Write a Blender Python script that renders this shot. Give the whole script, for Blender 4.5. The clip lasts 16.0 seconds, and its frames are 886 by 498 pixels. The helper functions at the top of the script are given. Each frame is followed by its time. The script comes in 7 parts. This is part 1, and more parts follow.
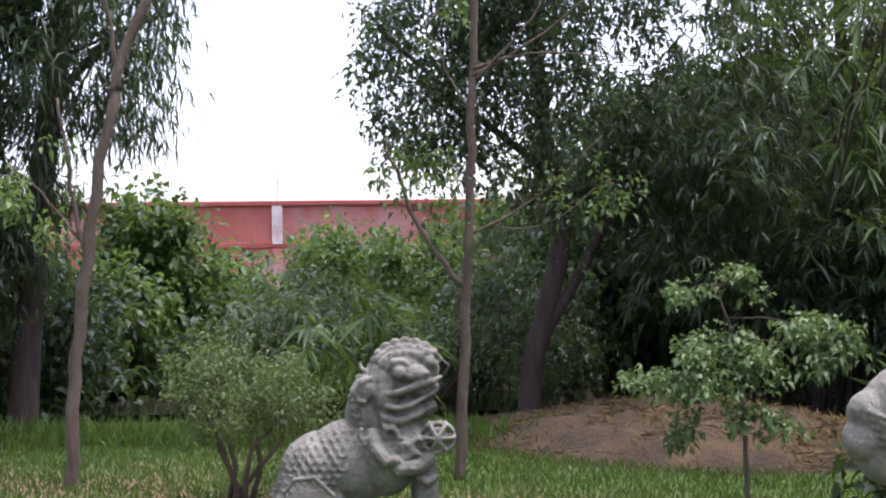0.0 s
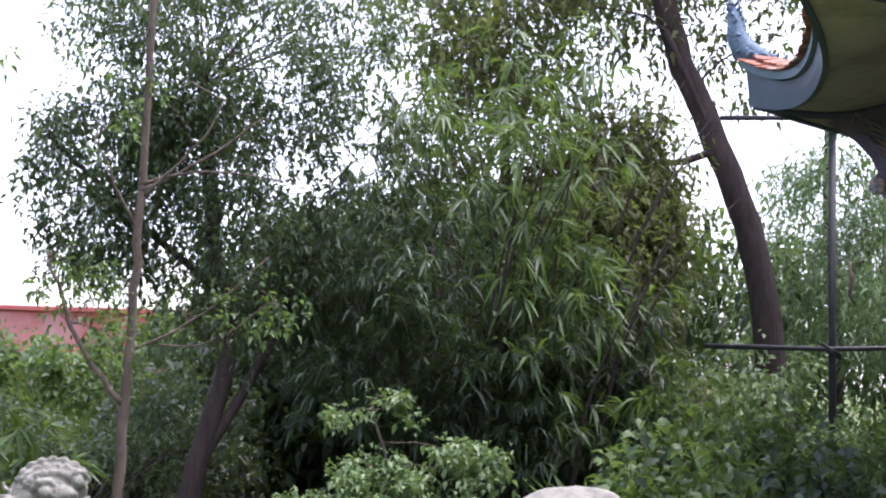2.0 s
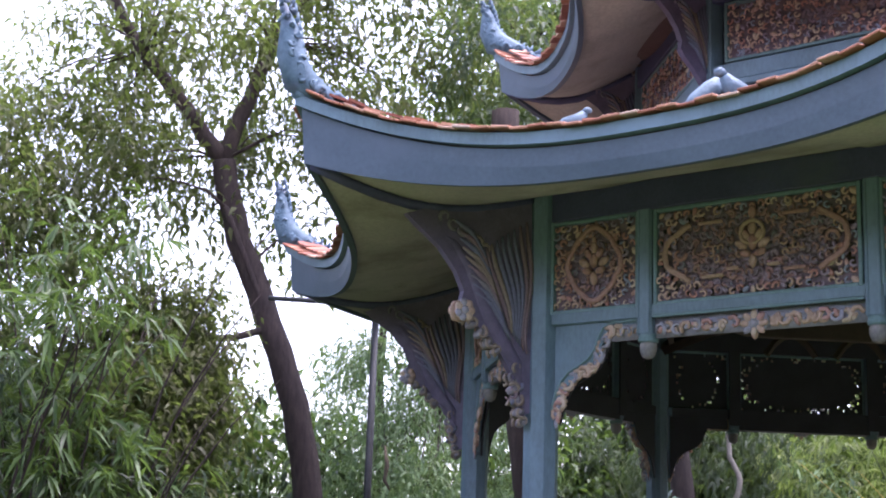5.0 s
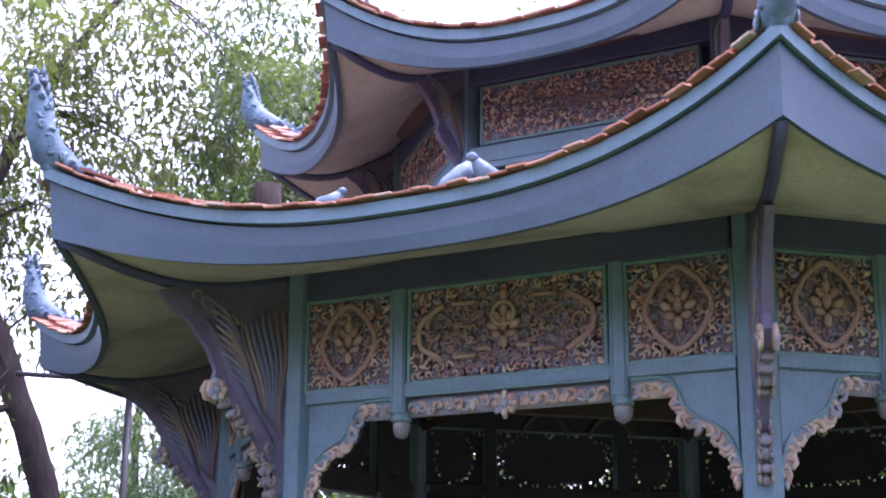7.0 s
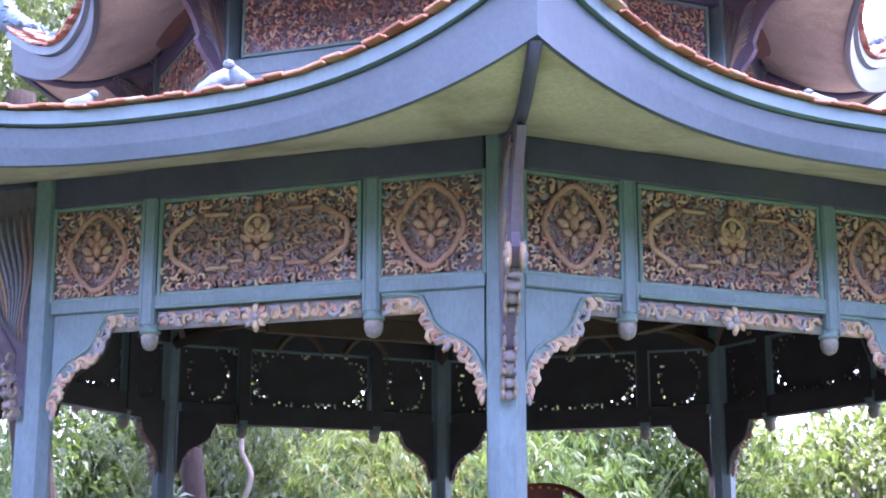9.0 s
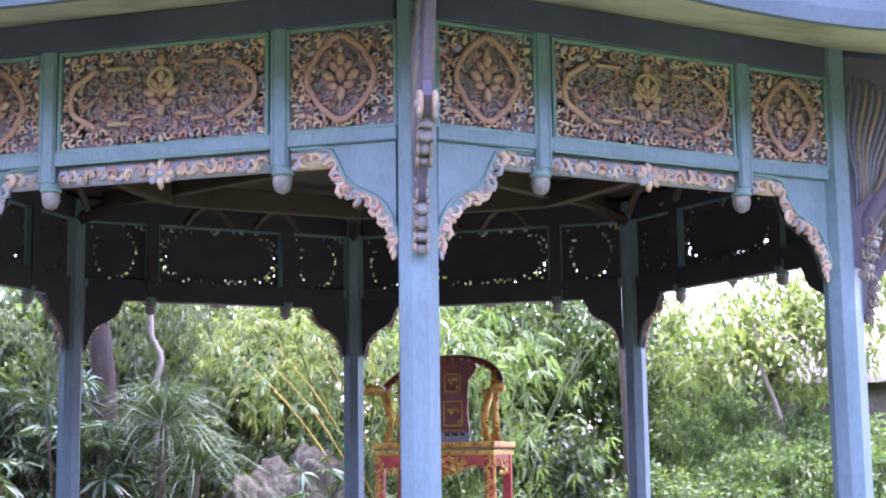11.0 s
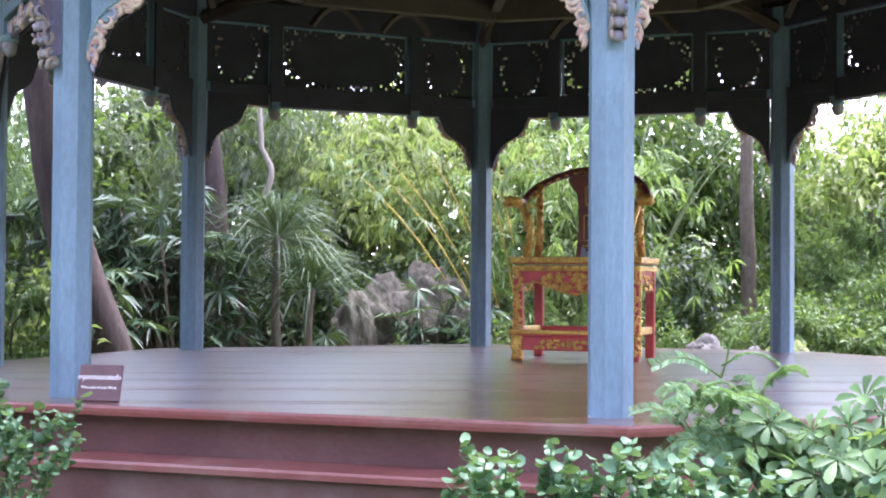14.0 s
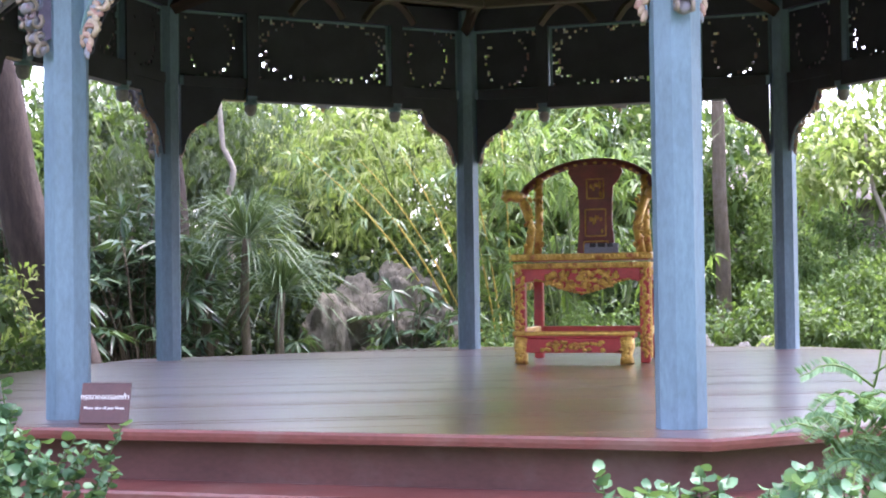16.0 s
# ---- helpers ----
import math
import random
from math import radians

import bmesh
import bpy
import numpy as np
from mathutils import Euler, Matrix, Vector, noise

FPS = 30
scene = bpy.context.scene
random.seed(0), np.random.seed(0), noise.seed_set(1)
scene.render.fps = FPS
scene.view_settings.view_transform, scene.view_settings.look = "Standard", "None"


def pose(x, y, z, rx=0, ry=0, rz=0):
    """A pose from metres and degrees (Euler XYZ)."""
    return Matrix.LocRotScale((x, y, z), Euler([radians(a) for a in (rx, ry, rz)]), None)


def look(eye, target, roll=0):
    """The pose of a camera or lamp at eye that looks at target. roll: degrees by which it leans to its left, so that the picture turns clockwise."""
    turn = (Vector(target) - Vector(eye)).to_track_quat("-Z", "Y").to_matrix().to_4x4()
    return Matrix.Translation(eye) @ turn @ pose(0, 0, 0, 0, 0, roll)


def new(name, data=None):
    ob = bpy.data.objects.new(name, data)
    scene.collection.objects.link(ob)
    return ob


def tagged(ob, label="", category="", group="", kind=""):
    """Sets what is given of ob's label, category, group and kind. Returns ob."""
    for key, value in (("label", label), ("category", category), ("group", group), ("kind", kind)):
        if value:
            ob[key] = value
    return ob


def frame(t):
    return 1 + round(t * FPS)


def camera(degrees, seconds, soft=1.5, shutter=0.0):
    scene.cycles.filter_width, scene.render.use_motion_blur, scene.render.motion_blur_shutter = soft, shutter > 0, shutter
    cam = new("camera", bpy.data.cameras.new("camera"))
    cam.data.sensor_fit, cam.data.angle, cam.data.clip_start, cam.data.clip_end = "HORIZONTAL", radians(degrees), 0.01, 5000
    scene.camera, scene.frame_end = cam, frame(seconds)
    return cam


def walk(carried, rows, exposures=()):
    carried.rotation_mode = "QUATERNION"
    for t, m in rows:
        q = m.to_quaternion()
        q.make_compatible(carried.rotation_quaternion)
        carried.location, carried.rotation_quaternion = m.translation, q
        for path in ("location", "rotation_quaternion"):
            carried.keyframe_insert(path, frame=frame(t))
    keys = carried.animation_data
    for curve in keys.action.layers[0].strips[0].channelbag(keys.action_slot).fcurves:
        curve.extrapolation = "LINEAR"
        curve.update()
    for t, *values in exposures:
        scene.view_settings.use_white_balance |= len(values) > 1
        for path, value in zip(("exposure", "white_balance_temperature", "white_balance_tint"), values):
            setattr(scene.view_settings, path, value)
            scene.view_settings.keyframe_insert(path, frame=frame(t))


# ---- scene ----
cam = camera(33.9, 16.0, soft=2.0)
PATH = [
    (0, (-1.309, -12.012, 0.712), (-2.722, -10.596, 0.742), -0.8),
    (0.5, (-1.239, -12.035, 0.723), (-2.551, -10.528, 0.795), -0.1),
    (1, (-1.218, -12.006, 0.748), (-2.435, -10.424, 0.875), -0.1),
    (1.5, (-1.186, -12.027, 0.754), (-2.326, -10.391, 0.912), 0.5),
    (2, (-1.187, -12.031, 0.76), (-2.25, -10.347, 0.946), 0.9),
    (2.5, (-1.143, -12.04, 0.77), (-2.057, -10.276, 1.001), 1.5),
    (3, (-1.09, -12.087, 0.775), (-1.894, -10.283, 1.086), 2.0),
    (3.5, (-1.1, -12.205, 0.807), (-1.822, -10.368, 1.131), 2.6),
    (3.7, (-1.074, -12.157, 0.789), (-1.759, -10.31, 1.13), 2.7),
    (5.8, (-0.789, -11.706, 1.023), (-1.238, -9.812, 1.483), 1.1),
    (6, (-0.79, -11.703, 1.024), (-1.204, -9.805, 1.499), 1.0),
    (6.5, (-0.777, -11.749, 1.005), (-1.103, -9.84, 1.505), 0.6),
    (7, (-0.771, -11.771, 0.995), (-0.999, -9.852, 1.514), 0.3),
    (7.5, (-0.769, -11.781, 0.992), (-0.893, -9.848, 1.489), 0.3),
    (8, (-0.776, -11.784, 0.993), (-0.784, -9.834, 1.441), -0.1),
    (8.2, (-0.765, -11.779, 0.997), (-0.742, -9.827, 1.435), 0.0),
    (10.3, (-0.65, -11.606, 0.749), (-0.491, -9.654, 1.158), -1.2),
    (10.5, (-0.651, -11.588, 0.751), (-0.476, -9.63, 1.122), -1.4),
    (11, (-0.684, -11.533, 0.711), (-0.473, -9.565, 0.997), -0.8),
    (11.5, (-0.803, -11.456, 0.7), (-0.566, -9.482, 0.915), -0.1),
    (12, (-0.897, -11.381, 0.695), (-0.628, -9.407, 0.871), -0.9),
    (12.5, (-0.991, -11.3, 0.672), (-0.73, -9.319, 0.754), -0.3),
    (13, (-1.029, -11.128, 0.632), (-0.822, -9.14, 0.721), -0.4),
    (13.5, (-1.064, -10.943, 0.647), (-0.899, -8.952, 0.749), 0.1),
    (14, (-1.169, -10.807, 0.627), (-1.063, -8.811, 0.675), 0.4),
    (14.5, (-1.334, -10.574, 0.619), (-1.081, -8.591, 0.677), -0.5),
    (15, (-1.492, -10.422, 0.644), (-1.265, -8.435, 0.672), -1.5),
    (15.5, (-1.568, -10.242, 0.642), (-1.35, -8.255, 0.676), -1.4),
    (16, (-1.639, -10.086, 0.639), (-1.441, -8.096, 0.686), -0.8),
]
walk(cam, [(t, look(e, g, r)) for t, e, g, r in PATH],
     [(0, 1.72, 6200, 26), (1.2, 1.9, 6150, 27), (2.5, 2.28, 6050, 29), (3.7, 2.38, 6000, 31), (6, 2.28, 5850, 34), (8.2, 3.15, 5550, 46), (10.3, 3.72, 5600, 46), (12.5, 3.48, 5750, 36), (16, 3.44, 6050, 30)])

# ---- world and light ----
world = bpy.data.worlds.new("World")
scene.world = world
world.use_nodes = True
wn, wl = world.node_tree.nodes, world.node_tree.links
wn.clear()
sky = wn.new("ShaderNodeTexSky")
sky.sky_type = "NISHITA"
sky.sun_disc = False
sky.sun_elevation, sky.sun_rotation = radians(75), radians(51)
sky.air_density, sky.dust_density, sky.ozone_density = 1.0, 2.0, 1.0
bg = wn.new("ShaderNodeBackground")
bg.inputs["Strength"].default_value = 0.15
wout = wn.new("ShaderNodeOutputWorld")
haze = wn.new("ShaderNodeHueSaturation")
haze.inputs["Saturation"].default_value = 0.5
wl.new(sky.outputs[0], haze.inputs["Color"])
wl.new(haze.outputs[0], bg.inputs[0])
wl.new(bg.outputs[0], wout.inputs[0])
sun_data = bpy.data.lights.new("sun", "SUN")
sun_data.energy, sun_data.angle, sun_data.color = 1.5, radians(28), (1.0, 0.96, 0.9)
sun = new("sun", sun_data)
sun.matrix_world = look((5, 4, 24), (0, 0, 0))

GROUND = -0.7
rng = np.random.default_rng(7)


# ---- materials ----
def mat(name, rough=0.6, metal=0.0, spec=0.5):
    m = bpy.data.materials.new(name)
    m.use_nodes = True
    n = m.node_tree.nodes
    b = n["Principled BSDF"]
    b.inputs["Roughness"].default_value = rough
    b.inputs["Metallic"].default_value = metal
    b.inputs["Specular IOR Level"].default_value = spec
    return m, n, m.node_tree.links, b


def ramp(n, l, fac, stops, constant=False):
    r = n.new("ShaderNodeValToRGB")
    if constant:
        r.color_ramp.interpolation = "CONSTANT"
    els = r.color_ramp.elements
    while len(els) < len(stops):
        els.new(0.5)
    for e, (p, c) in zip(els, stops):
        e.position, e.color = p, (*c, 1)
    l.new(fac, r.inputs[0])
    return r.outputs[0]


def mixc(n, l, fac, a, b, mode="MIX"):
    x = n.new("ShaderNodeMix")
    x.data_type, x.blend_type = "RGBA", mode
    if isinstance(fac, float):
        x.inputs[0].default_value = fac
    else:
        l.new(fac, x.inputs[0])
    for sock, v in ((x.inputs[6], a), (x.inputs[7], b)):
        if isinstance(v, tuple):
            sock.default_value = (*v, 1)
        else:
            l.new(v, sock)
    return x.outputs[2]


def tex(n, l, kind, scale, detail=5.0, stretch=None, coord="Object"):
    tc = n.new("ShaderNodeTexCoord")
    out = tc.outputs[coord]
    if stretch:
        mp = n.new("ShaderNodeMapping")
        mp.inputs["Scale"].default_value = stretch
        l.new(out, mp.inputs[0])
        out = mp.outputs[0]
    if kind == "noise":
        t = n.new("ShaderNodeTexNoise")
        t.inputs["Detail"].default_value = detail
        t.inputs["Roughness"].default_value = 0.62
    else:
        t = n.new("ShaderNodeTexVoronoi")
    t.inputs["Scale"].default_value = scale
    l.new(out, t.inputs["Vector"])
    return t.outputs[0]


def bump(n, l, b, height, strength=0.3, dist=0.01):
    bp = n.new("ShaderNodeBump")
    bp.inputs["Strength"].default_value, bp.inputs["Distance"].default_value = strength, dist
    l.new(height, bp.inputs["Height"])
    l.new(bp.outputs[0], b.inputs["Normal"])


def surface(name, dark, light, rough=0.6, scale=6, fine=60, relief=0.2, stretch=None, stain=None, metal=0.0, spec=0.5, dist=0.01):
    """A surface with broad tone changes, fine grain, relief and stains of a third colour."""
    m, n, l, b = mat(name, rough, metal, spec)
    broad = tex(n, l, "noise", scale, 4, stretch)
    grain = tex(n, l, "noise", fine, 6, stretch)
    c = ramp(n, l, broad, [(0.3, dark), (0.7, light)])
    c = mixc(n, l, 0.35, c, ramp(n, l, grain, [(0.3, (0.3, 0.3, 0.3)), (0.7, (0.75, 0.75, 0.75))]), "OVERLAY")
    if stain:
        s = ramp(n, l, tex(n, l, "noise", scale * 0.45, 8), [(0.52, (0, 0, 0)), (0.68, (1, 1, 1))])
        c = mixc(n, l, s, c, stain)
    l.new(c, b.inputs["Base Color"])
    rr = n.new("ShaderNodeMapRange")
    rr.inputs[3].default_value, rr.inputs[4].default_value = max(0.05, rough - 0.12), min(1, rough + 0.12)
    l.new(grain, rr.inputs[0])
    l.new(rr.outputs[0], b.inputs["Roughness"])
    bump(n, l, b, grain, relief, dist)
    return m


def leaf_mat(name, dark, mid, light, rough=0.45, through_light=0.35):
    m, n, l, b = mat(name, rough, 0, 0.25)
    geo = n.new("ShaderNodeNewGeometry")
    c = ramp(n, l, geo.outputs["Random Per Island"], [(0.0, dark), (0.5, mid), (1.0, light)])
    patch = ramp(n, l, tex(n, l, "noise", 0.9, 3), [(0.35, (0.6, 0.62, 0.6)), (0.65, (1, 1, 0.95))])
    c = mixc(n, l, 0.8, c, patch, "MULTIPLY")
    l.new(c, b.inputs["Base Color"])
    tr = n.new("ShaderNodeBsdfTranslucent")
    l.new(mixc(n, l, 0.45, c, (0.25, 0.4, 0.05), "MIX"), tr.inputs[0])
    mx = n.new("ShaderNodeMixShader")
    mx.inputs[0].default_value = through_light
    l.new(b.outputs[0], mx.inputs[1])
    l.new(tr.outputs[0], mx.inputs[2])
    l.new(mx.outputs[0], n["Material Output"].inputs[0])
    return m


def island_mat(name, stops, rough=0.6, fine=60, relief=0.25):
    m, n, l, b = mat(name, rough)
    geo = n.new("ShaderNodeNewGeometry")
    c = ramp(n, l, geo.outputs["Random Per Island"], stops, True)
    g = tex(n, l, "noise", fine, 6)
    c = mixc(n, l, 0.4, c, ramp(n, l, g, [(0.3, (0.25, 0.25, 0.25)), (0.7, (0.8, 0.8, 0.8))]), "OVERLAY")
    l.new(c, b.inputs["Base Color"])
    bump(n, l, b, g, relief)
    return m


def piece_mat(name, stops, rough=0.4, stretch=(1, 1, 1), fine=30, relief=0.1, spec=0.5):
    """Varies from piece to piece, with a grain along one way."""
    m, n, l, b = mat(name, rough, 0, spec)
    oi = n.new("ShaderNodeObjectInfo")
    c = ramp(n, l, oi.outputs["Random"], stops)
    g = tex(n, l, "noise", fine, 6, stretch)
    c = mixc(n, l, 0.45, c, ramp(n, l, g, [(0.3, (0.25, 0.25, 0.25)), (0.7, (0.75, 0.75, 0.75))]), "OVERLAY")
    l.new(c, b.inputs["Base Color"])
    rr = n.new("ShaderNodeMapRange")
    rr.inputs[3].default_value, rr.inputs[4].default_value = max(0.05, rough - 0.1), rough + 0.12
    l.new(g, rr.inputs[0])
    l.new(rr.outputs[0], b.inputs["Roughness"])
    bump(n, l, b, g, relief, 0.004)
    return m


BLUE = surface("blue_paint", (0.095, 0.152, 0.195), (0.13, 0.205, 0.255), 0.5, 3, 45, 0.15, (1, 1, 0.4), (0.15, 0.24, 0.32))
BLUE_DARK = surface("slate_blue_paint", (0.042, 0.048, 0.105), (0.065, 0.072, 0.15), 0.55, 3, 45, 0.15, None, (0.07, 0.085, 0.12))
BLUE_MID = surface("fascia_blue_paint", (0.05, 0.08, 0.112), (0.07, 0.106, 0.146), 0.5, 2, 40, 0.12, None, (0.076, 0.108, 0.155))
TEAL = surface("teal_paint", (0.11, 0.185, 0.21), (0.15, 0.245, 0.265), 0.55, 5, 50, 0.15)
SOFFIT = surface("grey_green_soffit", (0.33, 0.325, 0.28), (0.43, 0.425, 0.365), 0.7, 2.5, 40, 0.15, None, (0.2, 0.19, 0.14))
BUD = surface("grey_cream_bud", (0.16, 0.16, 0.175), (0.28, 0.265, 0.26), 0.65, 14, 70, 0.4)
FINIAL = surface("pale_blue_cement", (0.045, 0.09, 0.13), (0.12, 0.19, 0.25), 0.65, 14, 70, 0.5, None, (0.08, 0.11, 0.17))
CARVE = island_mat("painted_carving", [(0.0, (0.5, 0.35, 0.28)), (0.2, (0.42, 0.22, 0.19)), (0.4, (0.3, 0.24, 0.31)),
                                       (0.58, (0.48, 0.3, 0.26)), (0.72, (0.5, 0.39, 0.31)), (0.88, (0.25, 0.27, 0.36))], 0.65)
CARVE_FIELD = island_mat("field_carving", [(0.0, (0.22, 0.17, 0.22)), (0.3, (0.29, 0.17, 0.17)), (0.55, (0.25, 0.19, 0.23)), (0.8, (0.32, 0.2, 0.175)), (0.93, (0.2, 0.2, 0.24))], 0.7)
CARVE_GOLD = island_mat("tan_carving", [(0.0, (0.38, 0.25, 0.2)), (0.35, (0.34, 0.2, 0.17)), (0.6, (0.39, 0.275, 0.205)), (0.85, (0.35, 0.2, 0.17))], 0.6)
CARVE_BACK = surface("mauve_panel_back", (0.14, 0.105, 0.135), (0.21, 0.15, 0.175), 0.8, 12, 60, 0.2)
TRIM = island_mat("cream_carving", [(0.0, (0.42, 0.3, 0.23)), (0.3, (0.38, 0.22, 0.19)), (0.5, (0.26, 0.26, 0.31)), (0.75, (0.46, 0.36, 0.28))], 0.6)
BRACKET = island_mat("bracket_carving", [(0.0, (0.13, 0.14, 0.2)), (0.25, (0.19, 0.135, 0.15)), (0.5, (0.17, 0.16, 0.18)), (0.75, (0.23, 0.185, 0.15))], 0.6)
PURPLE = surface("mauve_bracket_paint", (0.085, 0.075, 0.12), (0.14, 0.115, 0.18), 0.6, 8, 60, 0.3)
# near-black colour that carries the shade on the frieze's inner faces
INNER_SHADE = surface("inner_shade_paint", (0.018, 0.02, 0.03), (0.032, 0.034, 0.048), 0.7, 4, 40, 0.2)
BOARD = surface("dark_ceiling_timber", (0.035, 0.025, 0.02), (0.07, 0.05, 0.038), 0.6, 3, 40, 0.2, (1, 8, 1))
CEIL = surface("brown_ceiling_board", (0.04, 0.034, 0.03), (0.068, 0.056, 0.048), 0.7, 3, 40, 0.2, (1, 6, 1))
LENS = surface("pale_opening_plate", (0.13, 0.11, 0.1), (0.2, 0.17, 0.15), 0.7, 3, 40, 0.2)
TILE = piece_mat("terracotta_tile", [(0.0, (0.24, 0.09, 0.06)), (0.5, (0.36, 0.15, 0.09)), (0.85, (0.44, 0.25, 0.17)), (1.0, (0.4, 0.32, 0.26))], 0.7, (1, 1, 1), 40, 0.3, 0.3)
TILES = island_mat("terracotta_tiles", [(0.0, (0.24, 0.09, 0.06)), (0.4, (0.36, 0.15, 0.09)), (0.75, (0.42, 0.24, 0.16))], 0.75)
ROOFBED = surface("tile_roof_slope", (0.11, 0.07, 0.055), (0.17, 0.105, 0.085), 0.8, 4, 30, 0.4, None, (0.16, 0.12, 0.09))
PLANK = piece_mat("varnished_plank", [(0.0, (0.1, 0.036, 0.023)), (0.5, (0.125, 0.048, 0.031)), (1.0, (0.165, 0.068, 0.045))], 0.33, (0.6, 9, 1), 14, 0.12)
PLANK.node_tree.nodes["Principled BSDF"].inputs["Coat Weight"].default_value = 1.0
PLANK.node_tree.nodes["Principled BSDF"].inputs["Coat IOR"].default_value = 1.6
PLANK.node_tree.nodes["Principled BSDF"].inputs["Coat Roughness"].default_value = 0.21
LIP = surface("red_painted_edge", (0.12, 0.035, 0.03), (0.175, 0.056, 0.046), 0.42, 3, 50, 0.12, (0.4, 1, 1), (0.17, 0.095, 0.08))
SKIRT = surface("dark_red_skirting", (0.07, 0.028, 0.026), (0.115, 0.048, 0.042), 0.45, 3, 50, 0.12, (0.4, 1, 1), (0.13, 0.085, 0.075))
RED = surface("red_lacquer", (0.3, 0.022, 0.018), (0.42, 0.04, 0.03), 0.35, 8, 60, 0.1)
DARKRED = surface("brown_red_lacquer", (0.11, 0.022, 0.016), (0.2, 0.04, 0.028), 0.35, 8, 60, 0.1)
GOLD = surface("gilded_carving", (0.4, 0.22, 0.035), (0.66, 0.42, 0.08), 0.4, 25, 80, 0.4, None, (0.3, 0.08, 0.03), 0.35)
STONE = surface("weathered_grey_stone", (0.118, 0.115, 0.092), (0.25, 0.244, 0.205), 0.95, 9, 55, 0.9, None, (0.05, 0.05, 0.038), dist=0.012)
ROCKM = surface("garden_rock", (0.055, 0.05, 0.037), (0.145, 0.13, 0.1), 0.9, 3.5, 18, 0.9, (1, 1, 0.5), (0.05, 0.05, 0.035), dist=0.04)
ROCKW = surface("pale_rock", (0.05, 0.05, 0.047), (0.1, 0.098, 0.093), 0.9, 3, 20, 0.7, None, (0.15, 0.148, 0.138), dist=0.03)
BARK = surface("grey_brown_bark", (0.07, 0.053, 0.038), (0.14, 0.108, 0.078), 0.95, 6, 28, 0.9, (3, 3, 0.6), (0.15, 0.12, 0.1), dist=0.02)
BARK_DARK = surface("dark_bark", (0.035, 0.024, 0.022), (0.075, 0.052, 0.045), 0.95, 6, 28, 0.9, (3, 3, 0.6), None, dist=0.02)
BARK_PALE = surface("pale_twig_bark", (0.2, 0.17, 0.14), (0.32, 0.28, 0.24), 0.9, 6, 40, 0.5)
GREENC = surface("green_culm", (0.07, 0.1, 0.035), (0.13, 0.16, 0.06), 0.5, 6, 40, 0.1)
CULM = surface("yellow_culm", (0.36, 0.24, 0.04), (0.52, 0.38, 0.08), 0.5, 6, 40, 0.1)
WALLRED = surface("faded_red_wall", (0.3, 0.075, 0.06), (0.42, 0.13, 0.11), 0.9, 0.6, 12, 0.3, (1, 1, 0.5), (0.42, 0.28, 0.28))
WALLBAND = surface("red_wall_band", (0.3, 0.07, 0.06), (0.36, 0.1, 0.09), 0.9, 1.0, 14, 0.3)
WALLWHITE = surface("faded_white_pilaster", (0.45, 0.36, 0.36), (0.62, 0.56, 0.55), 0.9, 3, 14, 0.3, None, (0.36, 0.15, 0.13))
POLE = surface("black_pipe", (0.012, 0.014, 0.016), (0.03, 0.032, 0.035), 0.6, 9, 50, 0.3)
WHITE = surface("white_enamel", (0.7, 0.7, 0.7), (0.82, 0.82, 0.82), 0.4, 5, 40, 0.05)
SOIL = surface("brown_soil", (0.03, 0.019, 0.009), (0.07, 0.043, 0.019), 0.95, 2.2, 30, 1.0, None, (0.11, 0.068, 0.027), dist=0.05)
SIGN = surface("maroon_sign_board", (0.06, 0.022, 0.022), (0.085, 0.035, 0.033), 0.5, 8, 50, 0.1)
PLAQUE = surface("grey_plaque", (0.22, 0.23, 0.26), (0.3, 0.31, 0.34), 0.5, 8, 50, 0.1)
INK = surface("dark_lettering", (0.03, 0.03, 0.035), (0.05, 0.05, 0.055), 0.6, 8, 50, 0.05)
LETTER = surface("white_lettering", (0.68, 0.66, 0.62), (0.8, 0.78, 0.74), 0.6, 8, 50, 0.05)
THATCH = surface("grey_thatch", (0.13, 0.115, 0.11), (0.24, 0.21, 0.2), 0.95, 3, 30, 0.9, (1, 1, 5), None, dist=0.04)

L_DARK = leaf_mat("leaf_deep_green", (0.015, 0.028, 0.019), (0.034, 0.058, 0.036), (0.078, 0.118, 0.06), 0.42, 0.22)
L_GREY = leaf_mat("leaf_grey_green", (0.04, 0.06, 0.042), (0.07, 0.1, 0.064), (0.12, 0.155, 0.095), 0.5, 0.3)
L_MID = leaf_mat("leaf_mid_green", (0.02, 0.042, 0.016), (0.066, 0.12, 0.042), (0.12, 0.19, 0.07), 0.45, 0.35)
L_BRIGHT = leaf_mat("leaf_bright_green", (0.035, 0.07, 0.022), (0.125, 0.2, 0.072), (0.23, 0.315, 0.135), 0.45, 0.45)
L_YELLOW = leaf_mat("leaf_yellow_green", (0.06, 0.09, 0.03), (0.24, 0.295, 0.1), (0.38, 0.42, 0.19), 0.45, 0.5)
L_BROWN = leaf_mat("leaf_olive_brown", (0.06, 0.065, 0.03), (0.11, 0.115, 0.055), (0.18, 0.175, 0.09), 0.5, 0.42)
L_PALE = leaf_mat("leaf_pale_green", (0.11, 0.18, 0.1), (0.19, 0.28, 0.15), (0.3, 0.4, 0.22), 0.42, 0.35)
L_DULL = leaf_mat("leaf_dull_green", (0.06, 0.085, 0.04), (0.1, 0.14, 0.065), (0.17, 0.21, 0.11), 0.5, 0.35)
L_WAXY = leaf_mat("leaf_waxy_green", (0.03, 0.08, 0.042), (0.065, 0.145, 0.08), (0.15, 0.26, 0.15), 0.45, 0.2)
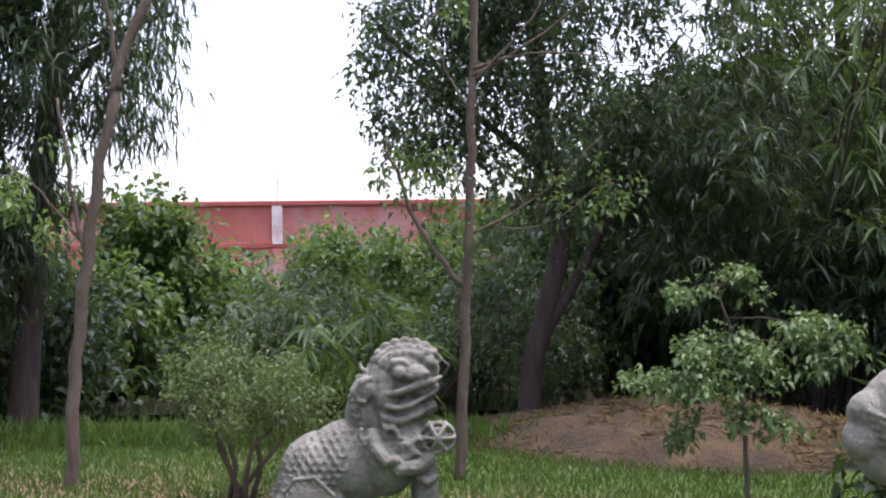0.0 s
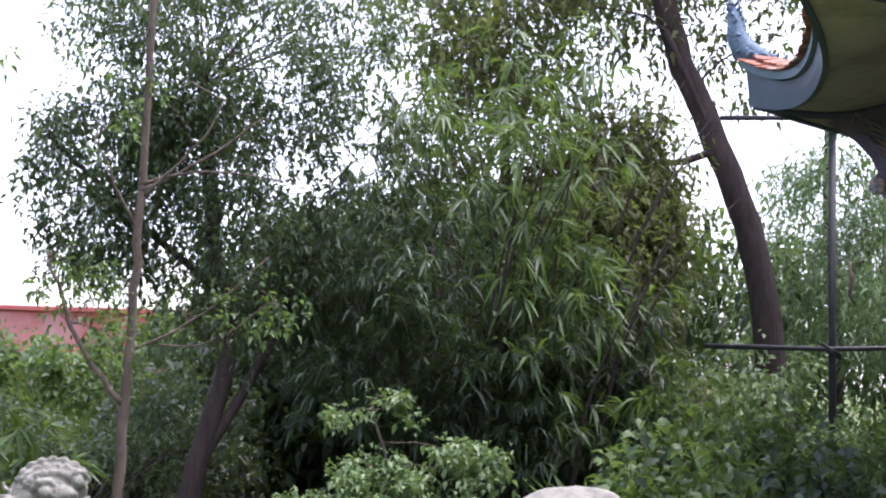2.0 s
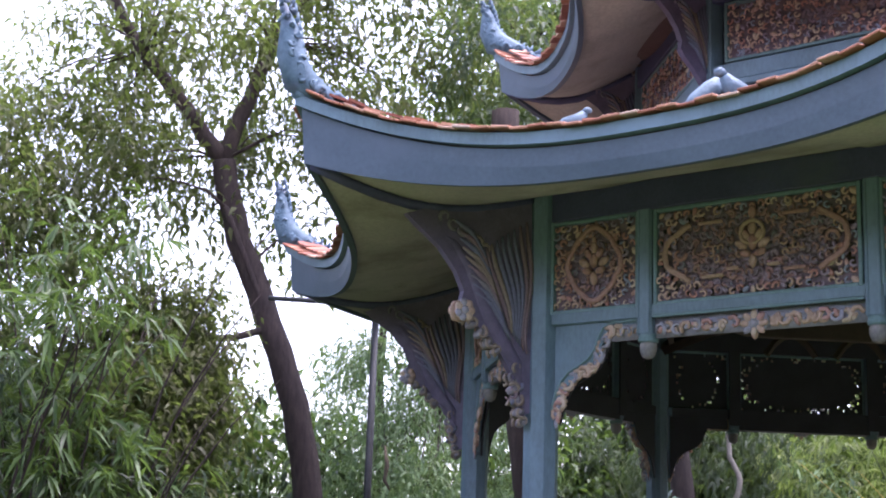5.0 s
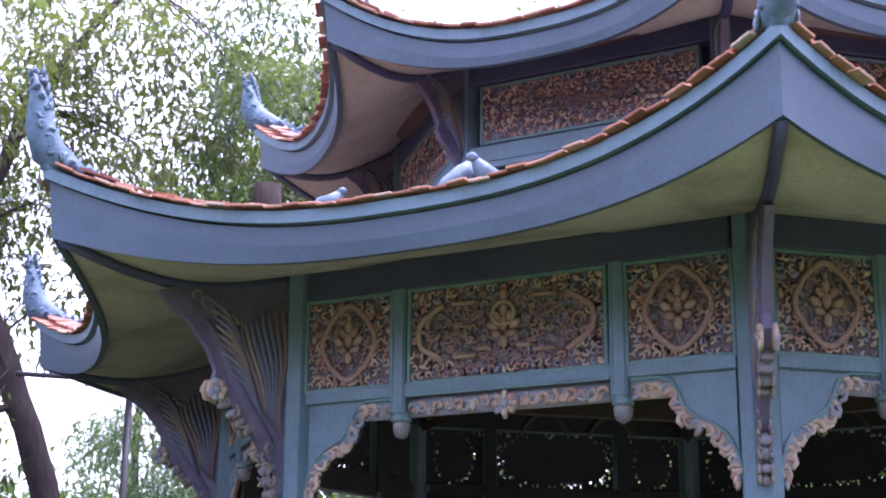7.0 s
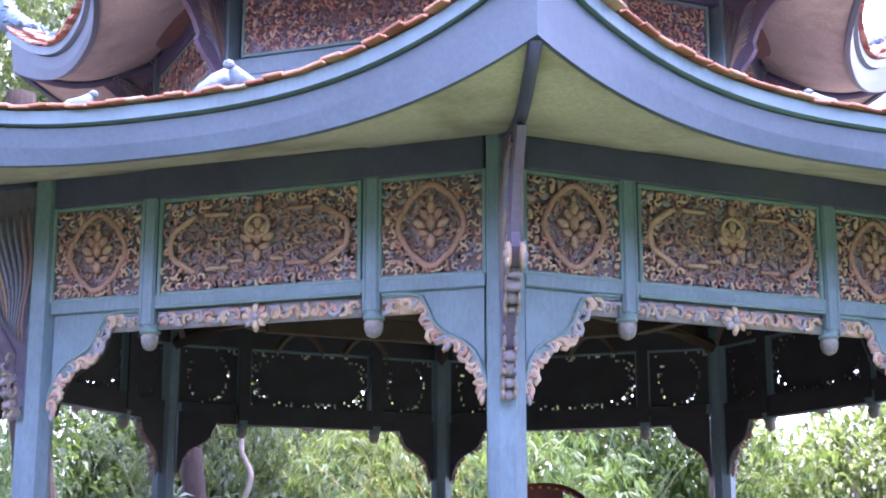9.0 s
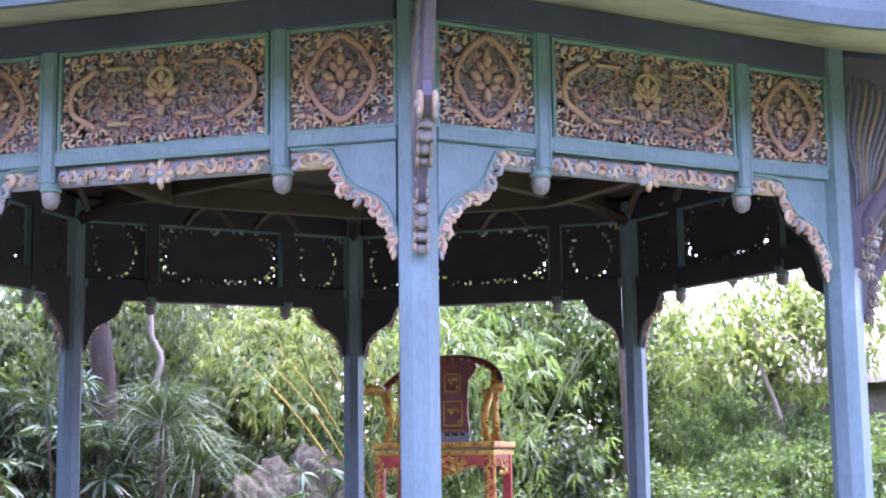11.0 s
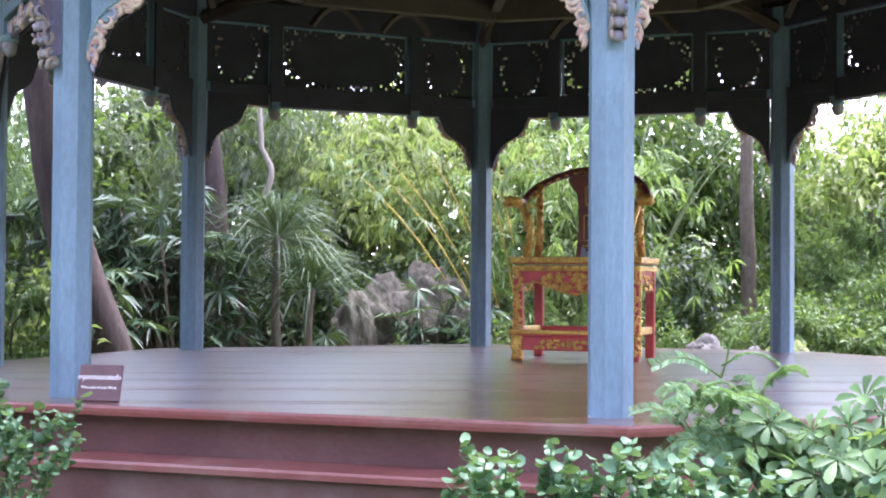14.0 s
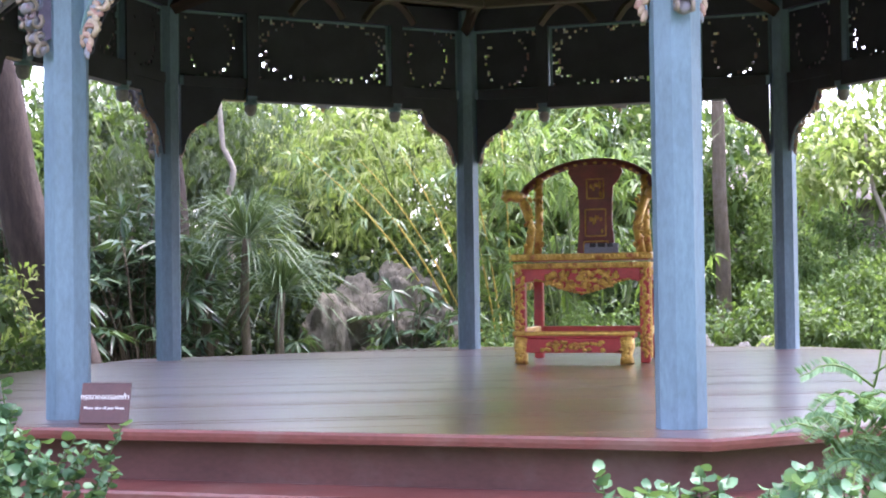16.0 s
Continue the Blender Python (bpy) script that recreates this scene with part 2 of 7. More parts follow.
L_PALM = leaf_mat("leaf_palm_green", (0.022, 0.05, 0.032), (0.05, 0.095, 0.06), (0.12, 0.18, 0.11), 0.32, 0.15)
L_STRAP = leaf_mat("leaf_strap_green", (0.025, 0.05, 0.032), (0.06, 0.1, 0.062), (0.13, 0.185, 0.115), 0.45, 0.2)
L_FROND = leaf_mat("leaf_soft_frond", (0.07, 0.15, 0.085), (0.12, 0.225, 0.125), (0.17, 0.3, 0.16), 0.55, 0.4)
L_CROW = leaf_mat("leaf_pale_umbrella", (0.03, 0.075, 0.03), (0.075, 0.15, 0.062), (0.15, 0.26, 0.1), 0.5, 0.3)
L_TIER = leaf_mat("leaf_tier_green", (0.07, 0.125, 0.05), (0.13, 0.205, 0.09), (0.26, 0.34, 0.18), 0.5, 0.3)
STRAW = leaf_mat("dry_straw", (0.05, 0.032, 0.013), (0.11, 0.07, 0.028), (0.19, 0.13, 0.055), 0.8, 0.1)
GRASS = leaf_mat("grass_blade", (0.03, 0.06, 0.014), (0.055, 0.105, 0.024), (0.1, 0.165, 0.04), 0.55, 0.35)


# ---- building helpers ----
class Geo:
    """Gathers vertices and faces of one mesh."""

    def __init__(self):
        self.v, self.f = [], []

    def add(self, verts, faces):
        o = len(self.v)
        self.v += [tuple(p) for p in verts]
        self.f += [tuple(i + o for i in f) for f in faces]
        return self

    def box(self, c, s, m=None, bevel=0.0):
        x, y, z = s[0] / 2, s[1] / 2, s[2] / 2
        if bevel:
            b = min(bevel, x * 0.9, y * 0.9, z * 0.9)
            pts = [(sx * (x - (b if k != 0 else 0)), sy * (y - (b if k != 1 else 0)), sz * (z - (b if k != 2 else 0)))
                   for sx in (-1, 1) for sy in (-1, 1) for sz in (-1, 1) for k in range(3)]
            bm = bmesh.new()
            for p in pts:
                bm.verts.new(p)
            bmesh.ops.convex_hull(bm, input=bm.verts)
            bm.verts.index_update()
            pts = [v.co.copy() for v in bm.verts]
            fs = [[v.index for v in f.verts] for f in bm.faces]
            bm.free()
        else:
            pts = [Vector((sx * x, sy * y, sz * z)) for sx in (-1, 1) for sy in (-1, 1) for sz in (-1, 1)]
            fs = [(0, 1, 3, 2), (4, 6, 7, 5), (0, 4, 5, 1), (2, 3, 7, 6), (0, 2, 6, 4), (1, 5, 7, 3)]
        pts = [Vector(p) for p in pts]
        if m:
            pts = [m @ p for p in pts]
        return self.add([Vector(c) + p for p in pts], fs)

    def tube(self, pts, radii, n=6, flat=1.0, caps=True):
        """A round (or flattened) tube along points."""
        pts = [Vector(p) for p in pts]
        if not hasattr(radii, "__len__"):
            radii = [radii] * len(pts)
        o = len(self.v)
        ref = None
        for i, p in enumerate(pts):
            t = (pts[min(i + 1, len(pts) - 1)] - pts[max(i - 1, 0)]).normalized()
            if ref is None:
                ref = t.cross(Vector((0, 1, 0)) if abs(t.y) < 0.9 else Vector((1, 0, 0))).normalized()
            a = (ref - t * ref.dot(t)).normalized()
            ref = a
            b = t.cross(a)
            for k in range(n):
                w = 2 * math.pi * k / n
                self.v.append(tuple(p + a * (math.cos(w) * radii[i]) + b * (math.sin(w) * radii[i] * flat)))
        for i in range(len(pts) - 1):
            for k in range(n):
                q, r = o + i * n, (k + 1) % n
                self.f.append((q + k, q + r, q + n + r, q + n + k))
        if caps:
            self.f.append(tuple(o + k for k in reversed(range(n))))
            self.f.append(tuple(o + (len(pts) - 1) * n + k for k in range(n)))
        return self

    def lathe(self, profile, c=(0, 0, 0), n=12, sweep=None):
        """profile: (radius, z) from the bottom up."""
        o = len(self.v)
        for r, z in profile:
            for k in range(n):
                w = 2 * math.pi * (k + 0.5) / n
                self.v.append((c[0] + r * math.cos(w), c[1] + r * math.sin(w), c[2] + z))
        for i in range(len(profile) - 1):
            for k in range(n):
                q, r = o + i * n, (k + 1) % n
                self.f.append((q + k, q + r, q + n + r, q + n + k))
        self.f.append(tuple(o + k for k in reversed(range(n))))
        self.f.append(tuple(o + (len(profile) - 1) * n + k for k in range(n)))
        return self

    def plate(self, outline, y0, y1):
        """An upright plate: outline in (x, z), thick from y0 to y1."""
        n = len(outline)
        vs = [(x, y0, z) for x, z in outline] + [(x, y1, z) for x, z in outline]
        fs = [tuple(range(n)), tuple(reversed(range(n, 2 * n)))]
        fs += [(i, n + i, n + (i + 1) % n, (i + 1) % n) for i in range(n)]
        return self.add(vs, fs)

    def grid(self, rows):
        """A sheet through rows of points."""
        o, w = len(self.v), len(rows[0])
        for r in rows:
            self.v += [tuple(p) for p in r]
        for i in range(len(rows) - 1):
            for k in range(w - 1):
                q = o + i * w + k
                self.f.append((q, q + 1, q + w + 1, q + w))
        return self

    def blob(self, c, r, n=6, m=None):
        """A small rounded lump, radii r."""
        prof = [(0.0, -1), (0.75, -0.6), (1, 0), (0.75, 0.6), (0.0, 1)]
        vs, fs = [], []
        for pr, pz in prof[1:-1]:
            for k in range(n):
                w = 2 * math.pi * k / n
                vs.append(Vector((pr * math.cos(w) * r[0], pr * math.sin(w) * r[1], pz * r[2])))
        vs += [Vector((0, 0, -r[2])), Vector((0, 0, r[2]))]
        for i in range(2):
            for k in range(n):
                fs.append((i * n + k, i * n + (k + 1) % n, (i + 1) * n + (k + 1) % n, (i + 1) * n + k))
        for k in range(n):
            fs.append((3 * n, (k + 1) % n, k))
            fs.append((3 * n + 1, 2 * n + k, 2 * n + (k + 1) % n))
        if m:
            vs = [m @ p for p in vs]
        return self.add([Vector(c) + p for p in vs], fs)

    def egg(self, c, r, n=20):
        """A smooth ellipsoid, radii r."""
        o, m = len(self.v), n // 2
        for i in range(1, m):
            a = math.pi * i / m
            for k in range(n):
                w = 2 * math.pi * k / n
                self.v.append((c[0] + r[0] * math.sin(a) * math.cos(w), c[1] + r[1] * math.sin(a) * math.sin(w), c[2] - r[2] * math.cos(a)))
        self.v += [(c[0], c[1], c[2] - r[2]), (c[0], c[1], c[2] + r[2])]
        low, high = len(self.v) - 2, len(self.v) - 1
        for k in range(n):
            q = (k + 1) % n
            for i in range(m - 2):
                self.f.append((o + i * n + k, o + i * n + q, o + (i + 1) * n + q, o + (i + 1) * n + k))
            self.f.append((low, o + q, o + k))
            self.f.append((high, o + (m - 2) * n + k, o + (m - 2) * n + q))
        return self

    def mesh(self, name, material, smooth=False):
        me = bpy.data.meshes.new(name)
        me.from_pydata(self.v, [], self.f)
        me.materials.append(material)
        if smooth:
            me.polygons.foreach_set("use_smooth", [True] * len(me.polygons))
        me.update()
        return me


def part(name, me, parent, m=None, label=""):
    ob = new(name, me)
    if parent is not None:
        ob.parent = parent
    if m is not None:
        ob.matrix_basis = m
    return tagged(ob, label)


def thing(name, label, category, m=None, group="", kind=""):
    ob = new(name)
    if m is not None:
        ob.matrix_basis = m
    return tagged(ob, label, category, group, kind)


def fix_normals(me):
    bm = bmesh.new()
    bm.from_mesh(me)
    bmesh.ops.recalc_face_normals(bm, faces=bm.faces)
    bm.to_mesh(me)
    bm.free()
    return me


def np_mesh(name, verts, tris, material, smooth=False):
    """A mesh straight from arrays of vertices and triangles."""
    me = bpy.data.meshes.new(name)
    me.vertices.add(len(verts))
    me.vertices.foreach_set("co", np.asarray(verts, dtype=np.float32).ravel())
    me.loops.add(tris.size)
    me.loops.foreach_set("vertex_index", tris.astype(np.int32).ravel())
    me.polygons.add(len(tris))
    me.polygons.foreach_set("loop_start", np.arange(0, tris.size, 3, dtype=np.int32))
    me.polygons.foreach_set("loop_total", np.full(len(tris), 3, dtype=np.int32))
    me.materials.append(material)
    me.update(calc_edges=True)
    return me


def unit(a):
    return a / np.maximum(np.linalg.norm(a, axis=1, keepdims=True), 1e-6)


def leaf_arrays(base, way, length, width, fold=0.25, droop=0.2):
    """Folded pointed leaves: base points, directions, lengths and widths; four triangles each."""
    n = len(base)
    way = unit(way)
    side = unit(np.cross(way, unit(rng.normal(0, 1, (n, 3)) * np.array((0.5, 0.5, 0.3)) + np.array((0, 0, 1.0)))))
    up = np.cross(side, way)
    length, width = np.broadcast_to(length, n)[:, None], np.broadcast_to(width, n)[:, None]
    mid = base + way * length * 0.45
    tip = base + way * length - np.array((0, 0, 1.0)) * length * droop
    lift = up * width * fold
    v = np.stack([base, mid + side * width * 0.5 + lift, mid, mid - side * width * 0.5 + lift, tip], 1).reshape(-1, 3)
    o = (np.arange(n) * 5)[:, None]
    t = np.concatenate([o + np.array(q) for q in ((0, 2, 1), (0, 3, 2), (1, 2, 4), (2, 3, 4))])
    return v, t


def merge(parts):
    vs, ts, o = [], [], 0
    for v, t in parts:
        vs.append(v)
        ts.append(t + o)
        o += len(v)
    return np.concatenate(vs), np.concatenate(ts)


def in_ball(n, c, r, shell=0.0):
    d = unit(rng.normal(0, 1, (n, 3)))
    k = rng.uniform(shell ** 3, 1, (n, 1)) ** (1 / 3)
    return np.array(c) + d * k * np.array(r), d


def crown(spots, per, size, width, spread=0.3, droop=0.3, hang=0.2, out=0.5, fold=0.25):
    """Leaves gathered in clumps round the given spots."""
    spots = np.asarray(spots)
    k = rng.integers(0, len(spots), per * len(spots))
    d = unit(rng.normal(0, 1, (len(k), 3)))
    p = spots[k] + d * (rng.uniform(0, 1, (len(k), 1)) ** 0.5) * spread * rng.uniform(0.5, 1.4, (len(spots), 1))[k]
    way = d * out + rng.normal(0, 0.6, d.shape) + np.array((0, 0, -hang))
    s = size * rng.uniform(0.6, 1.3, len(k))
    return leaf_arrays(p, way, s, s * width, fold, droop)


def sprays(spots, count, size, width, spread=0.3, m=7, hang=0.3, droop=0.25):
    """Fans of long narrow leaves from one twig end, as bamboo bears them."""
    spots = np.asarray(spots)
    k = rng.integers(0, len(spots), count * len(spots))
    d = unit(rng.normal(0, 1, (len(k), 3)))
    p = spots[k] + d * (rng.uniform(0, 1, (len(k), 1)) ** 0.5) * spread
    main = unit(d * np.array((1, 1, 0.3)) + rng.normal(0, 0.35, d.shape) + np.array((0, 0, -hang)))
    side = unit(np.cross(main, rng.normal(0, 1, d.shape)))
    out = []
    for j in range(m):
        a = ((-1 + 2 * j / (m - 1)) * 1.15 + rng.normal(0, 0.15, len(k)))[:, None]
        s = size * rng.uniform(0.6, 1.15, len(k)) * (1 - 0.25 * abs(-1 + 2 * j / (m - 1)))
        way = main * np.cos(a) + side * np.sin(a) + np.array((0, 0, -0.12))
        out.append(leaf_arrays(p + main * size * 0.25 * rng.uniform(-0.6, 0.6, (len(k), 1)), way, s, s * width, 0.15, droop))
    return merge(out)


def foliage(name, data, material, parent=None, label="", category="", kind="", group=""):
    v, t = data
    ob = new(name, np_mesh(name, v, t, material))
    if parent is not None:
        ob.parent = parent
    return tagged(ob, label, category, group, kind)


def bend(a, b, sag=0.0, wob=0.05, n=7, seed=0):
    """Points of an uneven limb from a to b."""
    r = random.Random(seed)
    a, b = Vector(a), Vector(b)
    out = []
    for i in range(n):
        t = i / (n - 1)
        p = a.lerp(b, t) + Vector((0, 0, sag * math.sin(math.pi * t)))
        if 0 < i < n - 1:
            p += Vector((r.uniform(-wob, wob), r.uniform(-wob, wob), r.uniform(-wob, wob) * 0.4))
        out.append(p)
    return out


# ---- ground, far wall and water ----
def ground_mesh():
    """One sheet to the horizon, with grass and bare patches."""
    m, n, l, b = mat("lawn_and_soil", 0.95, 0, 0.2)
    patch = tex(n, l, "noise", 0.35, 7)
    grain = tex(n, l, "noise", 9, 8)
    g = ramp(n, l, grain, [(0.3, (0.03, 0.055, 0.014)), (0.7, (0.085, 0.14, 0.035))])
    s = ramp(n, l, grain, [(0.3, (0.1, 0.065, 0.04)), (0.7, (0.2, 0.14, 0.09))])
    f = ramp(n, l, patch, [(0.5, (0, 0, 0)), (0.62, (1, 1, 1))])
    l.new(mixc(n, l, f, g, s), b.inputs["Base Color"])
    bump(n, l, b, grain, 0.8, 0.04)
    xs = [-1500, -400, -120, -60, -40] + [-30 + 1.0 * i for i in range(51)] + [30, 45, 80, 160, 400, 1500]
    rows = []
    for y in xs:
        row = []
        for x in xs:
            h = 0.0
            if abs(x) < 40 and abs(y) < 40 and math.hypot(x, y) > 5.5:
                h = 0.05 * noise.noise(Vector((x * 0.3, y * 0.3, 0)))
            row.append((x, y, GROUND + h))
        rows.append(row)
    g = Geo()
    g.grid(rows)
    return g.mesh("ground", m, True)


tagged(new("ground", ground_mesh()), "green lawn with bare brown soil patches", "ground", kind="structure")


def far_wall():
    """The faded red boundary wall: two panels high, with coping, band and pilasters."""
    a, b = Vector((-31.2, 4.6, 0)), Vector((-20.5, 17.3, 0))
    length = (b - a).length
    ang = math.degrees(math.atan2(b.y - a.y, b.x - a.x))
    w = thing("wall_far", "faded red boundary wall with white-stained pilasters", "wall", pose(a.x, a.y, GROUND, 0, 0, ang), kind="structure")
    top = 2.97
    part("wall_panel", Geo().box((length / 2, 0, top / 2), (length, 0.16, top)).mesh("wall_panel", WALLRED), w)
    part("coping", Geo().box((length / 2, 0, top + 0.04), (length + 0.1, 0.34, 0.12), None, 0.02).mesh("coping", WALLBAND), w)
    part("band", Geo().box((length / 2, 0, top - 0.92), (length, 0.26, 0.13), None, 0.015).mesh("band", WALLBAND), w)
    for x in (0.3, 5.65, 10.9, 16.1):
        part("pilaster", Geo().box((x, -0.02, top - 0.45), (0.24, 0.28, 0.9), None, 0.01).mesh("pilaster", WALLWHITE), w)
        part("pilaster_foot", Geo().box((x, -0.02, (top - 1) / 2), (0.22, 0.26, top - 1), None, 0.01).mesh("pilaster_foot", WALLRED), w)
    part("rod", Geo().tube([(5.65, 0, top), (5.66, 0.02, top + 0.75)], 0.015).mesh("rod", BARK_PALE), w, label="thin rusty rod")
    part("rod", Geo().tube([(1.6, 0, top + 0.05), (1.75, 0, top + 0.3), (1.76, 0, top + 0.36)], [0.015, 0.015, 0.05]).mesh("rod", POLE), w)


far_wall()


def water_sheet():
    m, n, l, b = mat("dark_pond_water", 0.08)
    c = ramp(n, l, tex(n, l, "noise", 0.8, 4), [(0.3, (0.012, 0.012, 0.009)), (0.7, (0.03, 0.028, 0.02))])
    l.new(c, b.inputs["Base Color"])
    bump(n, l, b, tex(n, l, "noise", 5, 4), 0.15, 0.02)
    g = Geo()
    rows = []
    for i in range(9):
        s = i / 8
        cx, cy = -17.5 + 8.2 * s, -7.5 + 9.0 * s
        wv = 1.1 + 0.2 * math.sin(s * 9)
        rows.append([(cx + 0.74 * k * wv, cy - 0.67 * k * wv, GROUND + 0.075) for k in (-1, -0.5, 0, 0.5, 1)])
    g.grid(rows)
    tagged(new("water", g.mesh("water", m, True)), "dark still pond water", "water", kind="structure")


water_sheet()

# ---- the pavilion ----
SIDE = 3.0
RC = SIDE / 2 / math.sin(radians(22.5))
AP = RC * math.cos(radians(22.5))
T8 = math.tan(radians(22.5))
pavilion = thing("pavilion", "blue-painted octagonal wooden pavilion with two upturned roofs and carved panels", "pavilion")


def face_m(k):
    """Face k: x runs along it, seen from outside left to right; outside is -y."""
    return pose(0, 0, 0, 0, 0, 22.5 + 45 * k)


def corner_m(k):
    """Corner k (0 faces the camera): x runs outwards from the middle."""
    return pose(0, 0, 0, 0, 0, -90 + 45 * k)


# columns
def column_mesh():
    g = Geo()
    r = 0.111
    g.lathe([(r, 0.0), (r, 1.8), (r * 1.002, 2.4), (r, 3.27)], n=8)
    return g.mesh("column", BLUE)


col_me = column_mesh()
for k in range(8):
    c = part("column", col_me, pavilion, corner_m(k) @ pose(RC, 0, 0))

# the frieze of each face
ARCH = [(0.99, 2.31), (1.03, 2.235), (1.055, 2.17), (1.1, 2.12), (1.17, 2.08), (1.24, 2.045), (1.295, 1.995), (1.33, 1.93), (1.35, 1.87), (1.365, 1.815)]
Y = -AP


def scroll(g, c, r, turn, flip=1, y=-0.02, fat=0.3, steps=7, turns=1.2):
    """One raised C-scroll, in the plane of the face."""
    pts, rad = [], []
    for i in range(steps):
        t = i / (steps - 1)
        a = turn + flip * t * turns * 2 * math.pi * 0.62
        rr = r * (1 - 0.68 * t)
        pts.append((c[0] + math.cos(a) * rr, y, c[1] + math.sin(a) * rr))
        rad.append(r * fat * (0.55 + 0.45 * math.sin(math.pi * min(1, t + 0.25))))
    g.tube(pts, rad, 5, 0.8)


def lobe(g, c, r, turn, y=-0.02, long=1.7):
    m = Euler((0, -turn, 0)).to_matrix().to_4x4()
    g.blob((c[0], y, c[1]), (r * long, r * 0.6, r), 6, m)


def oval(g, cx, cz, a, b, y, r, n=26, power=2.0, wob=0.0):
    pts = []
    for i in range(n + 1):
        w = 2 * math.pi * i / n
        cw, sw = math.cos(w), math.sin(w)
        k = 1 + wob * math.cos(4 * w)
        pts.append((cx + a * k * math.copysign(abs(cw) ** (2 / power), cw), y, cz + b * k * math.copysign(abs(sw) ** (2 / power), sw)))
    g.tube(pts, r, 5, 0.9, caps=False)


def inside(x, z, a, b, power):
    return (abs(x) / a) ** power + (abs(z) / b) ** power < 1


def carved_panel(w, h, a, b, power, seed):
    """Ground of scrolls with gaps round a framed field; returns carving, frame and back meshes, centred."""
    r = random.Random(seed)
    g, fr, back, field, lining = Geo(), Geo(), Geo(), Geo(), Geo()
    step = 0.046
    nx, nz = int(w / step), int(h / step)
    for i in range(nx):
        for j in range(nz):
            x = -w / 2 + (i + 0.5) * w / nx + r.uniform(-0.01, 0.01)
            z = -h / 2 + (j + 0.5) * h / nz + r.uniform(-0.01, 0.01)
            inn = inside(x, z, a * 0.96, b * 0.96, power)
            if inn:
                scroll(field, (x, z), r.uniform(0.024, 0.033), r.uniform(0, 6.28), r.choice((-1, 1)), r.uniform(-0.018, -0.004), 0.4, 6)
                lobe(field, (x + r.uniform(-0.02, 0.02), z + r.uniform(-0.02, 0.02)), r.uniform(0.012, 0.018), r.uniform(0, 3.14), -0.004, 2.2)
            elif r.random() < 0.82:
                scroll(g, (x, z), r.uniform(0.022, 0.03), r.uniform(0, 6.28), r.choice((-1, 1)), r.uniform(-0.03, -0.01), 0.36, 6)
            else:
                lobe(g, (x, z), r.uniform(0.014, 0.022), r.uniform(0, 3.14), -0.015)
    n_ = 48
    spans = [(0, n_)] if w < 0.8 else [(-6, 6), (n_ // 2 - 6, n_ // 2 + 6)]
    for lo, hi in spans:
        pts = []
        for i in range(lo, hi + 1):
            t = 2 * math.pi * i / n_
            ct, st = math.cos(t), math.sin(t)
            k = 1 + 0.07 * math.cos(4 * t) + 0.025 * math.cos(8 * t)
            pts.append((a * k * math.copysign(abs(ct) ** (2 / power), ct), -0.03, b * k * math.copysign(abs(st) ** (2 / power), st)))
        fr.tube(pts, 0.019, 6, 0.7, caps=w > 0.8)
    for s in (-1, 1):
        for q in (-1, 1):
            scroll(fr, (s * a * 0.98, q * b * 0.32), 0.035, 0 if s > 0 else 3.14, q * s, -0.03, 0.32)
            scroll(fr, (s * a * 0.42, q * b * 1.02), 0.03, 1.57 * q, -q * s, -0.03, 0.32)
    # lotus in the middle
    for i, (lx, lz, lr, tu) in enumerate([(0, 0.085, 0.022, 1.57), (-0.035, 0.055, 0.02, 2.2), (0.035, 0.055, 0.02, 0.95), (-0.06, 0.01, 0.022, 2.6),
                                          (0.06, 0.01, 0.022, 0.55), (0, 0.02, 0.026, 1.57), (-0.04, -0.035, 0.02, 2.9), (0.04, -0.035, 0.02, 0.25),
                                          (0, -0.075, 0.022, 1.57), (0, 0.13, 0.013, 1.57)]):
        lobe(fr, (lx * 1.2, lz * 1.2), lr * 1.25, tu, -0.03, 1.7)
    if w > 0.8:
        for s in (-1, 1):
            for j in range(9):
                scroll(fr, (s * (0.2 + 0.035 * (j % 4)), -0.06 + 0.035 * (j // 2)), 0.026, j * 0.9, s, -0.03, 0.34)
            for bx, bz, bl in ((0.27, 0.17, 0.16), (0.26, -0.155, 0.14), (0.13, -0.12, 0.08)):
                fr.box((s * bx, -0.028, bz), (bl, 0.024, 0.022), None, 0.006)
            scroll(fr, (s * (a - 0.05), 0.0), 0.05, 0, s, -0.03, 0.3)
        oval(fr, 0, 0.08, 0.075, 0.07, -0.035, 0.013, 14)
        lobe(fr, (0, 0.2), 0.028, 1.57, -0.03, 1.6)
    nx, nz = int(w / 0.026), int(h / 0.026)
    for i in range(nx):
        run = None
        for jz in range(nz + 1):
            x, z = -w / 2 + (i + 0.5) * w / nx, -h / 2 + (jz + 0.5) * h / nz
            near = not inside(x, z, a * 1.03, b * 1.03, power) and inside(x, z, a * 1.2, b * 1.2, power)
            hole = jz == nz or (near and r.random() < (0.4 if abs(z) < h * 0.38 else 0.16)) or (abs(z) > h * 0.42 and r.random() < 0.1)
            if not hole and run is None:
                run = jz
            if hole and run is not None:
                back.box((x, 0.009, -h / 2 + (run + jz) / 2 * h / nz), (w / nx + 0.001, 0.012, (jz - run) * h / nz))
                # dark backing added so the panel's inside looks shaded
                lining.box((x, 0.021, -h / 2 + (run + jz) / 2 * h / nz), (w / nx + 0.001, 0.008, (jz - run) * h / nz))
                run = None
